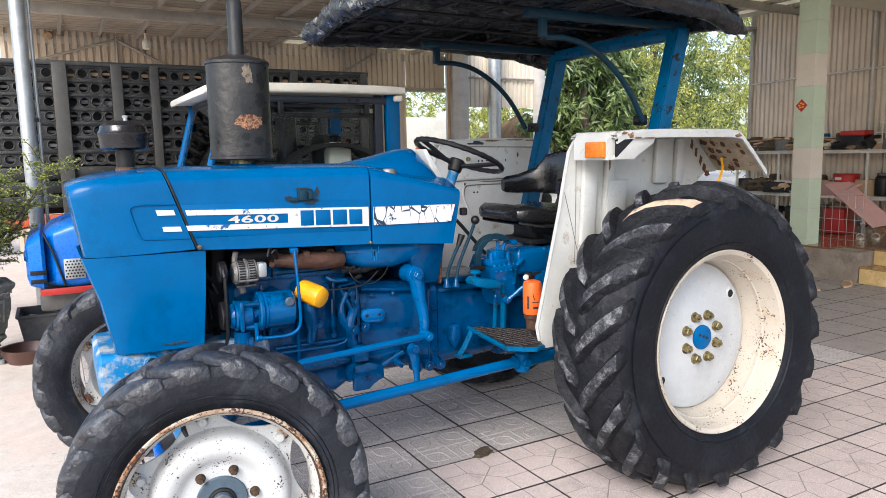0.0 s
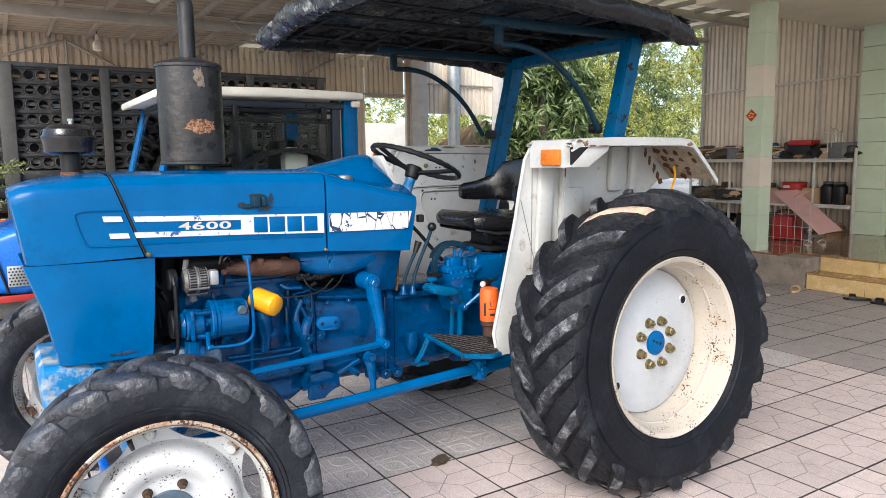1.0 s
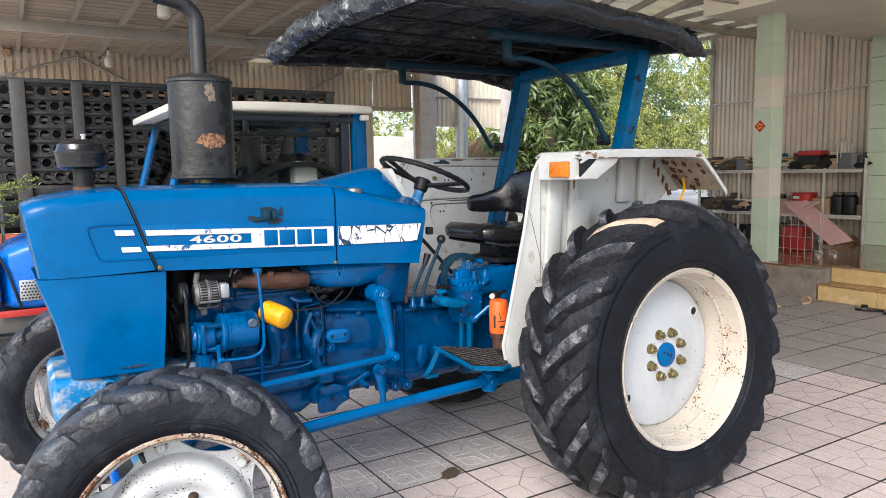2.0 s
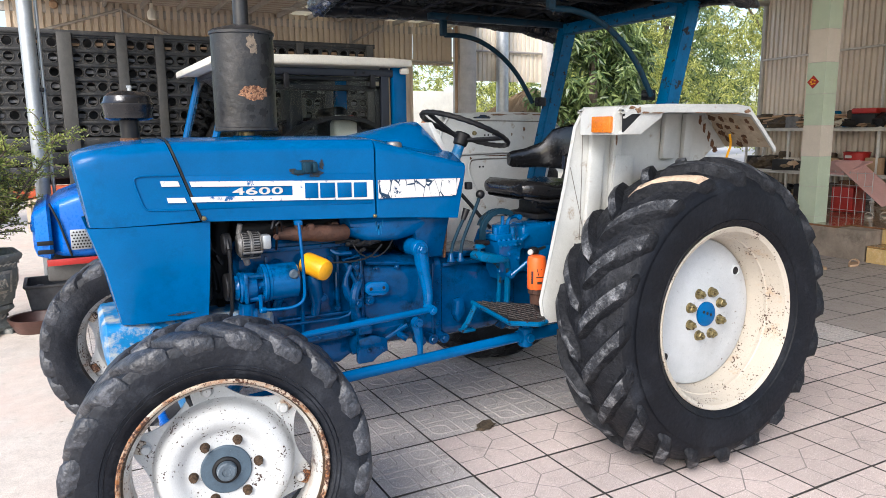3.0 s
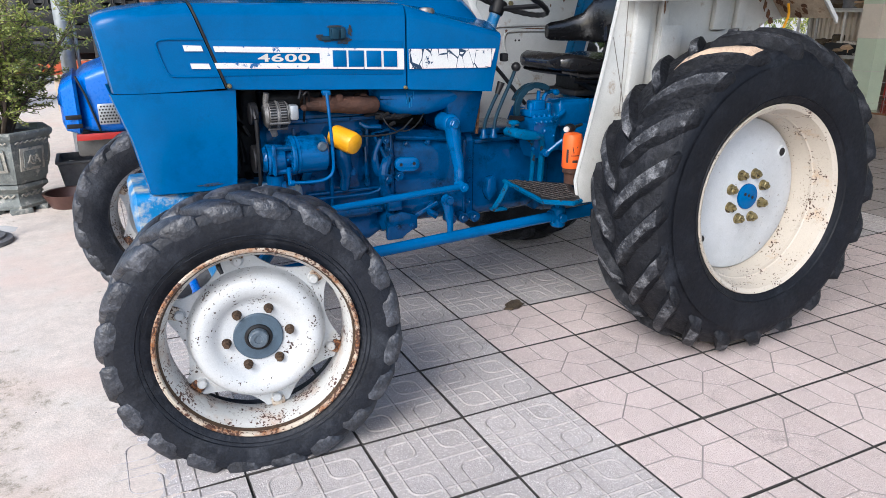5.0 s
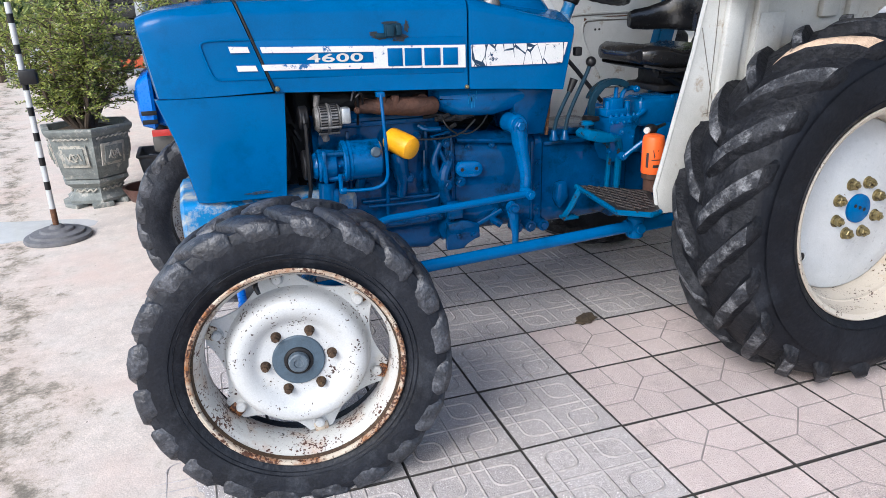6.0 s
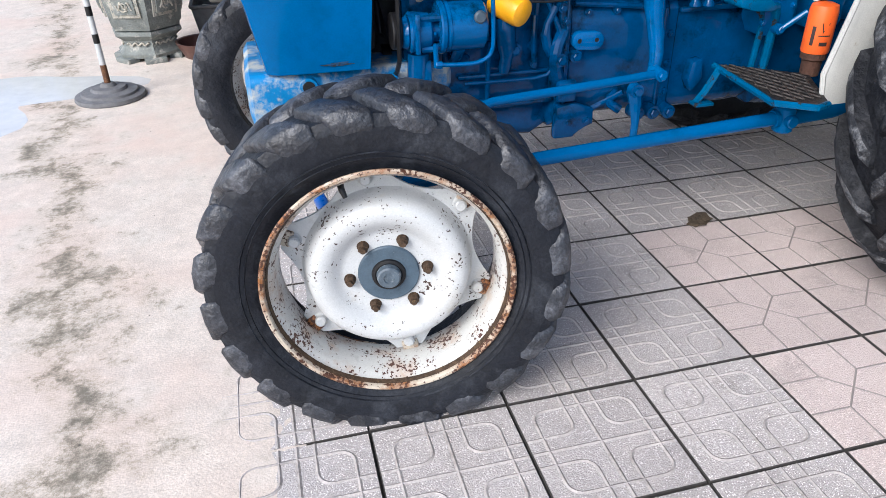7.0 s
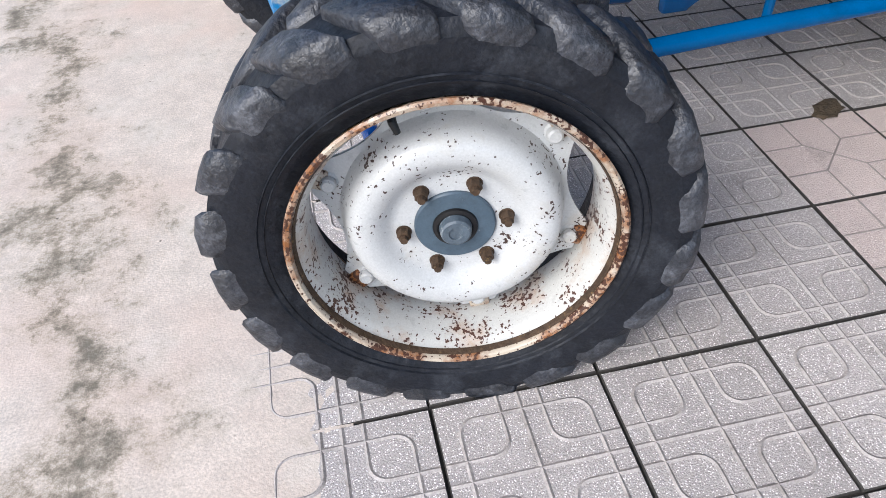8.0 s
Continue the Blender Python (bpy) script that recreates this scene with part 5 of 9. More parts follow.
    hub = part("hub", bm, GREY_HUB, wh, "worn blue-grey hub plate", at=OUT @ pose(0, 0.008, 0))
    bm = bmesh.new()
    lathe(bm, [(0, -0.057), (0.013, -0.057), (0.0145, -0.0600), (0.026, -0.0600), (0.030, -0.056), (0.0315, -0.045), (0.033, -0.036)], 32)
    part("hub_cap", bm, HUB_CAP, wh, "scraped grey hub cap", at=OUT @ pose(0, 0.008, 0))
    part("seal_ring", lathe(B(), [(0.031, -0.040), (0.036, -0.0425), (0.043, -0.0405), (0.045, -0.035)], 32), BLACK, wh, "greasy black ring round the cap", at=OUT @ pose(0, 0.008, 0))
    bm = bmesh.new()
    tube(bm, [(-0.24, -0.02, 0.175), (-0.222, -0.05, 0.16), (-0.205, -0.055, 0.148)], [0.009, 0.008, 0.006], 10)
    part("valve", bm, BLACK, wh, "black rubber valve", at=OUT)
    return wh


rw = rear_wheel()
rw.parent = tractor
rw.matrix_basis = pose(-0.046, -0.855, 0.684, -2, 0, 0)
copy_thing(rw, pose(-0.04, 0.855, 0.688, -2, 0, 180))
fw = front_wheel()
fw.parent = tractor
fw.matrix_basis = pose(-2.127, -0.79, 0.437, -2, 0, -9) @ pose(0, 0, 0, 0, 33, 0)
copy_thing(fw, pose(-2.20, 0.85, 0.437, 2, 0, -11) @ pose(0, 0, 0, 0, 40, 180))

# ---- engine, gearbox and running gear ----
def boss(bm, c, d, r, h, nut=True):
    """A round boss with a bolt head."""
    c, d = Vector(c), Vector(d)
    cyl(bm, c, c + d * h, r, r * 0.9, 16)
    if nut:
        hexnut(bm, c + d * h, d, r * 0.6, r * 0.5)


def rounded_ring(x, y0, y1, z0, z1, r, n=4):
    pts = []
    for cy, cz, a0 in ((y1 - r, z1 - r, 0), (y0 + r, z1 - r, 90), (y0 + r, z0 + r, 180), (y1 - r, z0 + r, 270)):
        for k in range(n + 1):
            a = radians(a0 + 90 * k / n)
            pts.append(Vector((x, cy + r * math.cos(a), cz + r * math.sin(a))))
    return pts


bm = bmesh.new()
loft_rings(bm, [rounded_ring(x, -w, w, z0, z1, 0.03) for x, w, z0, z1 in ((-1.93, 0.15, 0.62, 1.06), (-1.91, 0.17, 0.60, 1.07), (-1.45, 0.17, 0.60, 1.07), (-1.43, 0.16, 0.62, 1.05))])
# side: a machined ledge under the manifold, core plugs, ribs, the filter's seat and the pump mounting
box(bm, (-1.665, -0.172, 1.022), (0.46, 0.026, 0.020), None, 0.006)
box(bm, (-1.60, -0.176, 0.718), (0.32, 0.022, 0.014), None, 0.006)
box(bm, (-1.655, -0.178, 0.624), (0.50, 0.034, 0.030), None, 0.006)
for x in (-1.80, -1.49):
    box(bm, (x, -0.172, 0.86), (0.016, 0.016, 0.28), None, 0.006)
for x, z in ((-1.76, 0.965), (-1.525, 0.955), (-1.735, 0.775), (-1.50, 0.80)):
    cyl(bm, (x, -0.165, z), (x, -0.177, z), 0.021, 0.019, 18, 0.003)
for x in (-1.86, -1.77, -1.68, -1.59, -1.50, -1.44):
    boss(bm, (x, -0.195, 0.626), (0, -1, 0), 0.011, 0.004)
    boss(bm, (x + 0.03, -0.182, 1.022), (0, -1, 0), 0.010, 0.006)
cyl(bm, (-1.612, -0.165, 0.862), (-1.612, -0.215, 0.862), 0.040, 0.034, 18, 0.006)
tube(bm, [(-1.612, -0.20, 0.90), (-1.612, -0.212, 0.86), (-1.600, -0.205, 0.80), (-1.605, -0.19, 0.73)], [0.036, 0.033, 0.022, 0.018], 14, 1)
boss(bm, (-1.578, -0.19, 0.806), (0, -1, 0), 0.024, 0.03)
tube(bm, [(-1.655, -0.185, 0.83), (-1.66, -0.192, 0.72), (-1.66, -0.188, 0.64)], 0.008, 8, 1)
tube(bm, [(-1.50, -0.178, 0.90), (-1.505, -0.19, 0.82), (-1.50, -0.188, 0.74)], 0.009, 8, 1)
boss(bm, (-1.502, -0.182, 0.745), (0, -1, 0), 0.014, 0.012)
tube(bm, [(-1.74, -0.19, 0.700), (-1.60, -0.20, 0.700), (-1.47, -0.215, 0.705), (-1.44, -0.22, 0.74)], 0.006, 8, 1)
tube(bm, [(-1.52, -0.18, 1.0), (-1.50, -0.20, 0.985), (-1.44, -0.21, 0.985)], 0.010, 8, 1)
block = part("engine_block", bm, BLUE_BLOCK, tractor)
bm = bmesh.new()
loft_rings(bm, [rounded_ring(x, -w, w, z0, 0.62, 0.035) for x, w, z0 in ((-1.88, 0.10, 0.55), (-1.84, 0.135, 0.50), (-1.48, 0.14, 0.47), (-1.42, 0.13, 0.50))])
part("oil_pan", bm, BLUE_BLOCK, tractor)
bm = bmesh.new()
loft_rings(bm, [rounded_ring(x, -w, w, 1.065, z1, 0.03) for x, w, z1 in ((-1.90, 0.13, 1.13), (-1.88, 0.14, 1.14), (-1.46, 0.14, 1.14), (-1.44, 0.13, 1.13))])
part("cylinder_head", bm, DARK, tractor)
bm = bmesh.new()
tube(bm, [(-1.755, -0.21, 1.094), (-1.70, -0.22, 1.092), (-1.60, -0.224, 1.086), (-1.50, -0.22, 1.078), (-1.455, -0.20, 1.078)], [0.026, 0.033, 0.036, 0.034, 0.024], 18, 1)
for x in (-1.73, -1.62, -1.51):
    tube(bm, [(x, -0.14, 1.09), (x, -0.21, 1.096)], 0.028, 14)
box(bm, (-1.675, -0.235, 1.115), (0.03, 0.03, 0.05), None, 0.008)
box(bm, (-1.625, -0.238, 1.11), (0.03, 0.03, 0.04), None, 0.008)
for x in (-1.77, -1.66, -1.56):
    boss(bm, (x, -0.235, 1.085), (0, -1, 0), 0.012, 0.012)
part("exhaust_manifold", bm, MANIFOLD, tractor, "rust-brown cast exhaust manifold")
# bell housing and gearbox, with flanges and bolts
bm = bmesh.new()
loft_rings(bm, [rounded_ring(x, -w, w, z0, z1, r, 6) for x, w, z0, z1, r in ((-1.44, 0.15, 0.55, 0.97, 0.06), (-1.42, 0.205, 0.50, 0.985, 0.09), (-1.385, 0.205, 0.50, 0.985, 0.09), (-1.375, 0.195, 0.53, 0.965, 0.10), (-1.10, 0.20, 0.53, 0.93, 0.09), (-1.06, 0.205, 0.52, 0.935, 0.08), (-1.03, 0.205, 0.52, 0.935, 0.08))])
for z in (0.58, 0.68, 0.78, 0.88):
    boss(bm, (-1.402, -0.205, z), (0, -1, 0), 0.016, 0.008)
tube(bm, [(-1.41, -0.205, 0.85), (-1.44, -0.225, 0.80), (-1.44, -0.225, 0.74), (-1.415, -0.205, 0.69)], 0.022, 10, 1)
boss(bm, (-1.425, -0.215, 0.765), (0, -1, 0), 0.024, 0.03)
tube(bm, [(-1.40, -0.20, 0.97), (-1.47, -0.19, 0.955), (-1.42, -0.215, 0.845)], 0.010, 8)
box(bm, (-1.395, -0.225, 0.655), (0.07, 0.035, 0.075), None, 0.012)
# foot flange, starter seam, ribs and core bumps on the housing
plate(bm, [(-1.425, 0.60), (-1.36, 0.61), (-1.288, 0.585), (-1.285, 0.525), (-1.345, 0.515), (-1.355, 0.485), (-1.43, 0.485)], -0.232, -0.195, 0.008)
box(bm, (-1.398, -0.209, 0.76), (0.010, 0.014, 0.40), None, 0.004)
tube(bm, [(-1.44, -0.205, 0.93), (-1.475, -0.205, 0.86), (-1.46, -0.208, 0.79), (-1.43, -0.212, 0.77)], [0.012, 0.018, 0.018, 0.014], 10, 1)
boss(bm, (-1.362, -0.196, 0.765), (0, -1, 0), 0.024, 0.022)
boss(bm, (-1.42, -0.205, 0.925), (0, -1, 0), 0.018, 0.014)
tube(bm, [(-1.285, -0.205, 0.575), (-1.236, -0.225, 0.606), (-1.195, -0.25, 0.638)], 0.010, 8, 1)
tube(bm, [(-1.37, -0.19, 0.93), (-1.25, -0.195, 0.92), (-1.12, -0.198, 0.905)], 0.010, 8, 1)
for x in (-1.32, -1.22):
    boss(bm, (x, -0.19, 0.90), (0, -1, 0), 0.013, 0.012)
box(bm, (-1.045, -0.207, 0.73), (0.012, 0.012, 0.34), None, 0.004)
for x, z in ((-1.377, 0.543), (-1.314, 0.542)):
    boss(bm, (x, -0.232, z), (0, -1, 0), 0.013, 0.006)
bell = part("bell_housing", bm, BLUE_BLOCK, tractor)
bm = bmesh.new()
oval = [(-1.352 + 0.03 * math.cos(radians(a)), 0.816 + 0.031 * math.sin(radians(a))) for a in range(90, 271, 30)] + [(-1.298 + 0.03 * math.cos(radians(a)), 0.813 + 0.031 * math.sin(radians(a))) for a in range(-90, 91, 30)]
plate(bm, oval, -0.222, -0.195, 0.004)
part("mounting_pad", bm, BLUE_ENGINE, bell)
for x in (-1.357, -1.296):
    bm = bmesh.new()
    lathe(bm, [(0.012, 0.0), (0.012, -0.0025), (0.008, -0.0025), (0.007, 0.0)], 16, pose(x, -0.2215, 0.816))
    part("hole_rim", bm, BLUE_ENGINE, bell)
    part("hole", cyl(B(), (x, -0.2215, 0.816), (x, -0.2228, 0.816), 0.0078, 0.0078, 12), BLACK, bell)
bm = bmesh.new()
loft_rings(bm, [rounded_ring(x, -w, w, z0, z1, r, 6) for x, w, z0, z1, r in ((-1.03, 0.205, 0.51, 0.93, 0.05), (-1.00, 0.205, 0.51, 0.93, 0.05), (-0.99, 0.195, 0.53, 0.915, 0.05), (-0.72, 0.20, 0.53, 0.885, 0.07), (-0.66, 0.20, 0.53, 0.82, 0.09), (-0.645, 0.225, 0.52, 0.84, 0.06), (-0.61, 0.225, 0.52, 0.84, 0.06), (-0.58, 0.19, 0.50, 0.80, 0.06), (0.28, 0.19, 0.45, 0.95, 0.08))])
for x in (-1.0, -0.93, -0.86, -0.79, -0.72):
    boss(bm, (x, -0.155, 0.912 - 0.1 * (x + 1.0)), (0, 0, 1), 0.011, 0.004)
for z in (0.58, 0.68, 0.78):
    boss(bm, (-0.628, -0.225, z), (0, -1, 0), 0.016, 0.008)
    boss(bm, (-1.015, -0.205, z + 0.03), (0, -1, 0), 0.014, 0.008)
box(bm, (-0.83, 0, 0.915), (0.36, 0.30, 0.03), None, 0.01)
for x, z, r in ((-1.12, 0.548, 0.026), (-1.06, 0.546, 0.027), (-1.0, 0.543, 0.027)):
    boss(bm, (x, -0.19, z), (0, -1, 0), r, 0.05)
plate(bm, [(-0.935, 0.715), (-0.895, 0.725), (-0.885, 0.65), (-0.925, 0.605), (-0.945, 0.65)], -0.24, -0.19, 0.010)
box(bm, (-0.84, -0.197, 0.885), (0.30, 0.02, 0.018), None, 0.006)
tube(bm, [(-1.20, -0.20, 0.62), (-1.24, -0.23, 0.60), (-1.20, -0.25, 0.575)], 0.016, 8, 1)
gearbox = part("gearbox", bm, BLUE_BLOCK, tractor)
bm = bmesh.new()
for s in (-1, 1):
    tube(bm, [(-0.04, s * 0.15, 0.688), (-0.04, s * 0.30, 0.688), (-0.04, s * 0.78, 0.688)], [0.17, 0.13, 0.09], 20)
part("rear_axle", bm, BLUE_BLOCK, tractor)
# pedal lever and small rods at the lower side
bm = bmesh.new()
tube(bm, [(-1.155, -0.25, 0.645), (-1.15, -0.265, 0.60), (-1.145, -0.27, 0.53), (-1.145, -0.27, 0.45)], [0.026, 0.022, 0.014, 0.013], 10)
boss(bm, (-1.155, -0.25, 0.645), (0, -1, 0), 0.026, 0.03)
part("pedal_arm", bm, BLUE_ENGINE, gearbox)
# steering arm, drag link and radius rods
bm = bmesh.new()
boss(bm, (-1.14, -0.19, 0.985), (0, -1, 0), 0.042, 0.09)
boss(bm, (-1.14, -0.27, 0.985), (0, -1, 0), 0.031, 0.03)
cyl(bm, (-1.14, -0.262, 0.985), (-1.14, -0.285, 0.985), 0.041, 0.038, 24, 0.004)
arm_pts = [(-1.138, -0.272, 0.987), (-1.128, -0.275, 0.90), (-1.112, -0.285, 0.81), (-1.112, -0.295, 0.765), (-1.118, -0.30, 0.730)]
tube(bm, arm_pts, [0.034, 0.028, 0.024, 0.022, 0.019], 14, 1)
steering_arm = part("steering_arm", bm, BLUE_ENGINE, tractor)
bm = bmesh.new()
tube(bm, [(-1.115, -0.335, 0.720), (-1.33, -0.38, 0.722), (-1.72, -0.43, 0.717), (-1.95, -0.47, 0.672)], 0.0145, 12)
cyl(bm, (-1.12, -0.30, 0.722), (-1.12, -0.36, 0.719), 0.023, 0.02, 14)
hexnut(bm, (-1.12, -0.36, 0.719), (0, -1, 0), 0.014, 0.012)
part("drag_link", bm, BLUE, tractor)
for s in (-1, 1):
    bm = bmesh.new()
    tube(bm, [(-2.08, s * 0.47, 0.50), (-1.56, s * 0.45, 0.522), (-0.72, s * 0.45, 0.563)], 0.0235, 16)
    tube(bm, [(-0.735, s * 0.45, 0.562), (-0.72, s * 0.45, 0.563)], 0.030, 16)
    rod = part("radius_rod", bm, BLUE, tractor, "thick blue radius rod")
    bm = bmesh.new()
    cyl(bm, (-0.69, s * 0.45, 0.515), (-0.69, s * 0.45, 0.605), 0.034, 0.034, 18, 0.006)
    cyl(bm, (-0.69, s * 0.40, 0.562), (-0.69, s * 0.50, 0.562), 0.024, 0.022, 14, 0.004)
    hexnut(bm, (-0.69, s * 0.45, 0.605), (0, 0, 1), 0.02, 0.016)
    tube(bm, [(-0.67, s * 0.45, 0.56), (-0.5, s * 0.44, 0.565), (-0.10, s * 0.40, 0.62)], 0.028, 12)
    part("knuckle", bm, BLUE, rod)
# front axle and bolster
bm = bmesh.new()
loft_rings(bm, [[Vector((-2.127 + p.y - 0.14 * max(s, 0.0), s * 1.06 if s > 0 else s, p.z)) for p in rounded_ring(0, -hw, hw, z0, z1, 0.02)] for s, hw, z0, z1 in ((-0.66, 0.05, 0.38, 0.50), (-0.45, 0.055, 0.42, 0.54), (-0.15, 0.08, 0.50, 0.66), (0.15, 0.08, 0.50, 0.66), (0.45, 0.055, 0.42, 0.54), (0.66, 0.05, 0.38, 0.50))])
for s in (-1, 1):
    cyl(bm, (-2.127, s * 0.62, 0.34), (-2.127, s * 0.62, 0.56), 0.05, 0.045, 18, 0.01)
    cyl(bm, (-2.127, s * 0.60, 0.444), (-2.127, s * 0.76, 0.444), 0.10, 0.08, 24, 0.01)
    tube(bm, [(-2.12, s * 0.62, 0.53), (-2.02, s * 0.55, 0.61), (-1.95, s * 0.47, 0.672)], 0.022, 10)
axle = part("front_axle", bm, BLUE_FADED, tractor, "faded blue front axle beam")
bm = bmesh.new()
for s in (-1, 1):
    tube(bm, [(-2.24, s * 0.60, 0.455), (-2.26, s * 0.40, 0.455)], 0.02, 12)
    hexnut(bm, (-2.24, s * 0.55, 0.455), (0, s, 0), 0.034, 0.04)
    boss(bm, (-2.24, s * 0.60, 0.43), (0, 0, 1), 0.032, 0.05)
tube(bm, [(-2.26, -0.40, 0.455), (-2.26, 0.40, 0.455)], 0.016, 12)
part("tie_rod", bm, BLUE2, axle, "bright blue tie rod")
bm = bmesh.new()
loft_rings(bm, [rounded_ring(x, -w, w, z0, z1, 0.03) for x, w, z0, z1 in ((-2.43, 0.19, 0.66, 0.78), (-2.415, 0.225, 0.60, 0.796), (-2.33, 0.24, 0.58, 0.798), (-2.20, 0.236, 0.60, 0.796), (-2.16, 0.215, 0.66, 0.79), (-1.93, 0.205, 0.68, 0.785), (-1.80, 0.19, 0.68, 0.775), (-1.78, 0.17, 0.68, 0.77))])
boss(bm, (-2.245, -0.232, 0.755), (0, -1, 0), 0.030, 0.016, False)
boss(bm, (-1.98, -0.205, 0.745), (0, -1, 0), 0.020, 0.012)
part("bolster", bm, BLUE_FADED, tractor, "faded and scraped blue front casting")
bm = bmesh.new()
cyl(bm, (-2.245, -0.246, 0.755), (-2.245, -0.2495, 0.755), 0.019, 0.019, 16)
part("socket", bm, DARK, tractor)
# radiator, fan and belts in the dark gap
bm = bmesh.new()
box(bm, (-2.13, 0, 1.0), (0.08, 0.44, 0.42), None, 0.01)
box(bm, (-2.06, 0, 1.0), (0.08, 0.42, 0.34), None, 0.03)
part("radiator", bm, DARK, tractor)
part("fan_shroud", box(B(), (-2.005, 0.08, 0.88), (0.20, 0.24, 0.66), None, 0.02), DARK, tractor)
part("heat_shield", box(B(), (-1.26, 0.10, 1.0), (0.54, 0.05, 0.18), None, 0.01), DARK, tractor)
fan = part("fan", cyl(B(), (-2.02, 0, 1.0), (-1.94, 0, 1.0), 0.04, 0.04, 16), DARK, tractor)
for k in range(6):
    part("blade", box(B(), (0, 0, 0), (0.012, 0.14, 0.05), pose(-1.985, 0, 1.0, 60 * k, 0, 0) @ pose(0, 0.10, 0, 0, 25, 0), 0.004), DARK, fan)
for y, z, r in ((-0.245, 1.075, 0.042), (-0.235, 0.90, 0.055), (-0.02, 0.74, 0.075)):
    part("pulley", cyl(B(), (-1.985, y, z), (-1.955, y, z), r, r, 24, 0.004), BLACK, tractor)
bm = bmesh.new()
for pts in ([(-1.97, -0.296, 1.06), (-1.97, -0.295, 0.90), (-1.97, -0.285, 0.80), (-1.97, -0.09, 0.70)], [(-1.97, -0.21, 1.10), (-1.97, -0.27, 1.105), (-1.97, -0.296, 1.06)]):
    tube(bm, pts, 0.0075, 6, 1)
part("belt", bm, BLACK, tractor)
# alternator
bm = bmesh.new()
AZ, AY = 1.066, -0.245
cyl(bm, (-1.93, AY, AZ), (-1.915, AY, AZ), 0.042, 0.050, 28, 0.004)
cyl(bm, (-1.915, AY, AZ), (-1.848, AY, AZ), 0.051, 0.051, 28, 0.004)
cyl(bm, (-1.885, AY, AZ), (-1.878, AY, AZ), 0.0545, 0.0545, 28, 0.002)
cyl(bm, (-1.848, AY, AZ), (-1.83, AY, AZ), 0.049, 0.038, 28, 0.004)
for k in range(4):
    a = radians(-150 + 48 * k)
    cyl(bm, (-1.918, AY + 0.054 * math.cos(a), AZ + 0.054 * math.sin(a)), (-1.842, AY + 0.054 * math.cos(a), AZ + 0.054 * math.sin(a)), 0.005, 0.005, 8)
tube(bm, [(-1.92, AY, AZ + 0.045), (-1.915, AY - 0.01, AZ + 0.085)], 0.011, 10)
tube(bm, [(-1.90, AY, AZ - 0.05), (-1.89, AY + 0.01, AZ - 0.08)], 0.013, 10)
alternator = part("alternator", bm, ALU, tractor, "grey cast alternator with cooling slots")
for x in (-1.901, -1.862):
    for k in range(14):
        a = radians(-175 + k * 12)
        bm = bmesh.new()
        box(bm, (x, 0, 0.0512), (0.024, 0.0055, 0.002), Matrix.Translation((0, AY, AZ)) @ pose(0, 0, 0, math.degrees(a) + 90 + 90, 0, 0))
        part("slot", bm, BLACK, alternator)
bm = bmesh.new()
box(bm, (-1.822, AY - 0.030, AZ + 0.010), (0.034, 0.045, 0.058), None, 0.008)
part("connector", bm, STEEL, alternator)
part("wire", tube(B(), [(-1.80, AY - 0.04, AZ + 0.06), (-1.785, AY - 0.03, AZ + 0.10), (-1.765, AY, AZ + 0.06), (-1.76, -0.19, AZ - 0.04)], 0.005, 6, 2), BLACK, alternator)
part("wire", tube(B(), [(-1.78, AY - 0.03, AZ + 0.07), (-1.76, AY - 0.03, AZ + 0.09), (-1.745, AY, AZ + 0.05), (-1.75, -0.19, AZ + 0.0)], 0.004, 6, 2), BLACK, alternator)
# hydraulic pump with its round reservoir, and pipe
bm = bmesh.new()
cyl(bm, (-1.83, -0.25, 0.905), (-1.70, -0.25, 0.905), 0.074, 0.074, 32, 0.006)
cyl(bm, (-1.845, -0.25, 0.905), (-1.825, -0.25, 0.905), 0.079, 0.079, 32, 0.005)
cyl(bm, (-1.823, -0.25, 0.905), (-1.812, -0.25, 0.905), 0.0765, 0.0765, 32, 0.002)
tube(bm, [(-1.77, -0.25, 0.84), (-1.77, -0.20, 0.80), (-1.77, -0.17, 0.78)], 0.02, 10)
reservoir = part("pump_reservoir", bm, BLUE_ENGINE, tractor)
bm = bmesh.new()
cyl(bm, (-1.935, -0.245, 0.895), (-1.865, -0.245, 0.895), 0.062, 0.055, 24, 0.006)
cyl(bm, (-1.87, -0.245, 0.895), (-1.845, -0.245, 0.895), 0.035, 0.035, 16)
for dz in (0.045, -0.045):
    hexnut(bm, (-1.865, -0.27, 0.895 + dz), (1, 0, 0), 0.013, 0.02)
    tube(bm, [(-1.90, -0.28, 0.895 + dz), (-1.84, -0.285, 0.895 + dz)], 0.011, 8)
box(bm, (-1.915, -0.30, 0.90), (0.016, 0.02, 0.12), None, 0.006)
for k in range(6):
    a = radians(60 * k)
    hexnut(bm, (-1.864, -0.245 + 0.046 * math.cos(a), 0.895 + 0.046 * math.sin(a)), (1, 0, 0), 0.008, 0.008)
cyl(bm, (-1.955, -0.245, 0.895), (-1.935, -0.245, 0.895), 0.045, 0.05, 20, 0.004)
tube(bm, [(-1.90, -0.23, 0.83), (-1.90, -0.22, 0.72)], 0.035, 12)
part("pump", bm, BLUE_ENGINE, reservoir)
bm = bmesh.new()
lathe(bm, [(0, -0.012), (0.014, -0.012), (0.019, -0.006), (0.019, 0.0)], 20, Matrix.Translation((-1.728, -0.318, 0.942)))
part("plug", bm, GREY_HUB, reservoir)
bm = bmesh.new()
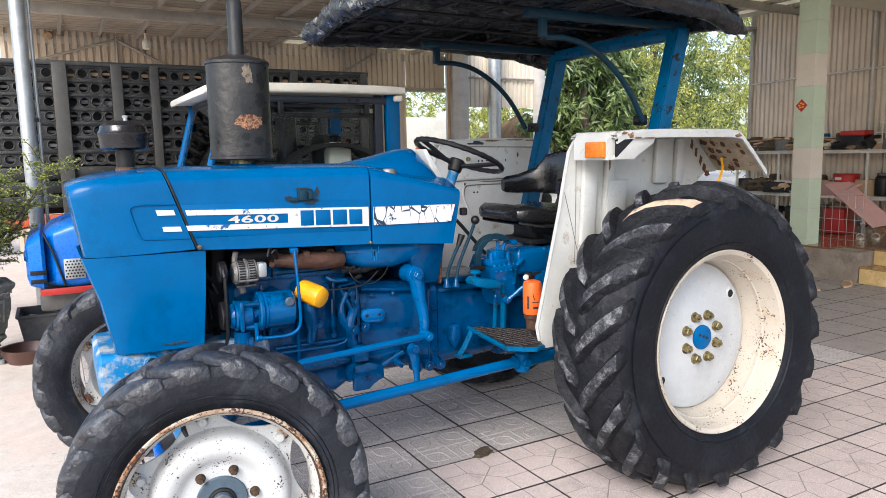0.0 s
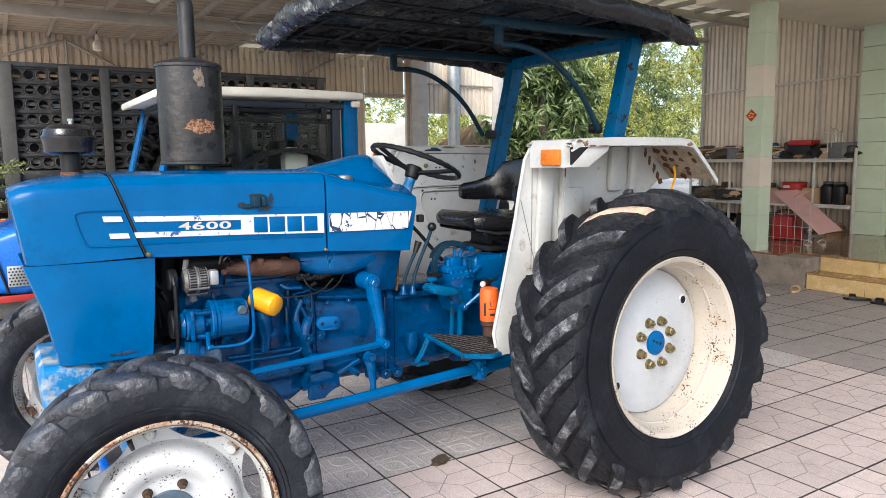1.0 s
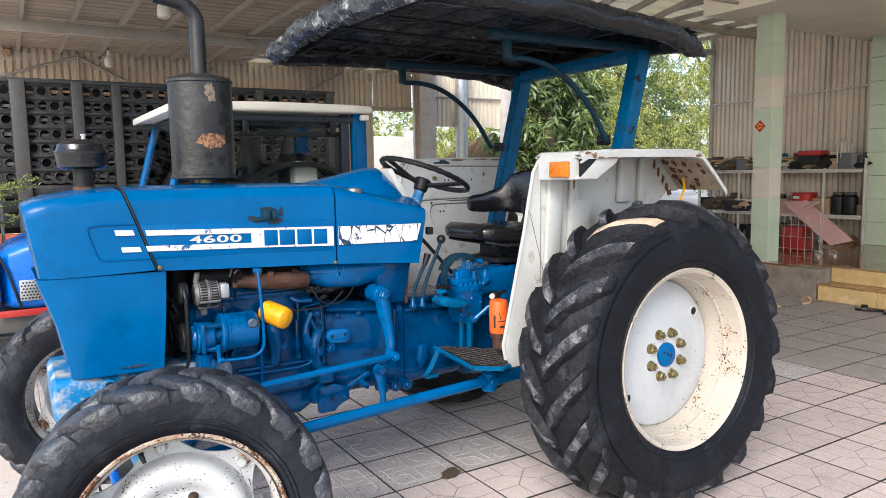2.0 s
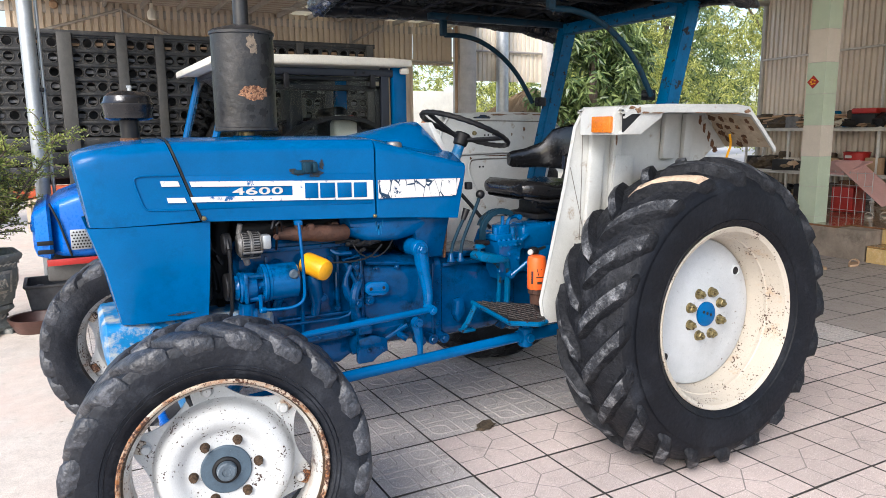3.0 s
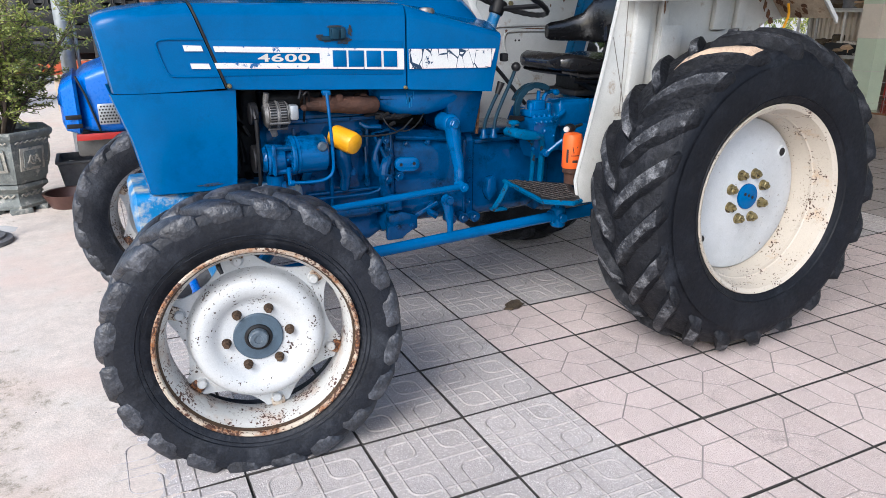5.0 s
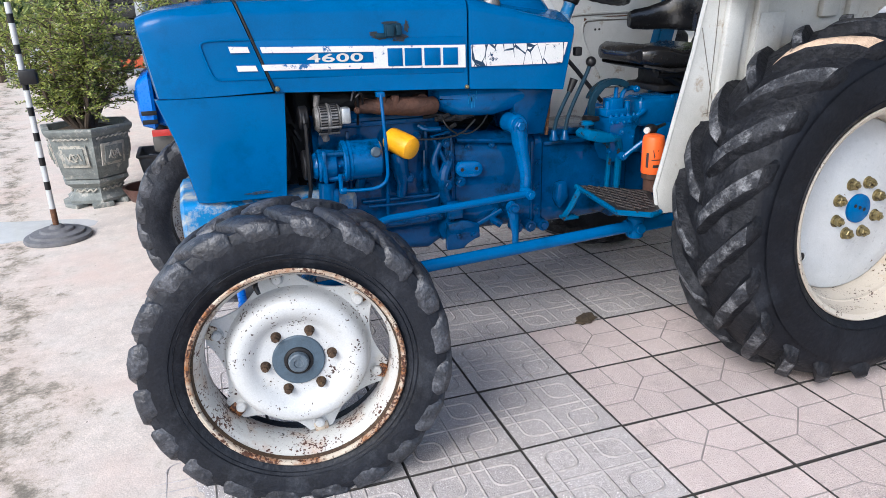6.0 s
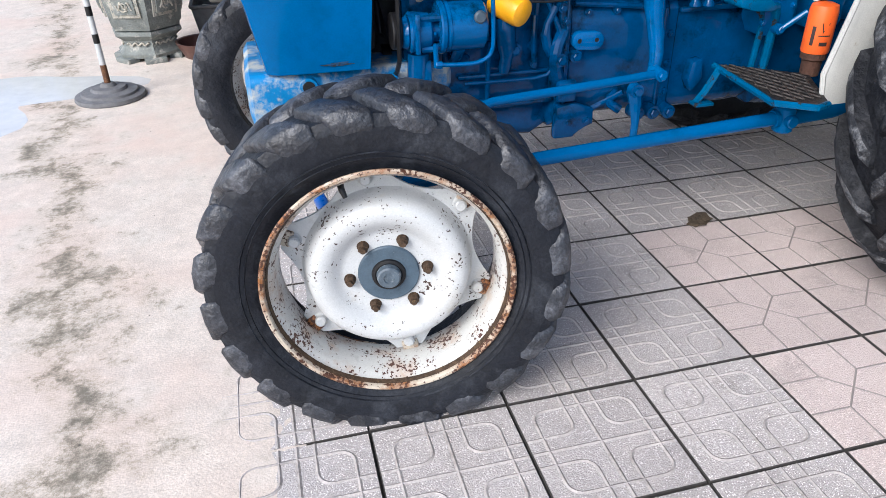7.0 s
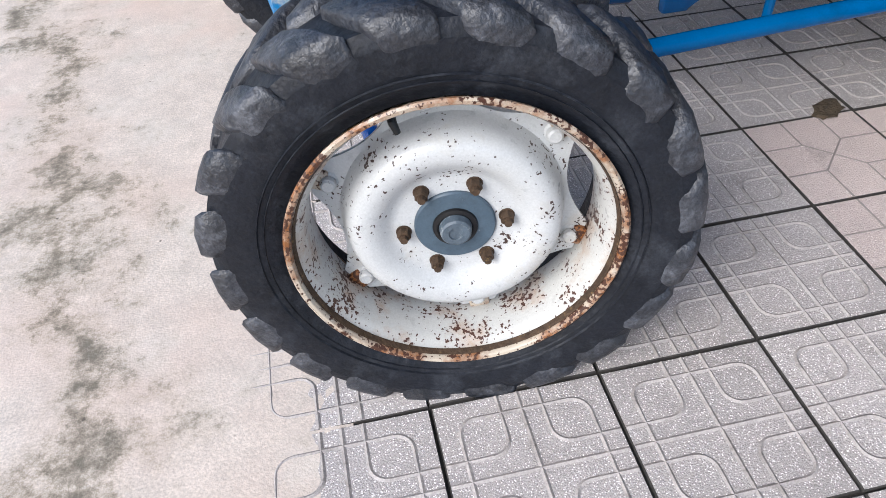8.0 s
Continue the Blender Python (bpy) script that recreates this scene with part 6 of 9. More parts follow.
tube(bm, [(-1.696, -0.31, 1.145), (-1.694, -0.325, 1.05), (-1.690, -0.335, 0.90), (-1.692, -0.335, 0.835), (-1.73, -0.33, 0.808), (-1.80, -0.325, 0.807), (-1.86, -0.31, 0.808)], 0.0065, 10, 2)
hexnut(bm, (-1.845, -0.313, 0.808), (-1, 0, 0), 0.012, 0.02)
tube(bm, [(-1.862, -0.305, 0.87), (-1.862, -0.31, 0.80)], 0.008, 8)
box(bm, (-1.696, -0.30, 1.145), (0.03, 0.03, 0.018), None, 0.003)
part("oil_pipe", bm, BLUE_ENGINE, tractor, "thin bent oil pipe with worn paint")
bm = bmesh.new()
box(bm, (-1.88, -0.24, 0.755), (0.035, 0.03, 0.10), None, 0.006)
part("bracket", bm, BLUE_ENGINE, reservoir)
# filters
d = Vector((0.085, -0.15, -0.042)).normalized()
c = Vector((-1.632, -0.18, 0.958))
m, _ = axis_frame(c, c + d)
bm = bmesh.new()
lathe(bm, [(0, 0.0), (0.044, 0.0), (0.046, 0.008), (0.0465, 0.095), (0.042, 0.112), (0.028, 0.120), (0, 0.122)], 28, m @ pose(0, 0, 0, 90, 0, 0))
part("oil_filter", bm, YELLOW, tractor, "yellow spin-on oil filter")
bm = bmesh.new()
CX, CY = -0.610, -0.42
lathe(bm, [(0, 0.0), (0.042, 0.0), (0.044, 0.006), (0.044, 0.132), (0.040, 0.150), (0.025, 0.156), (0, 0.157)], 32, pose(CX, CY, 0.772, 90, 0, 0))
canister = part("filter_canister", bm, ORANGE, tractor, "orange spin-on filter canister")
bm = bmesh.new()
lathe(bm, [(0, 0), (0.03, 0), (0.032, 0.05), (0.040, 0.055), (0.040, 0.075), (0, 0.076)], 24, pose(CX, CY, 0.696, 90, 0, 0))
part("filter_base", bm, MANIFOLD, canister, "brown rusty filter base")
MARK = mat("dark_label_print", (0.03, 0.02, 0.02), 0.5, vary=0.1, bump=0.0)
bm = bmesh.new()
for a0, a1, z0, z1 in ((-0.1, 0.75, 0.83, 0.834), (0.05, 0.62, 0.80, 0.812), (-0.6, -0.35, 0.80, 0.86)):
    q = []
    for z in (z0, z1):
        for a in np.linspace(a0, a1, 5):
            q.append((CX + 0.0446 * math.sin(a - 0.6), CY - 0.0446 * math.cos(a - 0.6), z))
    vs = [bm.verts.new(p) for p in q]
    for i in range(4):
        bm.faces.new((vs[i], vs[i + 1], vs[i + 6], vs[i + 5]))
tri = [bm.verts.new((CX + 0.0446 * math.sin(a - 0.6), CY - 0.0446 * math.cos(a - 0.6), z)) for a, z in ((0.0, 0.872), (0.55, 0.872), (0.15, 0.838))]
bm.faces.new(tri)
part("label_print", bm, MARK, canister, "dark printed triangle and bars")
# fuel tank belly and the panel behind it
bm = bmesh.new()
loft_rings(bm, [rounded_ring(x, -w, w, z0, 1.145, 0.05, 6) for x, w, z0 in ((-1.47, 0.16, 1.09), (-1.44, 0.21, 1.05), (-1.36, 0.235, 1.022), (-1.22, 0.235, 1.018), (-1.13, 0.23, 1.035), (-1.05, 0.22, 1.04))])
tank = part("fuel_tank", bm, BLUE_ENGINE, tractor, "blue tank belly with scuffed paint")
bm = bmesh.new()
rnd_s = random.Random(12)
for k in range(16):
    box(bm, (-1.332 + 0.034 * rnd_s.random(), -0.2355, 1.072 + 0.045 * rnd_s.random()), (0.002 + 0.005 * rnd_s.random(), 0.0016, 0.008 + 0.022 * rnd_s.random()), None)
part("scratches", bm, BLUE_FADED, tank, "bare pale scratches in the paint")
part("drain_pipe", tube(B(), [(-0.964, -0.20, 1.12), (-0.972, -0.20, 1.0), (-0.978, -0.20, 0.92)], 0.007, 8), RUSTY, tractor, "thin rusty upright pipe")
bm = bmesh.new()
plate(bm, [(-1.15, 1.13), (-0.955, 1.125), (-1.0, 0.93), (-1.12, 0.93)], -0.225, 0.225, 0.012)
part("cowl_support", bm, BLUE_BLOCK, tractor)
for pts, r in (([(-1.50, -0.18, 1.03), (-1.44, -0.20, 1.04), (-1.40, -0.21, 1.02)], 0.008), ([(-1.56, -0.22, 0.955), (-1.46, -0.235, 0.95), (-1.36, -0.23, 0.96), (-1.30, -0.22, 1.01)], 0.004), ([(-1.44, -0.21, 1.04), (-1.42, -0.235, 0.99), (-1.38, -0.23, 0.965)], 0.0035), ([(-1.46, -0.20, 1.025), (-1.38, -0.22, 1.02), (-1.30, -0.20, 1.03)], 0.011), ([(-1.37, -0.225, 0.965), (-1.33, -0.235, 0.96), (-1.28, -0.23, 0.985), (-1.24, -0.21, 1.03)], 0.003)):
    part("wire", tube(B(), pts, r, 8, 1), BLACK, block)
bm = bmesh.new()
for p in ((-1.455, -0.21, 1.02), (-1.425, -0.215, 1.03), (-1.395, -0.22, 1.022), (-1.36, -0.215, 1.015), (-1.40, -0.22, 0.99)):
    tube(bm, [p, (p[0] + 0.01, p[1] - 0.02, p[2] + 0.012)], 0.008, 8)
part("sender", bm, DARK, block)
# levers
for name, pts, rk in (("gear_lever", [(-0.919, -0.25, 0.905), (-0.914, -0.25, 0.98), (-0.885, -0.25, 1.05), (-0.83, -0.25, 1.16), (-0.812, -0.25, 1.208)], 0.021), ("range_lever", [(-0.963, -0.24, 0.905), (-0.96, -0.24, 0.97), (-0.935, -0.25, 1.04), (-0.905, -0.25, 1.095)], 0.0)):
    bm = bmesh.new()
    tube(bm, pts, 0.008, 10, 1)
    lever = part(name, bm, BLUE_TEAL, tractor)
    part("boot", lathe(B(), [(0.020, 0), (0.020, 0.008), (0.013, 0.018), (0.012, 0.035), (0.008, 0.04)], 16, pose(*pts[0], 90, 0, 0)), BLUE_BLOCK, lever)
    bm = bmesh.new()
    p = Vector(pts[-1])
    if rk:
        bmesh.ops.create_uvsphere(bm, u_segments=18, v_segments=12, radius=rk, matrix=Matrix.Translation(p))
    else:
        tube(bm, [p, p + Vector((0.02, 0, 0.05))], [0.011, 0.017], 12)
    part("knob", bm, BLACK, lever, "black plastic knob")
bm = bmesh.new()
tube(bm, [(-0.88, -0.10, 1.25), (-0.80, -0.12, 1.16), (-0.70, -0.16, 1.03)], 0.009, 10)
part("throttle_rod", bm, BLACK, tractor)
# hydraulic lift cover, quadrant and pumps beside the seat
bm = bmesh.new()
loft_rings(bm, [rounded_ring(x, -w, w, 0.80, z1, 0.03) for x, w, z1 in ((-0.60, 0.17, 0.93), (-0.56, 0.20, 0.98), (-0.30, 0.21, 1.03), (0.10, 0.20, 1.05), (0.20, 0.16, 1.0))])
box(bm, (-0.485, -0.19, 0.985), (0.19, 0.14, 0.12), None, 0.022, 3)
box(bm, (-0.485, -0.19, 1.043), (0.15, 0.11, 0.012), None, 0.005)
box(bm, (-0.46, -0.20, 0.87), (0.14, 0.14, 0.14), None, 0.02)
for x in (-0.56, -0.41):
    boss(bm, (x, -0.245, 1.035), (0, 0, 1), 0.011, 0.010)
part("lift_cover", bm, BLUE_ENGINE, tractor)
bm = bmesh.new()
loft_rings(bm, [[Vector((x, y, z)) for x, y in ((-0.755 + e, -0.32 + e), (-0.62 - e, -0.32 + e), (-0.62 - e, -0.19), (-0.755 + e, -0.19))] for z, e in ((0.80, 0.03), (0.84, 0.012), (0.935, 0.008), (0.955, 0.0), (0.985, 0.0), (0.99, 0.006))])
box(bm, (-0.715, -0.255, 1.005), (0.10, 0.10, 0.03), None, 0.006)
box(bm, (-0.70, -0.25, 1.035), (0.06, 0.07, 0.05), None, 0.008)
cyl(bm, (-0.735, -0.265, 1.005), (-0.735, -0.265, 1.05), 0.014, 0.012, 12, 0.002)
cyl(bm, (-0.645, -0.27, 0.985), (-0.645, -0.27, 1.045), 0.016, 0.013, 12, 0.002)
for k in range(5):
    x = -0.742 + 0.027 * k
    boss(bm, (x, -0.305, 0.985), (0, 0, 1), 0.010, 0.012)
    boss(bm, (x, -0.319, 0.968), (0, -1, 0), 0.008, 0.006)
for x, z in ((-0.745, 0.90), (-0.745, 0.85), (-0.64, 0.90), (-0.69, 0.925)):
    boss(bm, (x, -0.305, z), (0, -1, 0), 0.011, 0.010)
boss(bm, (-0.685, -0.30, 0.828), (0, -1, 0), 0.020, 0.03)
tube(bm, [(-0.685, -0.33, 0.828), (-0.655, -0.345, 0.857), (-0.621, -0.36, 0.888)], 0.010, 10, 1)
tube(bm, [(-0.60, -0.26, 0.97), (-0.575, -0.27, 0.99), (-0.55, -0.26, 1.0)], 0.012, 10, 1)
tube(bm, [(-0.665, -0.25, 1.04), (-0.655, -0.25, 1.085), (-0.625, -0.255, 1.095), (-0.60, -0.255, 1.09)], 0.010, 8, 1)
tube(bm, [(-0.69, -0.25, 1.05), (-0.688, -0.25, 1.10)], 0.009, 8)
boss(bm, (-0.605, -0.265, 1.09), (0, -1, 0), 0.014, 0.012)
part("control_valve", bm, BLUE_ENGINE, tractor)
bm = bmesh.new()
arc_o = [(-0.712 + 0.112 * math.cos(radians(a)), 1.027 + 0.112 * math.sin(radians(a))) for a in range(50, 201, 10)]
arc_i = [(-0.712 + 0.088 * math.cos(radians(a)), 1.027 + 0.088 * math.sin(radians(a))) for a in range(200, 49, -10)]
plate(bm, arc_o + arc_i, -0.275, -0.255, 0.003)
plate(bm, [(x, z - 0.004) for x, z in arc_o[:12]] + arc_i[-12:], -0.235, -0.225, 0.002)
quadrant = part("quadrant", bm, BLUE_TEAL, tractor, "dark blue worn lever quadrant")
bm = bmesh.new()
tube(bm, [(-0.79, -0.29, 0.985), (-0.815, -0.29, 0.985), (-0.855, -0.29, 0.983)], [0.010, 0.014, 0.021], 12)
part("grip", bm, BLACK, quadrant, "black grip")
bm = bmesh.new()
tube(bm, [(-0.50, -0.33, 0.945), (-0.58, -0.37, 0.94)], 0.008, 8)
bmesh.ops.create_uvsphere(bm, u_segments=16, v_segments=10, radius=0.023, matrix=Matrix.Translation((-0.60, -0.38, 0.94)) @ Matrix.Diagonal((1.3, 1, 1, 1)))
selector = part("selector_knob", bm, BLACK, tractor, "black knob with pale end")
bm = bmesh.new()
cyl(bm, (-0.625, -0.393, 0.94), (-0.633, -0.397, 0.94), 0.014, 0.012, 14)
part("knob_end", bm, WHITE, selector)
# small blue foot pedal with pad
bm = bmesh.new()
plate(bm, [(-0.885, 0.938), (-0.865, 0.955), (-0.77, 0.935), (-0.745, 0.912), (-0.755, 0.898), (-0.82, 0.902), (-0.88, 0.918)], -0.37, -0.27, 0.006)
tube(bm, [(-0.855, -0.31, 0.945), (-0.855, -0.31, 0.972)], 0.009, 8)
lathe(bm, [(0, 0), (0.028, 0.0), (0.03, 0.006), (0.02, 0.014), (0, 0.016)], 16, pose(-0.855, -0.31, 0.97, 90, 0, 0))
tube(bm, [(-0.79, -0.31, 0.91), (-0.735, -0.30, 0.87), (-0.725, -0.28, 0.78), (-0.722, -0.265, 0.66)], 0.011, 8, 1)
tube(bm, [(-0.735, -0.325, 0.905), (-0.705, -0.315, 0.90), (-0.685, -0.29, 0.80), (-0.68, -0.275, 0.66)], 0.015, 10, 1)
part("foot_pedal", bm, BLUE_OLD, tractor, "worn blue foot pedal")
# step plate
STEP_M = mat("dark_worn_step", (0.012, 0.012, 0.013), 0.6, 0.2, vary=0.4, scale=18, bump=0.5, bump_scale=110, wear=(0.05, 0.04, 0.035), wear_at=0.56, wear_scale=40)
STEP_MESH = mat("bare_worn_step_mesh", (0.055, 0.046, 0.04), 0.5, 0.3, vary=0.6, scale=30, bump=0.3, bump_scale=110, wear=(0.012, 0.011, 0.011), wear_at=0.50, wear_scale=30, wear_soft=0.1)
bm = bmesh.new()
vs = [Vector(p) for p in ((-0.857, -0.25, 0.706), (-0.888, -0.62, 0.697), (-0.79, -0.69, 0.695), (-0.735, -0.67, 0.695), (-0.62, -0.43, 0.701))]
loft_rings(bm, [[v - Vector((0, 0, 0.012)) for v in vs], vs])
step = part("step_plate", bm, STEP_M, tractor, "worn chequered metal step")
bm = bmesh.new()
for a, b in zip(vs[:3], vs[1:4]):
    tube(bm, [a + Vector((0, 0, -0.006)), b + Vector((0, 0, -0.006))], 0.011, 6)
tube(bm, [(-0.86, -0.29, 0.70), (-0.905, -0.29, 0.62), (-0.925, -0.28, 0.585)], 0.013, 6)
box(bm, (-0.91, -0.29, 0.583), (0.07, 0.05, 0.012), None, 0.003)
part("step_frame", bm, BLUE_OLD, step)
for s_ in (-1, 1):
    for k in range(15):
        c = -0.93 + 0.03 * k
        ends = []
        for y in np.linspace(-0.635, -0.28, 24):
            x = c + 0.4 * s_ * (y + 0.45)
            if -0.862 + max(0.0, -0.62 - y) * 1.3 < x < min(-0.745 + (y + 0.67) * 0.48, -0.845 + 1.05 * (-0.25 - y)):
                ends.append((x, y, 0.708 + (y + 0.25) * 0.024))
        if len(ends) > 3:
            bm = bmesh.new()
            tube(bm, [ends[0], ends[-1]], 0.0032, 5)
            part("tread_bar", bm, STEP_MESH, step)

# ---- fenders, seat, steering, canopy ----
WHITE_OLD = mat("stained_white_paint", (0.46, 0.462, 0.44), 0.45, vary=0.16, scale=5, bump=0.12, bump_scale=30, wear=(0.22, 0.16, 0.10), wear_at=0.575, wear_scale=10, wear_soft=0.12, fine=0.10)
SEAM = mat("dirty_seam", (0.14, 0.125, 0.105), 0.8, vary=0.4, scale=30, bump=0.2)


def fender(s, label):
    """s: -1 for the left, 1 for the right. An upright inner plate with a shelf over the tyre."""
    f = thing("fender", Matrix(), "", "")
    f.parent = tractor
    lo, hi = (0.60, 0.612)
    bm = bmesh.new()
    outline = [(-0.50, 1.59), (-0.55, 1.51), (-0.582, 1.36), (-0.60, 1.26), (-0.72, 0.76), (-0.70, 0.66), (0.16, 0.66), (0.20, 1.20), (0.24, 1.37), (0.285, 1.40), (0.375, 1.405), (0.37, 1.43), (0.22, 1.59)]
    plate(bm, outline, s * lo, s * hi, 0.002)
    tube(bm, [(x, s * 0.605, z) for x, z in outline[:6]], 0.009, 8)
    side = part("side_plate", bm, WHITE_OLD, f, label)
    for x, z0, z1, w in ((-0.44, 0.95, 1.57, 0.04), (-0.33, 1.15, 1.57, 0.025), (-0.015, 1.36, 1.57, 0.042), (0.10, 1.36, 1.57, 0.026)):
        bm = bmesh.new()
        lean = 0.06
        plate(bm, [(x - w - lean * (1.57 - z0), z0), (x + w - lean * (1.57 - z0), z0), (x + w, z1), (x - w, z1)], s * 0.612, s * 0.642, 0.011)
        part("rib", bm, WHITE_OLD, f)
    bm = bmesh.new()
    plate(bm, [(-0.375, 1.20), (-0.255, 1.25), (-0.245, 1.385), (-0.355, 1.385)], s * 0.642, s * 0.648, 0.002)
    part("cover_plate", bm, WHITE_OLD, f)
    for x in (-0.475, -0.455):
        bm = bmesh.new()
        cyl(bm, (x, s * 0.6115, 1.285), (x, s * 0.6135, 1.285), 0.005, 0.005, 8)
        cyl(bm, (x, s * 0.6005, 1.285), (x, s * 0.5985, 1.285), 0.005, 0.005, 8)
        part("hole", bm, DARK, f)
    for pts in ([(-0.578, 1.34), (-0.53, 1.17), (-0.50, 1.06), (-0.48, 0.98)], [(-0.515, 1.55), (-0.515, 1.30), (-0.52, 1.02)], [(-0.54, 1.03), (-0.49, 1.035)]):
        part("seam", tube(B(), [(x, s * 0.6125, z) for x, z in pts], 0.0016, 6), SEAM, f)
    # shelf: flat top, falling at the rear, with a turned-down edge
    bm = bmesh.new()
    prof = [(-0.535, 1.578), (-0.50, 1.595), (-0.30, 1.602), (0.12, 1.602), (0.20, 1.592), (0.30, 1.50), (0.378, 1.422)]
    top = [[Vector((x - 0.0, s * y, z)) for x, z in prof] for y in (0.60, 0.86, 0.885)]
    low = [[Vector((x, s * y, z - d)) for x, z in prof] for y, d in ((0.895, 0.012), (0.895, 0.035), (0.885, 0.035), (0.875, 0.012), (0.60, 0.010))]
    loft_rings(bm, top + low, caps=False, closed=False)
    bm2 = bm
    loft_rings(bm2, [top[0], low[-1]], caps=False, closed=False)
    shelf = part("shelf", bm, WHITE_OLD, f, "white shelf over the tyre with rust stains")
    # lamp housing at the front corner
    bm = bmesh.new()
    vs0 = [(-0.55, 0.64), (-0.55, 0.85), (-0.42, 0.875), (-0.36, 0.64)]
    loft_rings(bm, [[Vector((x, s * y, 1.478)) for x, y in vs0], [Vector((x, s * y, 1.558)) for x, y in vs0], [Vector((x + 0.02, s * y, 1.59)) for x, y in vs0]])
    lip = [(-0.55, 1.480), (-0.44, 1.480), (-0.33, 1.545), (-0.30, 1.60), (-0.40, 1.60), (-0.43, 1.57), (-0.53, 1.485)]
    plate(bm, lip, s * 0.855, s * 0.885, 0.004)
    lamp = part("lamp_housing", bm, WHITE, f)
    bm = bmesh.new()
    box(bm, (-0.557, s * 0.785, 1.520), (0.02, 0.115, 0.066), None, 0.006)
    part("indicator_lens", bm, AMBER, f, "amber indicator lens")
    bm = bmesh.new()
    plate(bm, [(-0.535, 1.49), (-0.45, 1.49), (-0.37, 1.555), (-0.40, 1.578), (-0.535, 1.56)], s * 0.878, s * 0.882)
    part("recess", bm, BLACK, f)
    return f


fender(-1, "white painted fender plate with brown rust runs")
fender(1, "white painted fender plate with scratches")
bm = bmesh.new()
tube(bm, [(0.30, -0.70, 1.47), (0.315, -0.70, 1.42), (0.29, -0.70, 1.37), (0.28, -0.70, 1.33)], 0.006, 6, 1)
part("yellow_cord", bm, YELLOW, tractor, "knotted yellow plastic cord")

def rust_patch(parent, x, y, z, w, h, material, seed):
    """A thin ragged scab of rust or grime on an upright plate."""
    bm = bmesh.new()
    n = 30
    ring = []
    for k in range(n):
        a = 2 * math.pi * k / n
        f = 0.85 + 0.5 * noise.noise(Vector((math.cos(a) * 1.7, math.sin(a) * 1.7, seed))) + 0.35 * noise.noise(Vector((k * 1.3, seed, 2)))
        ring.append((x + w * f * math.cos(a), z + h * f * math.sin(a)))
    plate(bm, ring, y - 0.0012, y + 0.0012)
    part("rust_patch", bm, material, parent)


RUST_RUN = mat("brown_rust_run", (0.16, 0.085, 0.045), 0.85, vary=0.4, scale=50, bump=0.3, wear=(0.36, 0.27, 0.17), wear_at=0.55, wear_scale=45, wear_soft=0.1)
GRIME = mat("dark_grime", (0.009, 0.014, 0.018), 0.6, vary=0.4, scale=40, bump=0.4, wear=(0.006, 0.045, 0.11), wear_at=0.52, wear_scale=60)
for pts, r, m_ in (([(-0.40, 1.556), (0.18, 1.546)], 0.004, SEAM), ([(-0.40, 1.562), (0.18, 1.552)], 0.006, WHITE_OLD), ([(-0.44, 1.348), (-0.387, 1.354), (0.07, 1.360)], 0.004, SEAM), ([(-0.44, 1.355), (-0.387, 1.361), (0.07, 1.367)], 0.006, WHITE_OLD),
                   ([(-0.262, 1.04), (-0.33, 1.16), (-0.375, 1.26), (-0.372, 1.315), (-0.345, 1.334), (-0.07, 1.332), (0.05, 1.33)], 0.005, WHITE_OLD), ([(-0.258, 1.03), (-0.326, 1.15), (-0.37, 1.25), (-0.366, 1.308), (-0.34, 1.326), (-0.07, 1.325)], 0.003, SEAM), ([(-0.30, 0.975), (0.0, 0.982)], 0.004, SEAM)):
    part("fold", tube(B(), [(x, 0.599, z) for x, z in pts], r, 6, 1), m_, tractor)
for x, z in ((-0.299, 1.281), (-0.275, 1.281), (-0.264, 1.468), (-0.239, 1.468), (-0.205, 1.47)):
    part("hole", cyl(B(), (x, 0.5995, z), (x, 0.5975, z), 0.006, 0.006, 8), BLACK, tractor)
part("bolt", cyl(B(), (-0.337, 0.60, 1.48), (-0.337, 0.588, 1.48), 0.014, 0.012, 12), BRASS, tractor)
for k, (x, z, w, h, m_) in enumerate(((-0.27, 1.570, 0.075, 0.016, GRIME), (-0.33, 1.555, 0.03, 0.012, RUSTY), (-0.17, 1.588, 0.06, 0.006, RUST_RUN), (0.0, 1.592, 0.07, 0.004, RUST_RUN), (0.12, 1.588, 0.05, 0.006, RUST_RUN), (0.02, 1.50, 0.008, 0.014, RUSTY), (-0.07, 1.47, 0.005, 0.008, RUSTY), (-0.16, 1.345, 0.10, 0.004, RUSTY), (-0.36, 1.325, 0.012, 0.016, RUSTY))):
    rust_patch(tractor, x, 0.5985, z, w, h, m_, k)
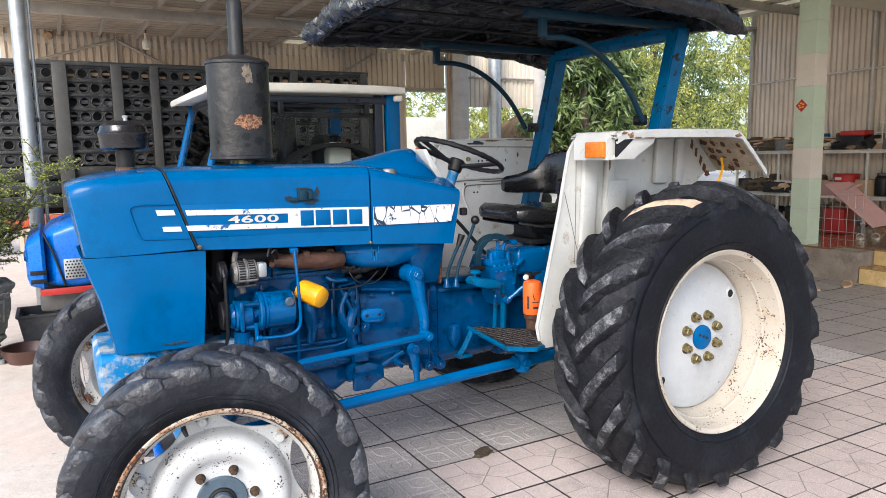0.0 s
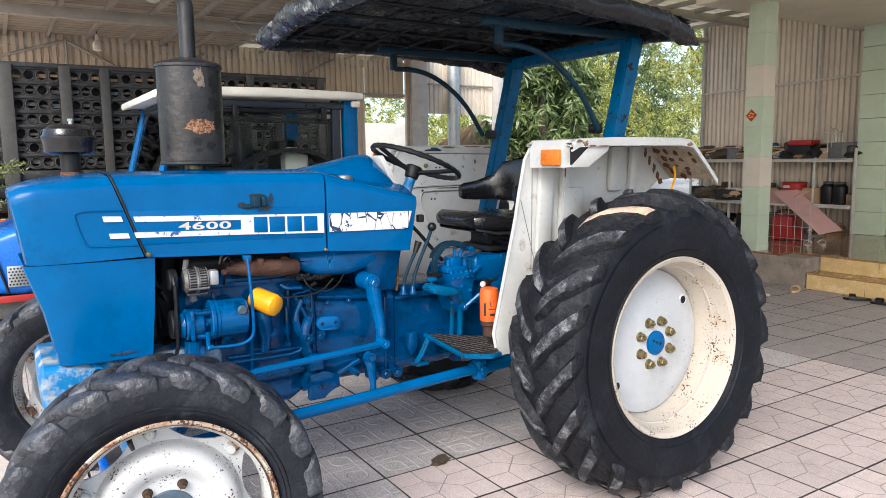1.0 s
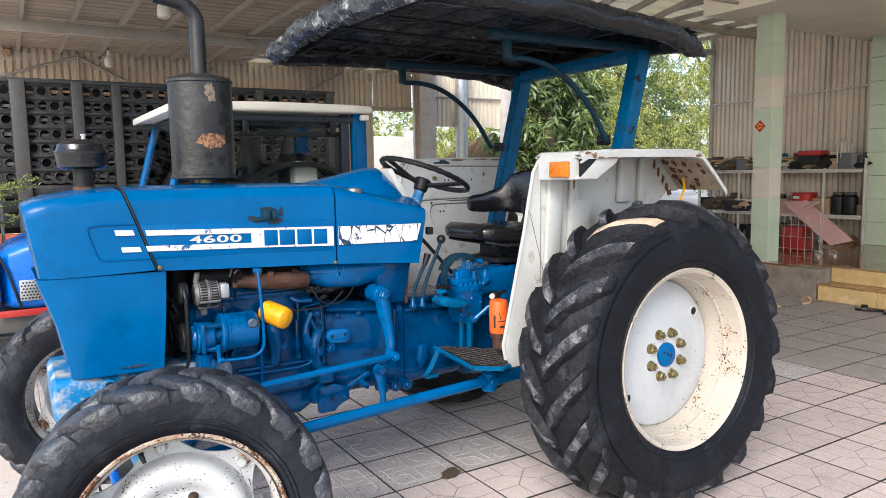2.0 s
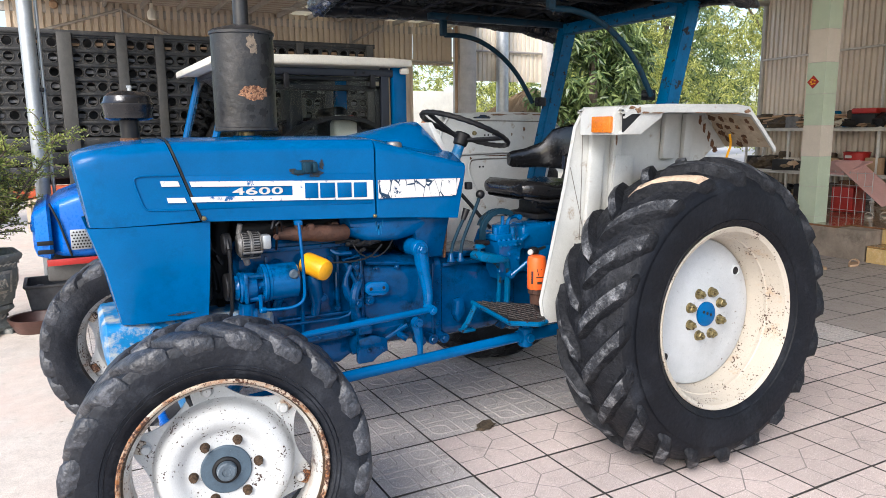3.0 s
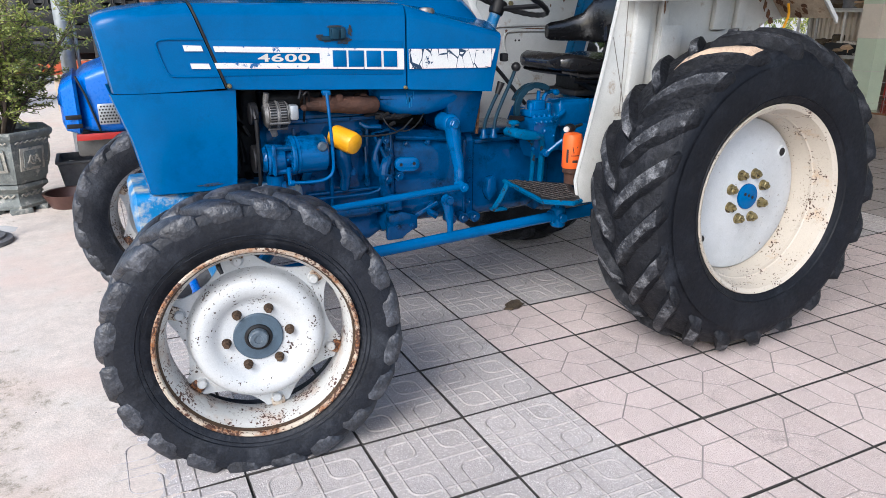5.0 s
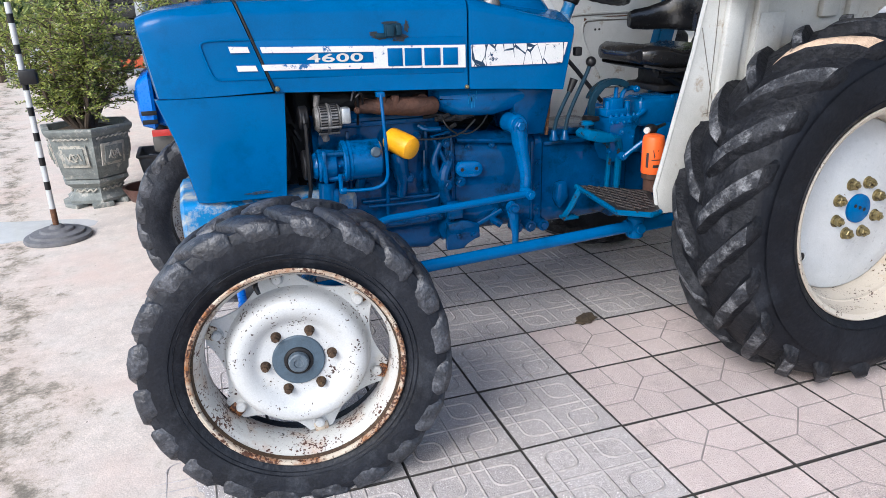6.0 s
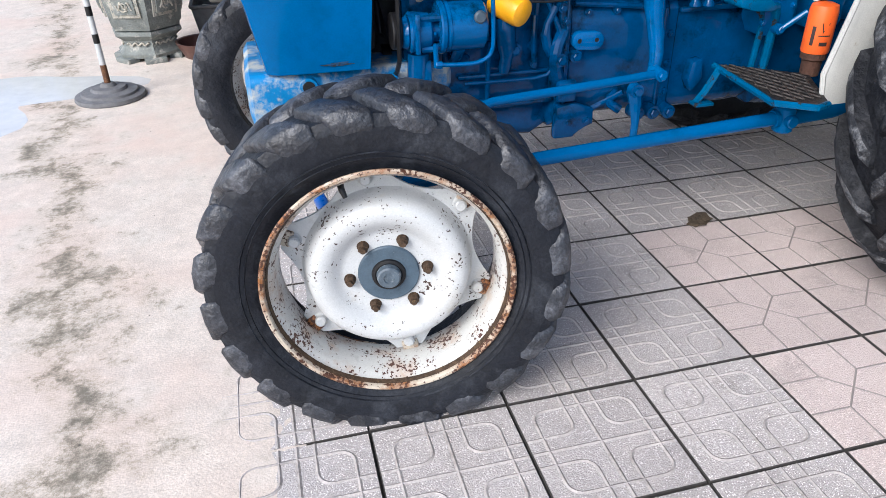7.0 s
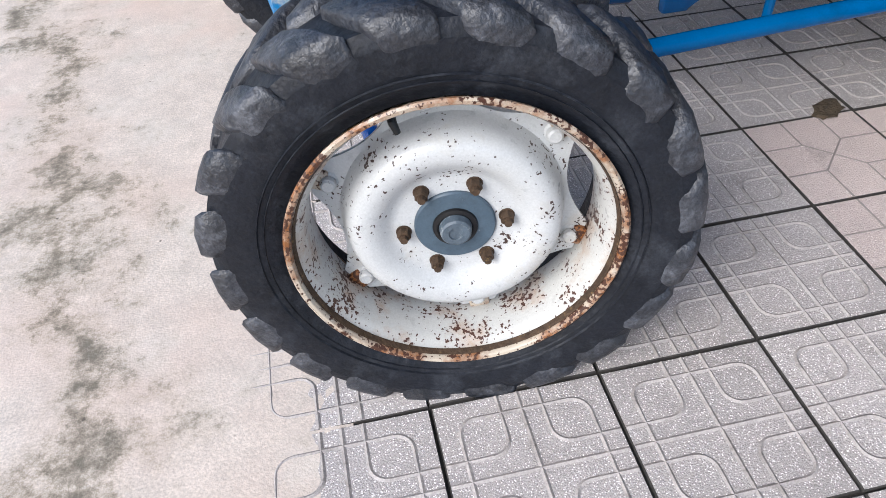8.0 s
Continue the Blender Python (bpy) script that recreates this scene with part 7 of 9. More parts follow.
# rust blotches under the falling rear of the left shelf
def shelf_rust(t, y, wt, wy, material, seed, gap=0.003):
    """A thin ragged blotch under the shelf's slope; t runs rearwards from where it begins to fall."""
    bm = bmesh.new()
    ring = []
    for k in range(22):
        a = 2 * math.pi * k / 22
        f = 0.9 + 0.45 * noise.noise(Vector((math.cos(a) * 1.6, math.sin(a) * 1.6, seed))) + 0.3 * noise.noise(Vector((k * 1.3, seed, 2)))
        u = min(max(t + wt * f * math.cos(a), 0.004), 0.174)
        v = min(max(y + wy * f * math.sin(a), -0.868), -0.616)
        ring.append((0.20 + u, v, 1.592 - (0.92 * u if u < 0.1 else 0.092 + (u - 0.1)) - 0.0145 - gap))
    lo = [bm.verts.new(p) for p in ring]
    hi = [bm.verts.new((p[0], p[1], p[2] + 0.0012)) for p in ring]
    bm.faces.new(lo)
    bm.faces.new(hi[::-1])
    for k in range(22):
        bm.faces.new((lo[k], hi[k], hi[(k + 1) % 22], lo[(k + 1) % 22]))
    part("rust_blotch", bm, material, tractor)


LINING = mat("beige_stained_lining", (0.40, 0.325, 0.24), 0.8, vary=0.3, scale=20, bump=0.2, wear=(0.18, 0.09, 0.045), wear_at=0.57, wear_scale=16, wear_soft=0.1)
shelf_rust(0.12, -0.73, 0.13, 0.17, LINING, 3, 0.002)
rnd = random.Random(14)
for k in range(14):
    shelf_rust(0.04 + 0.036 * (k % 4) + rnd.uniform(-0.012, 0.012), -0.655 - 0.055 * (k // 4) + rnd.uniform(-0.016, 0.016), rnd.uniform(0.010, 0.018), rnd.uniform(0.012, 0.024), RUSTY, 50 + k, 0.0045)
for k, (x, z, w, h) in enumerate(((0.195, 1.535, 0.009, 0.026), (0.225, 1.50, 0.010, 0.026), (0.258, 1.463, 0.011, 0.026), (0.285, 1.425, 0.014, 0.024), (0.305, 1.395, 0.018, 0.018))):
    rust_patch(tractor, x, -0.6135, z, w, h, RUSTY, 80 + k)
for k, (x, z, w, h) in enumerate(((-0.445, 1.53, 0.007, 0.03), (-0.338, 1.52, 0.007, 0.045), (-0.350, 1.46, 0.005, 0.03), (-0.462, 0.99, 0.008, 0.03))):
    rust_patch(tractor, x, -0.6435, z, w, h, RUST_RUN, 20 + k)
# rust eating the turned-down edge of the shelf
for k, (x, z, w, h) in enumerate(((-0.465, 1.576, 0.018, 0.012), (-0.43, 1.566, 0.022, 0.005), (-0.36, 1.565, 0.04, 0.003), (-0.10, 1.566, 0.05, 0.002), (0.09, 1.563, 0.04, 0.003), (0.17, 1.572, 0.02, 0.010), (-0.50, 1.585, 0.02, 0.006))):
    rust_patch(tractor, x, -0.8962, z, w, h, RUST_RUN, 120 + k)
for k, (x, y, z, w, h) in enumerate(((-1.668, -0.2762, 1.342, 0.045, 0.012), (-1.605, -0.2762, 1.336, 0.03, 0.016), (-1.64, -0.2760, 1.388, 0.035, 0.006), (-1.70, -0.2760, 1.352, 0.016, 0.012), (-1.58, -0.2759, 1.372, 0.010, 0.02), (-2.15, -0.2612, 0.822, 0.05, 0.006))):
    rust_patch(tractor, x, y, z, w, h, GRIME, 40 + k)
# seat
bm = bmesh.new()
rings = []
for x, w, z0, z1 in ((-0.594, 0.08, 1.203, 1.213), (-0.590, 0.13, 1.195, 1.222), (-0.575, 0.18, 1.178, 1.24), (-0.54, 0.205, 1.168, 1.252), (-0.47, 0.222, 1.158, 1.245), (-0.40, 0.23, 1.15, 1.225), (-0.30, 0.23, 1.155, 1.23), (-0.20, 0.20, 1.17, 1.24), (-0.18, 0.17, 1.19, 1.23)):
    rings.append(rounded_ring(x, -w, w, z0, z1, min(0.035, (z1 - z0) * 0.48), 5))
loft_rings(bm, rings)
seat = part("seat", bm, VINYL, tractor, "black vinyl seat cushion", at=pose(0.05, 0, 0))
bm = bmesh.new()
loft_rings(bm, [rounded_ring(x, -w, w, z0, z1, 0.012) for x, w, z0, z1 in ((-0.56, 0.17, 1.160, 1.175), (-0.46, 0.235, 1.138, 1.155), (-0.25, 0.235, 1.14, 1.155))])
for x, w in ((-0.53, 0.20), (-0.50, 0.22), (-0.45, 0.236), (-0.36, 0.236), (-0.28, 0.236)):
    boss(bm, (x, -w, 1.148), (0, -1, 0), 0.007, 0.004, False)
part("seat_pan", bm, DARK, seat)
bm = bmesh.new()
for pts in ([(-0.45, -0.12, 1.14), (-0.35, -0.12, 1.08), (-0.25, -0.12, 1.05)], [(-0.30, 0.12, 1.14), (-0.40, 0.12, 1.05)], [(-0.48, -0.15, 1.13), (-0.28, -0.15, 1.12)]):
    tube(bm, pts, 0.018, 8)
box(bm, (-0.30, 0, 1.06), (0.30, 0.26, 0.03), None, 0.01)
box(bm, (-0.33, 0, 1.10), (0.16, 0.20, 0.07), None, 0.01)
part("seat_suspension", bm, DARK, seat)
# wrap-around backrest
bm = bmesh.new()
rings = []
for a, z0, z1, th in ((-98, 1.305, 1.375, 0.03), (-92, 1.295, 1.385, 0.045), (-75, 1.29, 1.395, 0.05), (-55, 1.29, 1.43, 0.05), (-40, 1.285, 1.50, 0.05), (-20, 1.28, 1.52, 0.055), (0, 1.28, 1.525, 0.055), (20, 1.28, 1.52, 0.055), (40, 1.285, 1.50, 0.05), (55, 1.29, 1.43, 0.05), (75, 1.29, 1.395, 0.05), (92, 1.295, 1.385, 0.045), (98, 1.305, 1.375, 0.03)):
    ca, sa = math.cos(radians(a)), math.sin(radians(a))
    base = Vector((-0.36 + 0.24 * ca - (0.02 if abs(a) > 70 else 0.0), 0.245 * sa, 0))
    out = Vector((ca, sa, 0))
    ring = []
    for k in range(12):
        t = 2 * math.pi * k / 12
        ring.append(base + out * (th * 0.5 * math.cos(t)) + Vector((0.0, 0, (z0 + z1) / 2 + (z1 - z0) / 2 * math.copysign(abs(math.sin(t)) ** 0.6, math.sin(t)))))
    rings.append(ring)
loft_rings(bm, rings)
back = part("backrest", bm, VINYL, tractor, "black vinyl wrap-around backrest", at=pose(0.085, 0, 0))
for z in (1.345, 1.42):
    bm = bmesh.new()
    tube(bm, [(-0.36 + 0.262 * math.cos(radians(a)), 0.27 * math.sin(radians(a)), z) for a in range(-50, 51, 10)], 0.004, 6)
    part("welt", bm, BLACK, back)
for s in (-1, 1):
    part("back_stay", tube(B(), [(-0.20, s * 0.12, 1.15), (-0.12, s * 0.12, 1.22), (-0.10, s * 0.12, 1.36)], 0.014, 8, 1), DARK, back)

# steering wheel and column
SW = pose(-0.748, 0, 1.505, 0, 22, 0)
bm = bmesh.new()
n, seg = 56, 10
rings = []
for i in range(n):
    a = 2 * math.pi * i / n
    rr = 0.0125 + 0.0012 * math.cos(28 * a)
    rings.append([SW @ Vector(((0.222 + rr * math.cos(t)) * math.cos(a), (0.222 + rr * math.cos(t)) * math.sin(a), rr * math.sin(t))) for t in [2 * math.pi * k / seg for k in range(seg)]])
loft_rings(bm, rings + [rings[0]], caps=False)
bmesh.ops.remove_doubles(bm, verts=bm.verts, dist=1e-5)
wheel = part("steering_wheel", bm, BLACK, tractor, "black plastic steering wheel with finger grips")
for k in range(3):
    a = radians(60 + 120 * k)
    bm = bmesh.new()
    tube(bm, [SW @ Vector((0.03 * math.cos(a), 0.03 * math.sin(a), -0.05)), SW @ Vector((0.11 * math.cos(a), 0.11 * math.sin(a), -0.03)), SW @ Vector((0.222 * math.cos(a), 0.222 * math.sin(a), 0))], 0.011, 8, 1)
    part("spoke", bm, BLACK, wheel)
bm = bmesh.new()
cyl(bm, SW @ Vector((0, 0, -0.085)), SW @ Vector((0, 0, -0.02)), 0.034, 0.04, 20, 0.006)
part("hub", bm, BLACK, wheel)
bm = bmesh.new()
tube(bm, [SW @ Vector((0, 0, -0.08)), SW @ Vector((0, 0, -0.19)), SW @ Vector((0, 0, -0.34))], 0.026, 16)
boss(bm, SW @ Vector((0.0, -0.02, -0.17)), (0, -1, 0), 0.016, 0.02)
part("steering_column", bm, BLUE_FADED, tractor)

# roll-over posts, beams and hoops
for s in (-1, 1):
    bm = bmesh.new()
    lean = 0.25
    pts = [((-0.085 if s < 0 else -0.06) + lean * (z - 0.85), z) for z in (0.85, 2.10)]
    w, t = 0.045, 0.035
    loft_rings(bm, [[Vector((x + dx, s * 0.485 + dy, z)) for dx, dy in ((-w, -t), (w, -t), (w, t), (-w, t))] for x, z in pts])
    bmesh.ops.bevel(bm, geom=list(bm.edges), offset=0.006, segments=2, affect="EDGES")
    post = part("roll_post", bm, BLUE_OLD, tractor, "blue roll-over post with chipped paint")
    bm = bmesh.new()
    box(bm, (0.025, s * 0.44, 1.66), (0.05, 0.05, 0.05), None, 0.006)
    boss(bm, (0.0, s * 0.44, 1.66), (0, -1, 0), 0.018, 0.035)
    part("bracket", bm, DARK, post)
    bm = bmesh.new()
    box(bm, (-0.17, s * 0.485, 2.11), (1.04, 0.04, 0.036), None, 0.005)
    part("roof_beam", bm, BLUE_TEAL, tractor)
    bm = bmesh.new()
    tube(bm, [(-0.59, s * 0.485, 2.015), (-0.48, s * 0.485, 2.018), (-0.36, s * 0.485, 1.995), (-0.22, s * 0.485, 1.92), (-0.10, s * 0.485, 1.81), (0.0, s * 0.485, 1.655)], 0.0135, 12, 2)
    part("hoop", bm, BLUE_TEAL, tractor)
    bm = bmesh.new()
    box(bm, (-0.60, s * 0.485, 2.055), (0.035, 0.03, 0.09), None, 0.005)
    part("hoop_bracket", bm, BLUE_TEAL, tractor)
bm = bmesh.new()
box(bm, (0.235, 0, 2.085), (0.07, 0.93, 0.06), None, 0.006)
part("cross_beam", bm, BLUE_OLD, tractor)
# canopy: thin rod frame under a black tarpaulin that is rolled in at the edges
canopy = thing("canopy", Matrix(), "", "")
canopy.parent = tractor
X0, X1, W = -1.235, 0.30, 0.775


def canopy_z(x, y):
    sag = 0.006 * math.sin(9 * x + 1) * math.sin(8 * y)
    edge = max(abs(y) / W, abs((x - (X0 + X1) / 2) / ((X1 - X0) / 2))) ** 6
    return 2.225 + 0.0 * x - 0.05 * edge + sag - 0.04 * max(0.0, x) / X1


bm = bmesh.new()
nx, ny = 40, 36
tops = [[bm.verts.new((X0 + (X1 - X0) * i / nx, -W + 2 * W * j / ny, canopy_z(X0 + (X1 - X0) * i / nx, -W + 2 * W * j / ny) + 0.012)) for j in range(ny + 1)] for i in range(nx + 1)]
bots = [[bm.verts.new(tops[i][j].co - Vector((0, 0, 0.014))) for j in range(ny + 1)] for i in range(nx + 1)]
for i in range(nx):
    for j in range(ny):
        bm.faces.new((tops[i][j], tops[i + 1][j], tops[i + 1][j + 1], tops[i][j + 1]))
        bm.faces.new((bots[i][j], bots[i][j + 1], bots[i + 1][j + 1], bots[i + 1][j]))
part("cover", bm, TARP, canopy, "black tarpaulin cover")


def rolled_edge(pts, r0, seed, crumple=0.4, tail=0.0, material=TARP):
    """A crumpled roll of tarpaulin along the canopy's edge."""
    rnd = random.Random(seed)
    bm = bmesh.new()
    pts = [Vector(p) for p in pts]
    n = 120
    rings = []
    total = len(pts) - 1
    for i in range(n + 1):
        f = i / n * total
        k = min(int(f), total - 1)
        p = pts[k].lerp(pts[k + 1], f - k)
        d = (pts[k + 1] - pts[k]).normalized()
        side = Vector((0, 0, 1)).cross(d).normalized()
        ring = []
        for q in range(22):
            a = 2 * math.pi * q / 22
            rr = r0 * (1.04 + crumple * (0.34 * noise.noise(Vector((i * 0.10, q * 0.5, seed))) + 0.34 * abs(noise.noise(Vector((i * 0.42, q * 0.9, seed + 3)))) - 0.10))
            if i in (0, n):
                rr *= 0.6
            if tail and i > n * 0.86:
                rr *= 1 - tail * (i / n - 0.86) / 0.14
            ring.append(p + side * rr * 1.1 * math.cos(a) + Vector((0, 0, rr * math.sin(a) * 1.05)))
        rings.append(ring)
    loft_rings(bm, rings)
    part("rolled_edge", bm, material, canopy, "crumpled roll of black tarpaulin", smooth=50)


rolled_edge([(X0 + 0.02, -W, 2.172), (-0.6, -W - 0.01, 2.178), (0.1, -W, 2.128), (X1 + 0.09, -W + 0.03, 2.052)], 0.043, 1, 0.6, 0.75)
rolled_edge([(X0 + 0.02, W, 2.175), (-0.6, W + 0.01, 2.19), (0.1, W, 2.155), (X1 + 0.06, W - 0.02, 2.10)], 0.055, 5)
# the front roll gets the greyer tarpaulin with sky sheen in its colour
rolled_edge([(X0, -W, 2.175), (X0 - 0.02, -0.3, 2.20), (X0 - 0.01, 0.3, 2.205), (X0 + 0.02, W + 0.02, 2.165)], 0.048, 9, 0.95, 0.0, TARP_SHEEN)
rolled_edge([(X1, -W + 0.06, 2.12), (X1 + 0.01, 0, 2.14), (X1, W - 0.02, 2.12)], 0.045, 13)
for k in range(7):
    x = X0 + 0.12 + k * 0.23
    bm = bmesh.new()
    tube(bm, [(x, -W + 0.03, 2.165), (x, 0, 2.185), (x, W - 0.03, 2.165)], 0.008, 8)
    part("frame_rod", bm, DARK, canopy)
for y in (-0.62, -0.30, 0.0, 0.30, 0.62):
    bm = bmesh.new()
    tube(bm, [(X0 + 0.04, y, 2.178), (X1 - 0.04, y, 2.160)], 0.009, 8)
    part("frame_rod", bm, DARK, canopy)

# ---- second tractor with a cab, behind ----
t2 = thing("cab_tractor", pose(0, 6.35, 0), "bright blue tractor with glazed cab and cream roof", "tractor")
bm = bmesh.new()


def nose_ring(x, w, z0, z1, r):
    return rounded_ring(x, -w, w, z0, z1, r, 5)


loft_rings(bm, [nose_ring(x, w, z0, z1, r) for x, w, z0, z1, r in ((0.10, 0.46, 0.66, 1.00, 0.05), (0.16, 0.54, 0.65, 1.05, 0.06), (0.30, 0.58, 0.64, 1.10, 0.07), (0.75, 0.58, 0.66, 1.17, 0.08), (1.15, 0.56, 0.70, 1.25, 0.09))])
hood2 = part("hood", bm, BLUE2, t2)
bm = bmesh.new()
loft_rings(bm, [nose_ring(x, w, z0, z1, r) for x, w, z0, z1, r in ((-0.02, 0.40, 0.70, 0.93, 0.05), (0.0, 0.50, 0.66, 0.97, 0.05), (0.08, 0.56, 0.64, 1.02, 0.05), (0.10, 0.55, 0.66, 1.0, 0.05))])
nose2 = part("nose", bm, BLUE2, t2)
for z in (0.70, 0.76):
    part("slot", box(B(), (0.055, -0.556, z), (0.10, 0.012, 0.03), None, 0.004), DARK, nose2)
part("headlight", box(B(), (-0.012, -0.40, 0.87), (0.03, 0.18, 0.07), None, 0.012), GLASS, nose2)
bm = bmesh.new()
box(bm, (0.275, -0.585, 0.775), (0.13, 0.012, 0.14), None, 0.004)
mesh2 = part("grille", bm, STEEL, t2, "pale perforated side grille")
for a in range(6):
    for b in range(6):
        part("hole", cyl(B(), (0.222 + 0.02 * a + (0.01 if b % 2 else 0), -0.5905, 0.722 + 0.021 * b), (0.222 + 0.02 * a + (0.01 if b % 2 else 0), -0.592, 0.722 + 0.021 * b), 0.0065, 0.0065, 8), DARK, mesh2)
part("stripe", box(B(), (0.33, -0.582, 0.625), (0.55, 0.012, 0.045), None, 0.003), RED, hood2, "red stripe")
part("bumper", box(B(), (0.35, 0, 0.545), (0.60, 1.08, 0.12), None, 0.02), PSP_FRAME, t2)
part("chassis", box(B(), (1.6, 0, 0.62), (2.6, 0.5, 0.35), None, 0.03), DARK, t2)
part("bonnet_seam", tube(B(), [(0.10, -0.53, 1.03), (0.15, -0.56, 0.90), (0.21, -0.565, 0.66)], 0.008, 6), BLACK, hood2)
for x, R, w in ((0.72, 0.40, 0.26), (2.55, 0.62, 0.36)):
    for s in (-1, 1):
        wh = thing("wheel", pose(x, s * 0.62, R, 0, 0, 0 if s < 0 else 180), "", "")
        wh.parent = t2
        part("tyre", tyre_mesh(R, w, R * 0.6, 0.03, 0.8), RUBBER_SIDE, wh)
        tyre_lugs(wh, R, w, 18, 0.03, 0.016, 0.3)
        bm = bmesh.new()
        lathe(bm, [(0, -0.05), (R * 0.2, -0.05), (R * 0.45, -0.02), (R * 0.55, 0.0), (R * 0.58, -w * 0.4), (R * 0.6, -w * 0.4), (R * 0.6, w * 0.4), (0, w * 0.1)], 32)
        part("rim", bm, WHITE_RIM, wh)
# cab frame
CY0, CY1 = -0.70, 0.70
cab = thing("cab", Matrix(), "", "")
cab.parent = t2
for s in (-1, 1):
    y = 0.68 * s
    part("front_pillar", tube(B(), [(1.145, y, 1.22), (1.25, y, 1.60), (1.352, y, 1.975)], 0.026, 8), BLUE, cab)
    part("rear_pillar", box(B(), (2.68, y, 1.65), (0.12, 0.07, 0.70), pose(0, 0, 0, 0, 0, 0), 0.01), BLUE, cab)
    part("door_post", box(B(), (2.555, y, 1.65), (0.07, 0.05, 0.68), None, 0.01), DARKBLUE, cab)
    part("top_rail", box(B(), (2.0, y, 1.948), (1.30, 0.06, 0.055), None, 0.01), DARKBLUE, cab)
    part("door_rail", box(B(), (1.95, y - 0.02 * s, 1.90), (1.20, 0.04, 0.03), None, 0.006), BLACK, cab)
    part("lower_rail", box(B(), (1.85, y, 1.20), (1.75, 0.06, 0.08), None, 0.01), BLUE2, cab)
    bm = bmesh.new()
    plate(bm, [(1.18, 1.24), (1.36, 1.93), (2.52, 1.93), (2.52, 1.24)], y - 0.004, y + 0.004)
    pane = part("side_pane", bm, GLASS, cab, "tinted side window")
    pane.visible_shadow = False
    for x in (1.74, 2.44):
        part("hinge", box(B(), (x, y + 0.04 * s, 1.88), (0.045, 0.035, 0.11), None, 0.01), BLACK, cab)
    bm = bmesh.new()
    arch = [(2.20 + 0.0 + 0.62 * math.cos(radians(a)), 1.0 + 0.62 * math.sin(radians(a))) for a in range(20, 161, 10)]
    plate(bm, arch + [(x * 0.97 + 0.06, z - 0.03) for x, z in arch[::-1]], s * 0.42, s * 0.68)
    part("wheel_arch", bm, BLACK, cab)
bm = bmesh.new()
plate(bm, [(1.148, 1.24), (1.338, 1.94), (1.346, 1.94), (1.156, 1.24)], -0.66, 0.66)
pane = part("windscreen", bm, GLASS, cab, "tinted sloping windscreen")
pane.visible_shadow = False
bm = bmesh.new()
loft_rings(bm, [rounded_ring(x, -w, w, z0, z1, 0.02) for x, w, z0, z1 in ((1.172, 0.75, 1.972, 2.015), (1.180, 0.775, 1.970, 2.024), (1.22, 0.79, 1.980, 2.040), (1.30, 0.80, 1.988, 2.052), (2.0, 0.81, 1.995, 2.065), (2.62, 0.80, 1.995, 2.06), (2.76, 0.78, 2.0, 2.055))])
part("roof", bm, CAB_WHITE, cab, "cream cab roof with worn edges")
part("roof_bracket", box(B(), (2.71, -0.74, 1.965), (0.07, 0.06, 0.05), None, 0.015), CAB_WHITE, cab)
part("rear_bulkhead", box(B(), (2.12, 0.45, 1.60), (0.12, 0.30, 0.70), None, 0.02), DARKBLUE, cab)
part("seat_back", box(B(), (2.35, 0.0, 1.45), (0.14, 0.5, 0.5), pose(0, 0, 0, 0, 0, 0), 0.05), BLACK, cab)
part("floor_pan", box(B(), (1.85, 0, 1.13), (1.7, 1.3, 0.06), None, 0.01), DARK, cab)
part("window_bar", box(B(), (1.15, 0, 1.22), (0.05, 1.3, 0.06), None, 0.01), BLUE, cab)
part("windscreen_header", box(B(), (1.36, 0, 1.955), (0.05, 1.32, 0.05), None, 0.01), DARKBLUE, cab)
for s in (-1, 1):
    part("door_frame", box(B(), (1.95, s * 0.665, 1.83), (1.14, 0.025, 0.045), None, 0.008), BLACK, cab)
    part("door_frame", box(B(), (2.50, s * 0.665, 1.55), (0.045, 0.025, 0.60), None, 0.008), BLACK, cab)
    for x in (2.30, 2.37):
        part("bolt", cyl(B(), (x, s * 0.71, 1.948), (x, s * 0.72, 1.948), 0.012, 0.010, 10), DARK, cab)
jug = thing("plastic_jug", pose(2.265, 5.85, 1.275), "white plastic canister with a red cap in the cab", "canister")
bm = bmesh.new()
loft_rings(bm, [[Vector((p.y, p.z, z)) for p in rounded_ring(0, -w, w, -d, d, 0.03, 4)] for z, w, d in ((0.0, 0.09, 0.06), (0.02, 0.1, 0.07), (0.28, 0.1, 0.07), (0.31, 0.085, 0.055))])
box(bm, (-0.02, 0, 0.335), (0.10, 0.03, 0.03), None, 0.01)
part("body", bm, CAB_WHITE, jug)
part("cap", cyl(B(), (0.06, 0, 0.31), (0.06, 0, 0.345), 0.028, 0.028, 16, 0.004), RED, jug)

# ---- dark truck body of pierced steel planks ----
truck = thing("truck_body", pose(0, 8.2, 0), "dark cargo body of pierced steel planks", "truck")
part("sill", box(B(), (1.4, 0.05, 0.93), (4.6, 0.12, 0.12), None, 0.01), OXIDE, truck, "orange-red painted sill beam")
for x in (-0.8, 0.4, 1.6, 2.8):
    part("leg", box(B(), (x, 0.12, 0.44), (0.10, 0.14, 0.88), None, 0.01), DARK, truck)
for x, w in ((-0.35, 0.09), (0.334, 0.128), (0.837, 0.10), (1.188, 0.085), (1.95, 0.085), (2.65, 0.085), (3.48, 0.085)):
    part("post", box(B(), (x, -0.03, 1.72), (w, 0.05, 1.46), None, 0.006), PSP_FRAME, truck)
part("top_rail", box(B(), (1.5, 0.0, 2.45), (4.1, 0.07, 0.045), None, 0.006), PSP, truck)


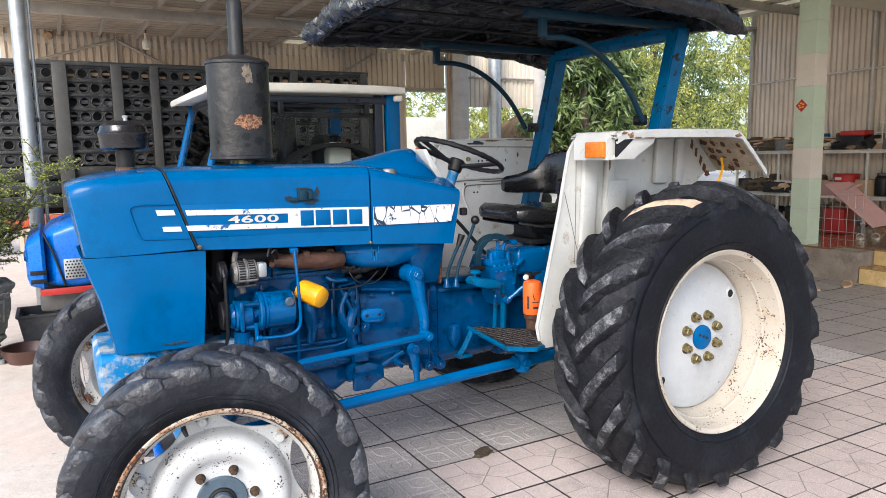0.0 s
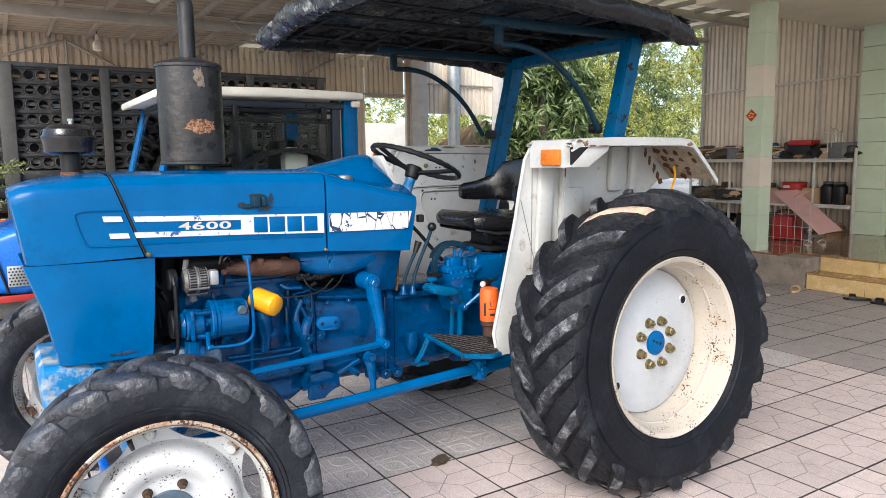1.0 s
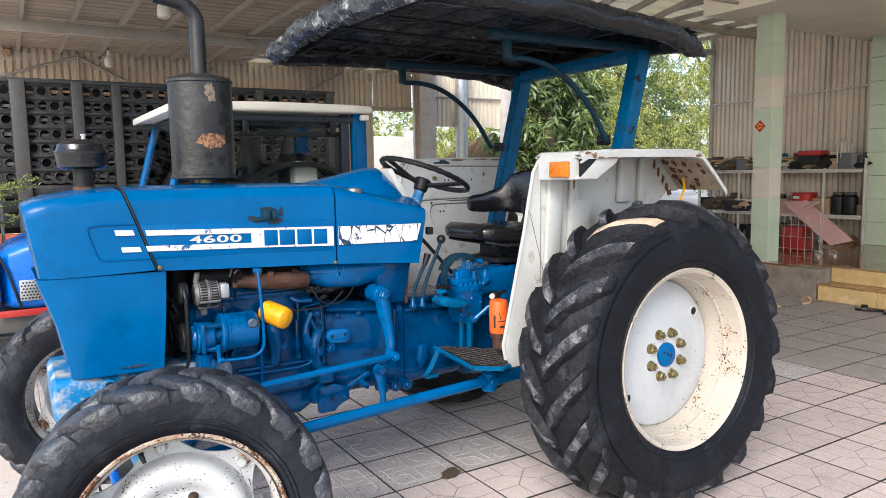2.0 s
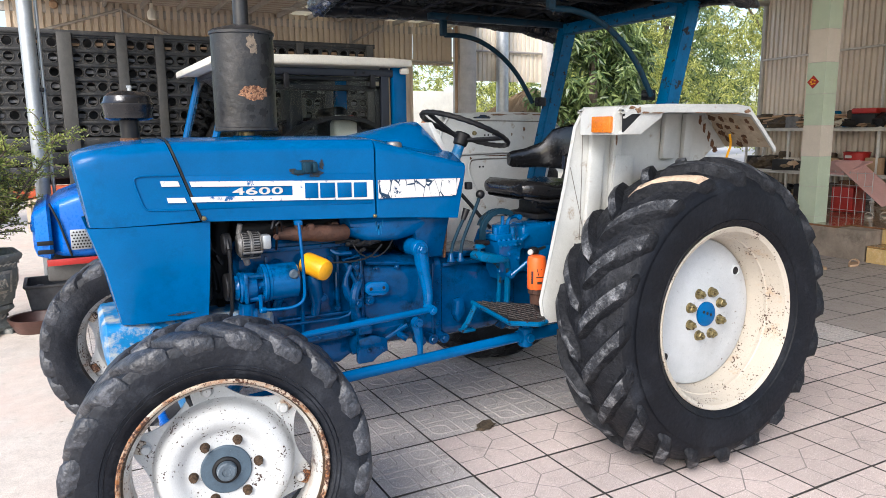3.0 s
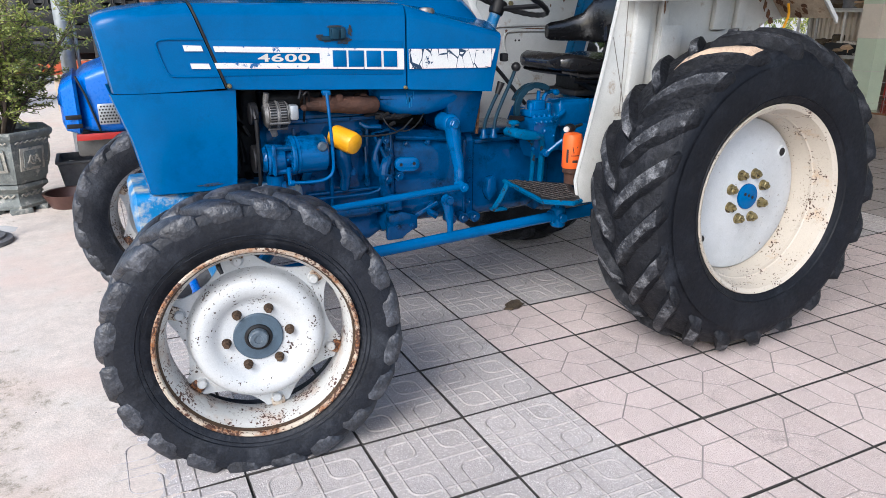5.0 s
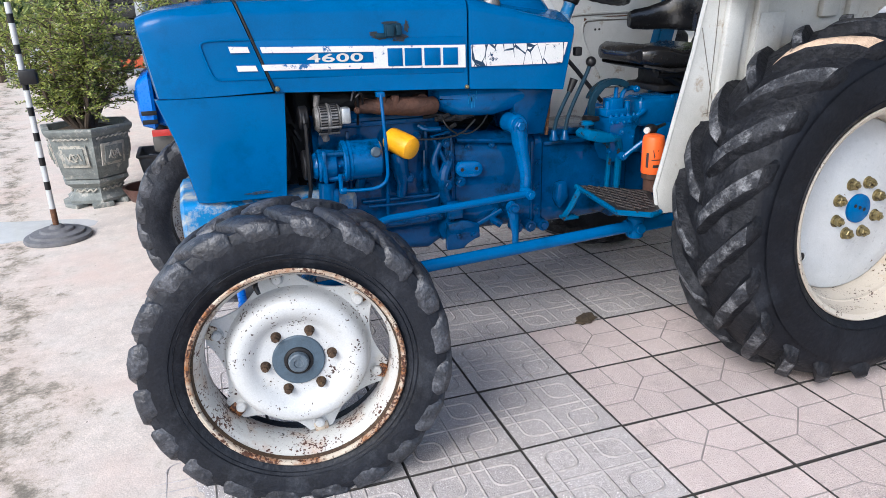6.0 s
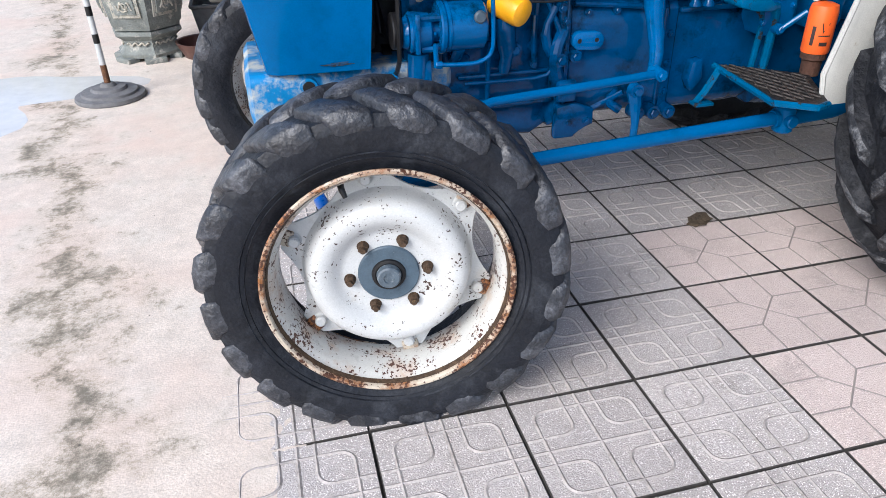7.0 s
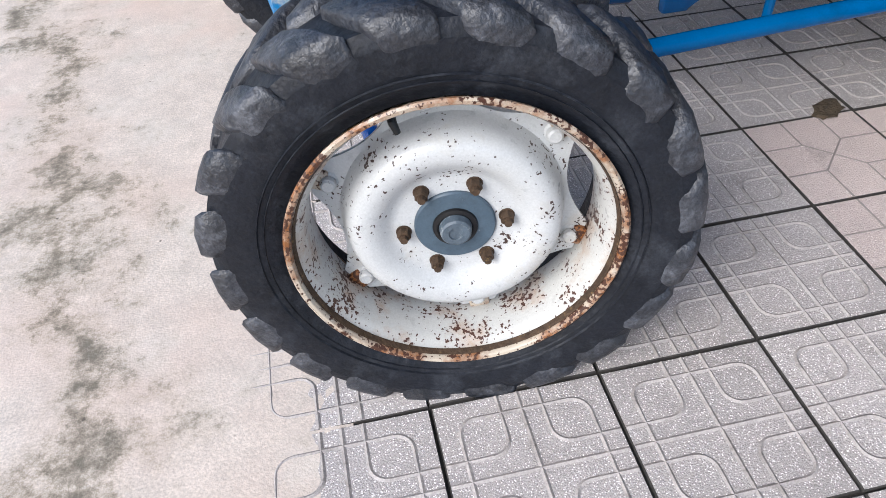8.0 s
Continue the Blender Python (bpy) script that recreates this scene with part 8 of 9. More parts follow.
PSP_LIP = mat("rubbed_steel_lip", (0.085, 0.080, 0.074), 0.45, vary=0.4, scale=14, bump=0.2)
LOADS = (CARD, PSP_FRAME, RUBBER_BASE)


LIP = mesh_of("hole_lip", lathe(B(), [(0.042, 0.002), (0.046, -0.007), (0.051, 0.002)], 16), PSP_LIP)


def pierced_row(x0, x1, n):
    """One row of a pierced plank with flanged round holes, seen from the front."""
    bm = bmesh.new()
    h = 0.134
    dx = (x1 - x0) / n
    for k in range(n):
        cx = x0 + (k + 0.5) * dx
        outer, inner, lip = [], [], []
        for a in range(12):
            t = 2 * math.pi * a / 12 + math.pi / 12
            ux, uz = math.cos(t), math.sin(t)
            f = 1 / max(abs(ux) / (dx / 2), abs(uz) / (h / 2))
            outer.append(bm.verts.new((cx + ux * f, 0, uz * f)))
            inner.append(bm.verts.new((cx + 0.043 * ux, 0.0, 0.043 * uz)))
            lip.append(bm.verts.new((cx + 0.036 * ux, 0.022, 0.036 * uz)))
        for a in range(12):
            b = (a + 1) % 12
            bm.faces.new((outer[a], outer[b], inner[b], inner[a]))
            bm.faces.new((inner[a], inner[b], lip[b], lip[a]))
    box(bm, ((x0 + x1) / 2, -0.006, h / 2), (x1 - x0, 0.02, 0.03), None, 0.006)
    bmesh.ops.remove_doubles(bm, verts=bm.verts, dist=1e-4)
    return mesh_of("plank", bm, PSP, 35)


for x0, x1, n in ((-0.32, 0.29, 5), (0.38, 0.80, 4), (0.875, 1.155, 3), (1.22, 1.92, 6), (1.98, 2.62, 6), (2.68, 3.45, 7)):
    me = pierced_row(x0, x1, n)
    for k in range(7):
        ob = new("plank", me)
        ob.parent = truck
        ob.matrix_basis = pose(0, 0.01 * (k % 2), 2.355 - 0.137 * k)
        hole_z = 2.355 - 0.137 * k
        for i in range(n):
            cx = x0 + (i + 0.5) * (x1 - x0) / n
            if (i * 5 + k * 3) % 7 < 5:
                part("load", box(B(), (cx + 0.004 * (k % 3), 0.036, hole_z - 0.012 + 0.006 * ((i + k) % 4)), (0.085, 0.012, 0.026 + 0.008 * ((2 * i + k) % 3)), None, 0.002), LOADS[0 if k == 0 else 1 + (i + k) % 2], truck)
        for i in range(n):
            ob = new("hole_lip", LIP)
            ob.parent = truck
            ob.matrix_basis = pose(x0 + (i + 0.5) * (x1 - x0) / n, 0.01 * (k % 2), hole_z)
    for k in range(3):
        part("plank", box(B(), ((x0 + x1) / 2, 0.0, 1.395 - 0.137 * k), (x1 - x0, 0.025, 0.12), None, 0.012), PSP, truck)
part("back_sheet", box(B(), (1.55, 0.14, 1.72), (4.0, 0.02, 1.45)), DARK, truck)

# ---- potted tree ----
POT = pose(-0.455, 6.56, 0, 0, 0, 12)
pot = thing("planter", POT, "weathered green-grey hexagonal pot with relief panels", "planter")
hexr = lambda r, z, o=30: [Vector((r * math.cos(radians(60 * k + o)), r * math.sin(radians(60 * k + o)), z)) for k in range(6)]
bm = bmesh.new()
loft_rings(bm, [hexr(0.225, 0.225), hexr(0.25, 0.23), hexr(0.255, 0.255), hexr(0.27, 0.27), hexr(0.30, 0.45), hexr(0.315, 0.55), hexr(0.345, 0.575), hexr(0.355, 0.60), hexr(0.35, 0.615), hexr(0.30, 0.615), hexr(0.285, 0.55)])
bowl = part("bowl", bm, POT_STONE, pot)
part("soil", cyl(B(), (0, 0, 0.5), (0, 0, 0.575), 0.26, 0.25, 6), SOIL, pot)
bm = bmesh.new()
loft_rings(bm, [hexr(0.24, 0.035), hexr(0.245, 0.06), hexr(0.225, 0.075), hexr(0.20, 0.11), hexr(0.20, 0.15), hexr(0.24, 0.18), hexr(0.26, 0.195), hexr(0.255, 0.22), hexr(0.22, 0.226)])
stand = part("stand", bm, POT_STONE, pot)
for k in range(6):
    a = 60 * k + 30
    part("foot", box(B(), (0.205, 0, 0.02), (0.10, 0.15, 0.04), pose(0, 0, 0, 0, 0, a), 0.008), POT_STONE, stand)
    m = pose(0, 0, 0, 0, 0, a + 30)
    panel = part("relief_panel", box(B(), (0.262, 0, 0.41), (0.012, 0.20, 0.17), m @ pose(0.0, 0, 0, 0, 0, 0) @ Matrix.Shear("XY", 4, (0.0, 0.0)) @ Matrix(((1, 0, 0.15, -0.06), (0, 1, 0, 0), (0, 0, 1, 0), (0, 0, 0, 1))), 0.003), POT_RELIEF, bowl)
    bm = bmesh.new()
    box(bm, (0.272, 0, 0.41), (0.008, 0.15, 0.125), m @ Matrix(((1, 0, 0.15, -0.06), (0, 1, 0, 0), (0, 0, 1, 0), (0, 0, 0, 1))), 0.002)
    part("panel_field", bm, POT_STONE, bowl)
    bm = bmesh.new()
    rnd = random.Random(k)
    mm = m @ Matrix(((1, 0, 0.15, -0.06), (0, 1, 0, 0), (0, 0, 1, 0), (0, 0, 0, 1)))
    tube(bm, [mm @ Vector((0.278, -0.05 + 0.013 * i, 0.41 + 0.035 * math.sin(1.7 * i + k))) for i in range(9)], 0.007, 6, 2)
    tube(bm, [mm @ Vector((0.278, 0.03 * math.cos(0.8 * i), 0.40 + 0.03 * math.sin(0.8 * i))) for i in range(8)], 0.006, 6, 1)
    part("relief", bm, POT_RELIEF, bowl)
    bm = bmesh.new()
    tube(bm, [m @ Vector((0.283 + 0.003 * (i % 2), -0.13 + 0.02 * i, 0.535 + 0.012 * ((i // 1) % 2))) for i in range(14)], 0.006, 5)
    part("border", bm, POT_RELIEF, bowl)
    bm = bmesh.new()
    tube(bm, [m @ Vector((0.183, -0.08 + 0.016 * i, 0.13 + 0.014 * math.sin(2.1 * i))) for i in range(11)], 0.007, 6, 1)
    part("stand_relief", bm, POT_RELIEF, stand)


def leaf_quads(bm, p, d, length, width, rnd, bend=0.25):
    """A small leaf of two bent halves at p pointing along d."""
    d = d.normalized()
    s = d.cross(Vector((rnd.uniform(-1, 1), rnd.uniform(-1, 1), rnd.uniform(0.2, 1)))).normalized()
    up = s.cross(d)
    mid = p + d * length * 0.5 + up * length * bend * 0.4
    tip = p + d * length
    a, b = bm_add(bm, mid + s * width / 2), bm_add(bm, mid - s * width / 2)
    r, t = bm_add(bm, p), bm_add(bm, tip)
    bm[1].append((r, a, t, b))


def bm_add(acc, v):
    acc[0].append(tuple(v))
    return len(acc[0]) - 1


def leaves_object(name, acc, material, parent=None, label=""):
    me = bpy.data.meshes.new(name)
    me.from_pydata(acc[0], [], acc[1])
    me.materials.append(material)
    ob = new(name, me)
    ob.parent = parent
    if label:
        tagged(ob, label)
    return ob


# the small-leaved tree in the pot
rnd = random.Random(11)
plant = thing("potted_tree", pose(-0.455, 6.56, 0.57), "small-leaved bonsai tree with many thin stems", "plant")
acc = ([], [])
twigs = []
for k in range(16):
    a = 2 * math.pi * k / 15 + rnd.uniform(-0.2, 0.2) if k < 15 else -0.25
    p = Vector((0.05 * math.cos(a), 0.05 * math.sin(a), 0))
    d = Vector((0.75 * math.cos(a), 0.75 * math.sin(a), rnd.uniform(0.7, 1.5))).normalized()
    if d.x > 0 and k < 15:
        d = Vector((d.x * 0.45, d.y, d.z)).normalized()
    pts = [p]
    n = rnd.randint(7, 9) if k < 15 else 10
    for i in range(n):
        d = (d + Vector((rnd.uniform(-0.25, 0.25), rnd.uniform(-0.25, 0.25), rnd.uniform(-0.05, 0.18)))).normalized()
        p = p + d * rnd.uniform(0.085, 0.13)
        pts.append(p)
    bm = bmesh.new()
    tube(bm, pts, [0.018, 0.014, 0.010, 0.006, 0.003], 6, 1)
    for i in range(2, len(pts)):
        for _ in range(5):
            q = pts[i].copy()
            e = Vector((rnd.uniform(-1, 1), rnd.uniform(-1, 1), rnd.uniform(-0.15, 0.55))).normalized()
            tw = [q]
            for _ in range(4):
                e = (e + Vector((rnd.uniform(-0.3, 0.3), rnd.uniform(-0.3, 0.3), rnd.uniform(-0.15, 0.15)))).normalized()
                q = q + e * rnd.uniform(0.045, 0.075)
                tw.append(q)
            tube(bm, tw, [0.004, 0.002], 4)
            twigs.append(tw)
    part("stem", bm, BARK, plant)
for tw in twigs:
    for a, b in zip(tw, tw[1:]):
        for _ in range(11):
            p = a.lerp(b, rnd.random())
            d = Vector((rnd.uniform(-1, 1), rnd.uniform(-1, 1), rnd.uniform(-0.4, 0.7)))
            leaf_quads(acc, p + d * 0.008, d, rnd.uniform(0.020, 0.038), rnd.uniform(0.009, 0.015), rnd)
leaves_object("leaves", acc, LEAF_BONSAI, plant)

# ---- barricade post on a round base, trough and basin ----
bar = thing("barrier_post", pose(-0.62, 5.62, 0), "black and white barrier post on a round base", "post")
bm = bmesh.new()
lathe(bm, [(0, 0), (0.205, 0), (0.21, 0.012), (0.205, 0.03), (0.17, 0.038), (0.165, 0.052), (0.11, 0.06), (0.10, 0.075), (0.05, 0.08), (0.035, 0.10), (0, 0.10)], 40, pose(0, 0, 0, 90, 0, 0))
part("base", bm, RUBBER_BASE, bar, "grey ribbed round base")
part("shaft", cyl(B(), (0, 0, 0.09), (0, 0, 1.5), 0.018, 0.018, 14), WHITE_RIM, bar)
for z in (0.34, 0.50, 0.66, 0.82, 0.98, 1.2, 1.38):
    part("black_band", cyl(B(), (0, 0, z), (0, 0, z + 0.055), 0.0188, 0.0188, 14), BLACK, bar)
part("rusty_foot", cyl(B(), (0, 0, 0.09), (0, 0, 0.21), 0.0192, 0.0188, 14), RUSTY, bar)
part("clip_box", box(B(), (0.03, -0.01, 1.06), (0.10, 0.07, 0.09), None, 0.01), BLACK, bar)
trough = thing("plastic_trough", pose(0.02, 6.92, 0.0), "dark grey rectangular plastic planter box", "planter")
bm = bmesh.new()
loft_rings(bm, [[Vector((p.y, p.z, z)) for p in rounded_ring(0, -w, w, -d, d, 0.02, 3)] for z, w, d in ((0.0, 0.12, 0.17), (0.27, 0.16, 0.21), (0.285, 0.175, 0.225), (0.30, 0.175, 0.225), (0.30, 0.15, 0.20), (0.06, 0.12, 0.17))])
part("box", bm, RUBBER_BASE, trough)
part("bag", box(B(), (-0.06, -0.12, 0.27), (0.14, 0.10, 0.03), pose(0, 0, 0, 6, 10, 0), 0.012), PALE_STEEL, trough, "crumpled pale plastic bag")
basin = single("basin", lathe(B(), [(0, 0.012), (0.13, 0.012), (0.175, 0.11), (0.195, 0.113), (0.19, 0.10), (0.14, 0.0), (0, 0.0)], 32, pose(0, 0, 0, 90, 0, 0)), mat("brown_plastic_basin", (0.085, 0.040, 0.032), 0.45, vary=0.3, bump=0.1), pose(-0.075, 6.44, 0.004), "brown plastic basin lying on the concrete", "basin")
# wet patch; its pale base colour imitates the bright sky mirrored in it
bm = bmesh.new()
ring = [((0.55 + 0.16 * math.sin(3 * a) + 0.1 * math.sin(5 * a + 1)) * math.cos(a) * 1.6, (0.55 + 0.16 * math.sin(3 * a) + 0.1 * math.sin(5 * a + 1)) * math.sin(a)) for a in np.linspace(0, 2 * math.pi, 48, endpoint=False)]
bm.faces.new([bm.verts.new((x, y, 0)) for x, y in ring])
single("puddle", bm, mat("wet_patch_sky_glare", (0.58, 0.57, 0.56), 0.08, vary=0.1, bump=0.0), pose(-1.55, 5.75, 0.0045), "shallow wet patch with sky glare painted in", "puddle", kind="structure", smooth=0)

# ---- shelves and clutter on the veranda ----
rack2 = thing("shelf_rack", pose(10.85, 7.05, 0.36), "grey steel shelf rack along the sheet wall", "shelf")
for y in (-1.25, -0.65, 0.80, 1.60):
    for x in (-0.22, 0.22):
        part("leg", box(B(), (x, y, 0.62), (0.035, 0.035, 1.24), None, 0.003), PALE_STEEL, rack2)
for z in (0.40, 1.08):
    part("shelf_board", box(B(), (0, 0.28, z), (0.50, 3.0, 0.025), None, 0.003), PALE_STEEL, rack2)
    part("shelf_rail", box(B(), (-0.235, 0.28, z - 0.02), (0.03, 3.0, 0.04), None, 0.003), PALE_STEEL, rack2)
rnd = random.Random(21)
palette = [BLACK, DARK, SOIL, SOIL, CARD, DARK, DARK, BARK, SOIL, BLUE_OLD, CREAM, BLACK, RUSTY, THATCH, STRAW, RUBBER_BASE, THATCH, BARK]


def clutter(y, z, k):
    """One box, can or bundle on a shelf."""
    m_ = palette[rnd.randrange(len(palette))]
    s = Vector((rnd.uniform(0.14, 0.36), rnd.uniform(0.12, 0.34), rnd.uniform(0.07, 0.24)))
    x = 10.82 + rnd.uniform(-0.13, 0.13)
    kind = rnd.choice(("box", "can", "bundle", "heap", "heap"))
    if kind == "box":
        single("carton", box(B(), (0, 0, s.z / 2), s, None, 0.006), m_, pose(x, y, z, 0, 0, rnd.uniform(-25, 25)), "small worn carton lying on the steel shelf", "carton", "shelf clutter")
    elif kind == "can":
        r = s.y * 0.4
        single("can", lathe(B(), [(0, 0), (r, 0), (r, s.z * 1.2), (r * 0.8, s.z * 1.3), (0, s.z * 1.3)], 16, pose(0, 0, 0, 90, 0, 0)), m_, pose(x, y, z), "small oil can standing on the steel shelf", "can", "shelf clutter")
    elif kind == "heap":
        bm = bmesh.new()
        bmesh.ops.create_icosphere(bm, subdivisions=3, radius=0.5)
        o = Vector((k * 3.7, y, z))
        for v in bm.verts:
            w = v.co * (1 + 0.5 * noise.noise(v.co * 3 + o) + 0.25 * noise.noise(v.co * 8 + o))
            v.co = Vector((w.x * s.x * 1.3, w.y * s.y * 1.5, max(w.z + 0.32, 0.0) * s.z * 1.1))
        single("old_rag", bm, m_, pose(x, y, z, 0, 0, rnd.uniform(-40, 40)), "crumpled brown rag lying on the steel shelf", "rag", "shelf clutter")
    else:
        bm = bmesh.new()
        for _ in range(4):
            a = rnd.uniform(-0.5, 0.5)
            o = rnd.uniform(-0.05, 0.05)
            tube(bm, [(o - 0.16 * math.cos(a), -0.16 * math.sin(a), 0.02), (o, 0.02, 0.05), (o + 0.16 * math.cos(a), 0.16 * math.sin(a), 0.02 + rnd.uniform(0, 0.06))], 0.02, 6, 1)
        single("bundle", bm, m_, pose(x, y, z), "tangled bundle of straps on the steel shelf", "bundle", "shelf clutter")


for k in range(52):
    clutter(5.88 + 2.80 * k / 52 + rnd.uniform(-0.05, 0.05), 0.36 + 1.0935, k)
for k in range(60):
    y = 5.88 + 2.80 * k / 60
    if not 5.9 < y < 6.95:
        clutter(y, 0.36 + 0.4135, k)
for k in range(36):
    clutter(6.2 + 2.5 * k / 36, 0.36, k)
for k in range(16):
    y0 = 6.85 + 0.11 * k
    bm = bmesh.new()
    ln_, wd = rnd.uniform(0.22, 0.45), rnd.uniform(0.16, 0.3)
    box(bm, (0, 0, 0.012), (wd, ln_, rnd.uniform(0.012, 0.03)), None, 0.003)
    single("flat_board", bm, rnd.choice((CARD, SOIL, CARD, BARK, STRAW)), pose(10.80 + rnd.uniform(-0.08, 0.05), y0, 1.53 + 0.035 * (k % 4), rnd.uniform(-6, 6), rnd.uniform(-4, 4), rnd.uniform(-30, 30)), "flat scrap of brown board stacked on the shelf", "board", "shelf clutter")
red_can = thing("red_bucket", pose(10.72, 6.76, 0.774), "red plastic bucket with a white handle patch", "bucket")
part("body", lathe(B(), [(0, 0), (0.15, 0), (0.18, 0.30), (0.19, 0.31), (0.18, 0.32), (0, 0.32)], 28, pose(0, 0, 0, 90, 0, 0)), RED, red_can)
part("handle_patch", box(B(), (-0.18, 0.02, 0.25), (0.01, 0.10, 0.04), None, 0.01), WHITE, red_can)
for y in (6.24, 6.06):
    jg = thing("glass_jar", pose(10.75, y, 0.774), "large dark jar with a screw lid", "jar", "jars")
    part("body", lathe(B(), [(0, 0), (0.09, 0), (0.1, 0.02), (0.1, 0.26), (0.07, 0.30), (0, 0.30)], 24, pose(0, 0, 0, 90, 0, 0)), BLACK, jg)
    part("lid", lathe(B(), [(0, 0.30), (0.075, 0.30), (0.075, 0.335), (0, 0.335)], 20, pose(0, 0, 0, 90, 0, 0)), PSP_FRAME, jg)
single("carton", box(B(), (0, 0, 0.12), (0.25, 0.24, 0.24), None, 0.006), CARD, pose(10.74, 6.45, 0.774), "plain brown cardboard box on the steel shelf", "carton")
hp = thing("red_toolbox", pose(10.75, 6.66, 1.4535), "red and black metal toolbox on the shelf", "toolbox")
part("body", box(B(), (0, 0, 0.1), (0.25, 0.36, 0.2), None, 0.012), BLACK, hp)
part("lid", box(B(), (0, 0, 0.24), (0.26, 0.37, 0.08), None, 0.02), RED, hp)
bk = thing("basket", pose(10.75, 6.10, 1.4535), "white plastic basket lying on its side", "basket")
for k in range(4):
    part("hoop", lathe(B(), [(0.15 + 0.02 * k, -0.008), (0.165 + 0.02 * k, 0), (0.15 + 0.02 * k, 0.008)], 28, pose(0, 0.05 * k, 0.24, 0, 0, 20), closed=True), CAB_WHITE, bk)
for k in range(8):
    a = radians(45 * k)
    part("rib", tube(B(), [(0.155 * math.cos(a), 0.0, 0.24 + 0.155 * math.sin(a)), (0.215 * math.cos(a), 0.16, 0.24 + 0.215 * math.sin(a))], 0.006, 5), CAB_WHITE, bk)
# cage with leaning pink panels
cage = thing("wire_cage", pose(9.35, 5.98, 0.36), "grey wire cage with dusty pink panels on it", "cage")
for k in range(9):
    part("upright", cyl(B(), (-0.25, -0.45 + 0.1 * k, 0), (-0.25, -0.45 + 0.1 * k, 0.55), 0.0035, 0.0035, 6), STEEL, cage)
for k in range(4):
    part("cross_wire", cyl(B(), (-0.25, -0.45, 0.05 + 0.16 * k), (-0.25, 0.37, 0.05 + 0.16 * k), 0.0035, 0.0035, 6), STEEL, cage)
part("panel", plate(B(), [(-0.30, 0.50), (-0.30, 0.52), (0.3, 0.66), (0.3, 0.64)], -0.10, 0.42), PINK, cage, "dusty pink flat panel")
bm = bmesh.new()
loft_rings(bm, [[Vector(p) for p in ((-0.32, 0.02, 0.64), (0.22, 0.02, 0.66), (0.22, -0.62, 0.16), (-0.32, -0.62, 0.14))], [Vector(p) for p in ((-0.32, 0.03, 0.655), (0.22, 0.03, 0.675), (0.22, -0.61, 0.175), (-0.32, -0.61, 0.155))]])
part("panel", bm, PINK, cage, "leaning dusty pink panel")
part("red_bin", box(B(), (0.0, 0.0, 0.17), (0.3, 0.3, 0.33), None, 0.02), RED, cage)


def sandal(x, y, z, rz, material, label):
    s = thing("sandal", pose(x, y, z, 0, 0, rz), label, "sandal", "sandals")
    bm = bmesh.new()
    loft_rings(bm, [[Vector((0.13 * math.cos(t) * 1.0, (0.045 + 0.008 * math.cos(t)) * math.sin(t), zz)) for t in [2 * math.pi * k / 20 for k in range(20)]] for zz in (0.0, 0.022)])
    part("sole", bm, material, s)
    bm = bmesh.new()
    rings = []
    for x0 in (0.015, 0.075):
        rings.append([Vector((x0, 0.05 * math.cos(t), 0.02 + 0.045 * math.sin(t))) for t in [math.pi * k / 8 for k in range(9)]] + [Vector((x0, 0.043 * math.cos(t), 0.02 + 0.039 * math.sin(t))) for t in [math.pi * k / 8 for k in range(8, -1, -1)]])
    loft_rings(bm, rings)
    part("strap", bm, material, s)


sandal(7.22, 4.92, 0.002, 70, STRAW, "tan rubber sandal on the paving")
sandal(7.64, 4.80, 0.002, 20, STRAW, "tan rubber sandal on the paving")
sandal(8.94, 5.45, 0.36, 30, CREAM, "cream rubber sandal on the veranda floor")
sandal(9.12, 5.36, 0.36, 35, CREAM, "cream rubber sandal on the veranda floor")
sandal(7.72, 4.16, 0.002, 120, BLACK, "black rubber sandal on the paving")
sandal(7.70, 3.88, 0.002, 100, BLACK, "black rubber sandal on the paving")
# a dark crumpled scrap on the paving
bm = bmesh.new()
bmesh.ops.create_icosphere(bm, subdivisions=3, radius=0.05)
for v in bm.verts:
    v.co = Vector((v.co.x * 1.3, v.co.y * 0.75, v.co.z * 0.22)) * (1 + 0.45 * noise.noise(v.co * 38))
single("leaf_scrap", bm, SOIL, pose(1.99, 3.20, 0.008, 0, 0, 30), "dark crumpled dry leaf on the tiles", "scrap")

# ---- greenery beyond the shed ----
def foliage(acc, centre, size, n, length, rnd, droop=0.4):
    """Leaves in loose tufts through a cloud-shaped crown."""
    c, s = Vector(centre), Vector(size)
    tufts = []
    for _ in range(max(n // 14, 1)):
        v = Vector((rnd.gauss(0, 1), rnd.gauss(0, 1), rnd.gauss(0, 1))).normalized() * rnd.uniform(0.45, 1.0) ** 0.6
        tufts.append(Vector((c.x + v.x * s.x, c.y + v.y * s.y, c.z + v.z * s.z)))
    for t in tufts:
        for _ in range(14):
            d = Vector((rnd.uniform(-1, 1), rnd.uniform(-1, 1), rnd.uniform(-0.9, 0.5) - droop))
            leaf_quads(acc, t + Vector((rnd.uniform(-0.12, 0.12), rnd.uniform(-0.12, 0.12), rnd.uniform(-0.12, 0.12))), d, length * rnd.uniform(0.7, 1.25), length * 0.24, rnd)


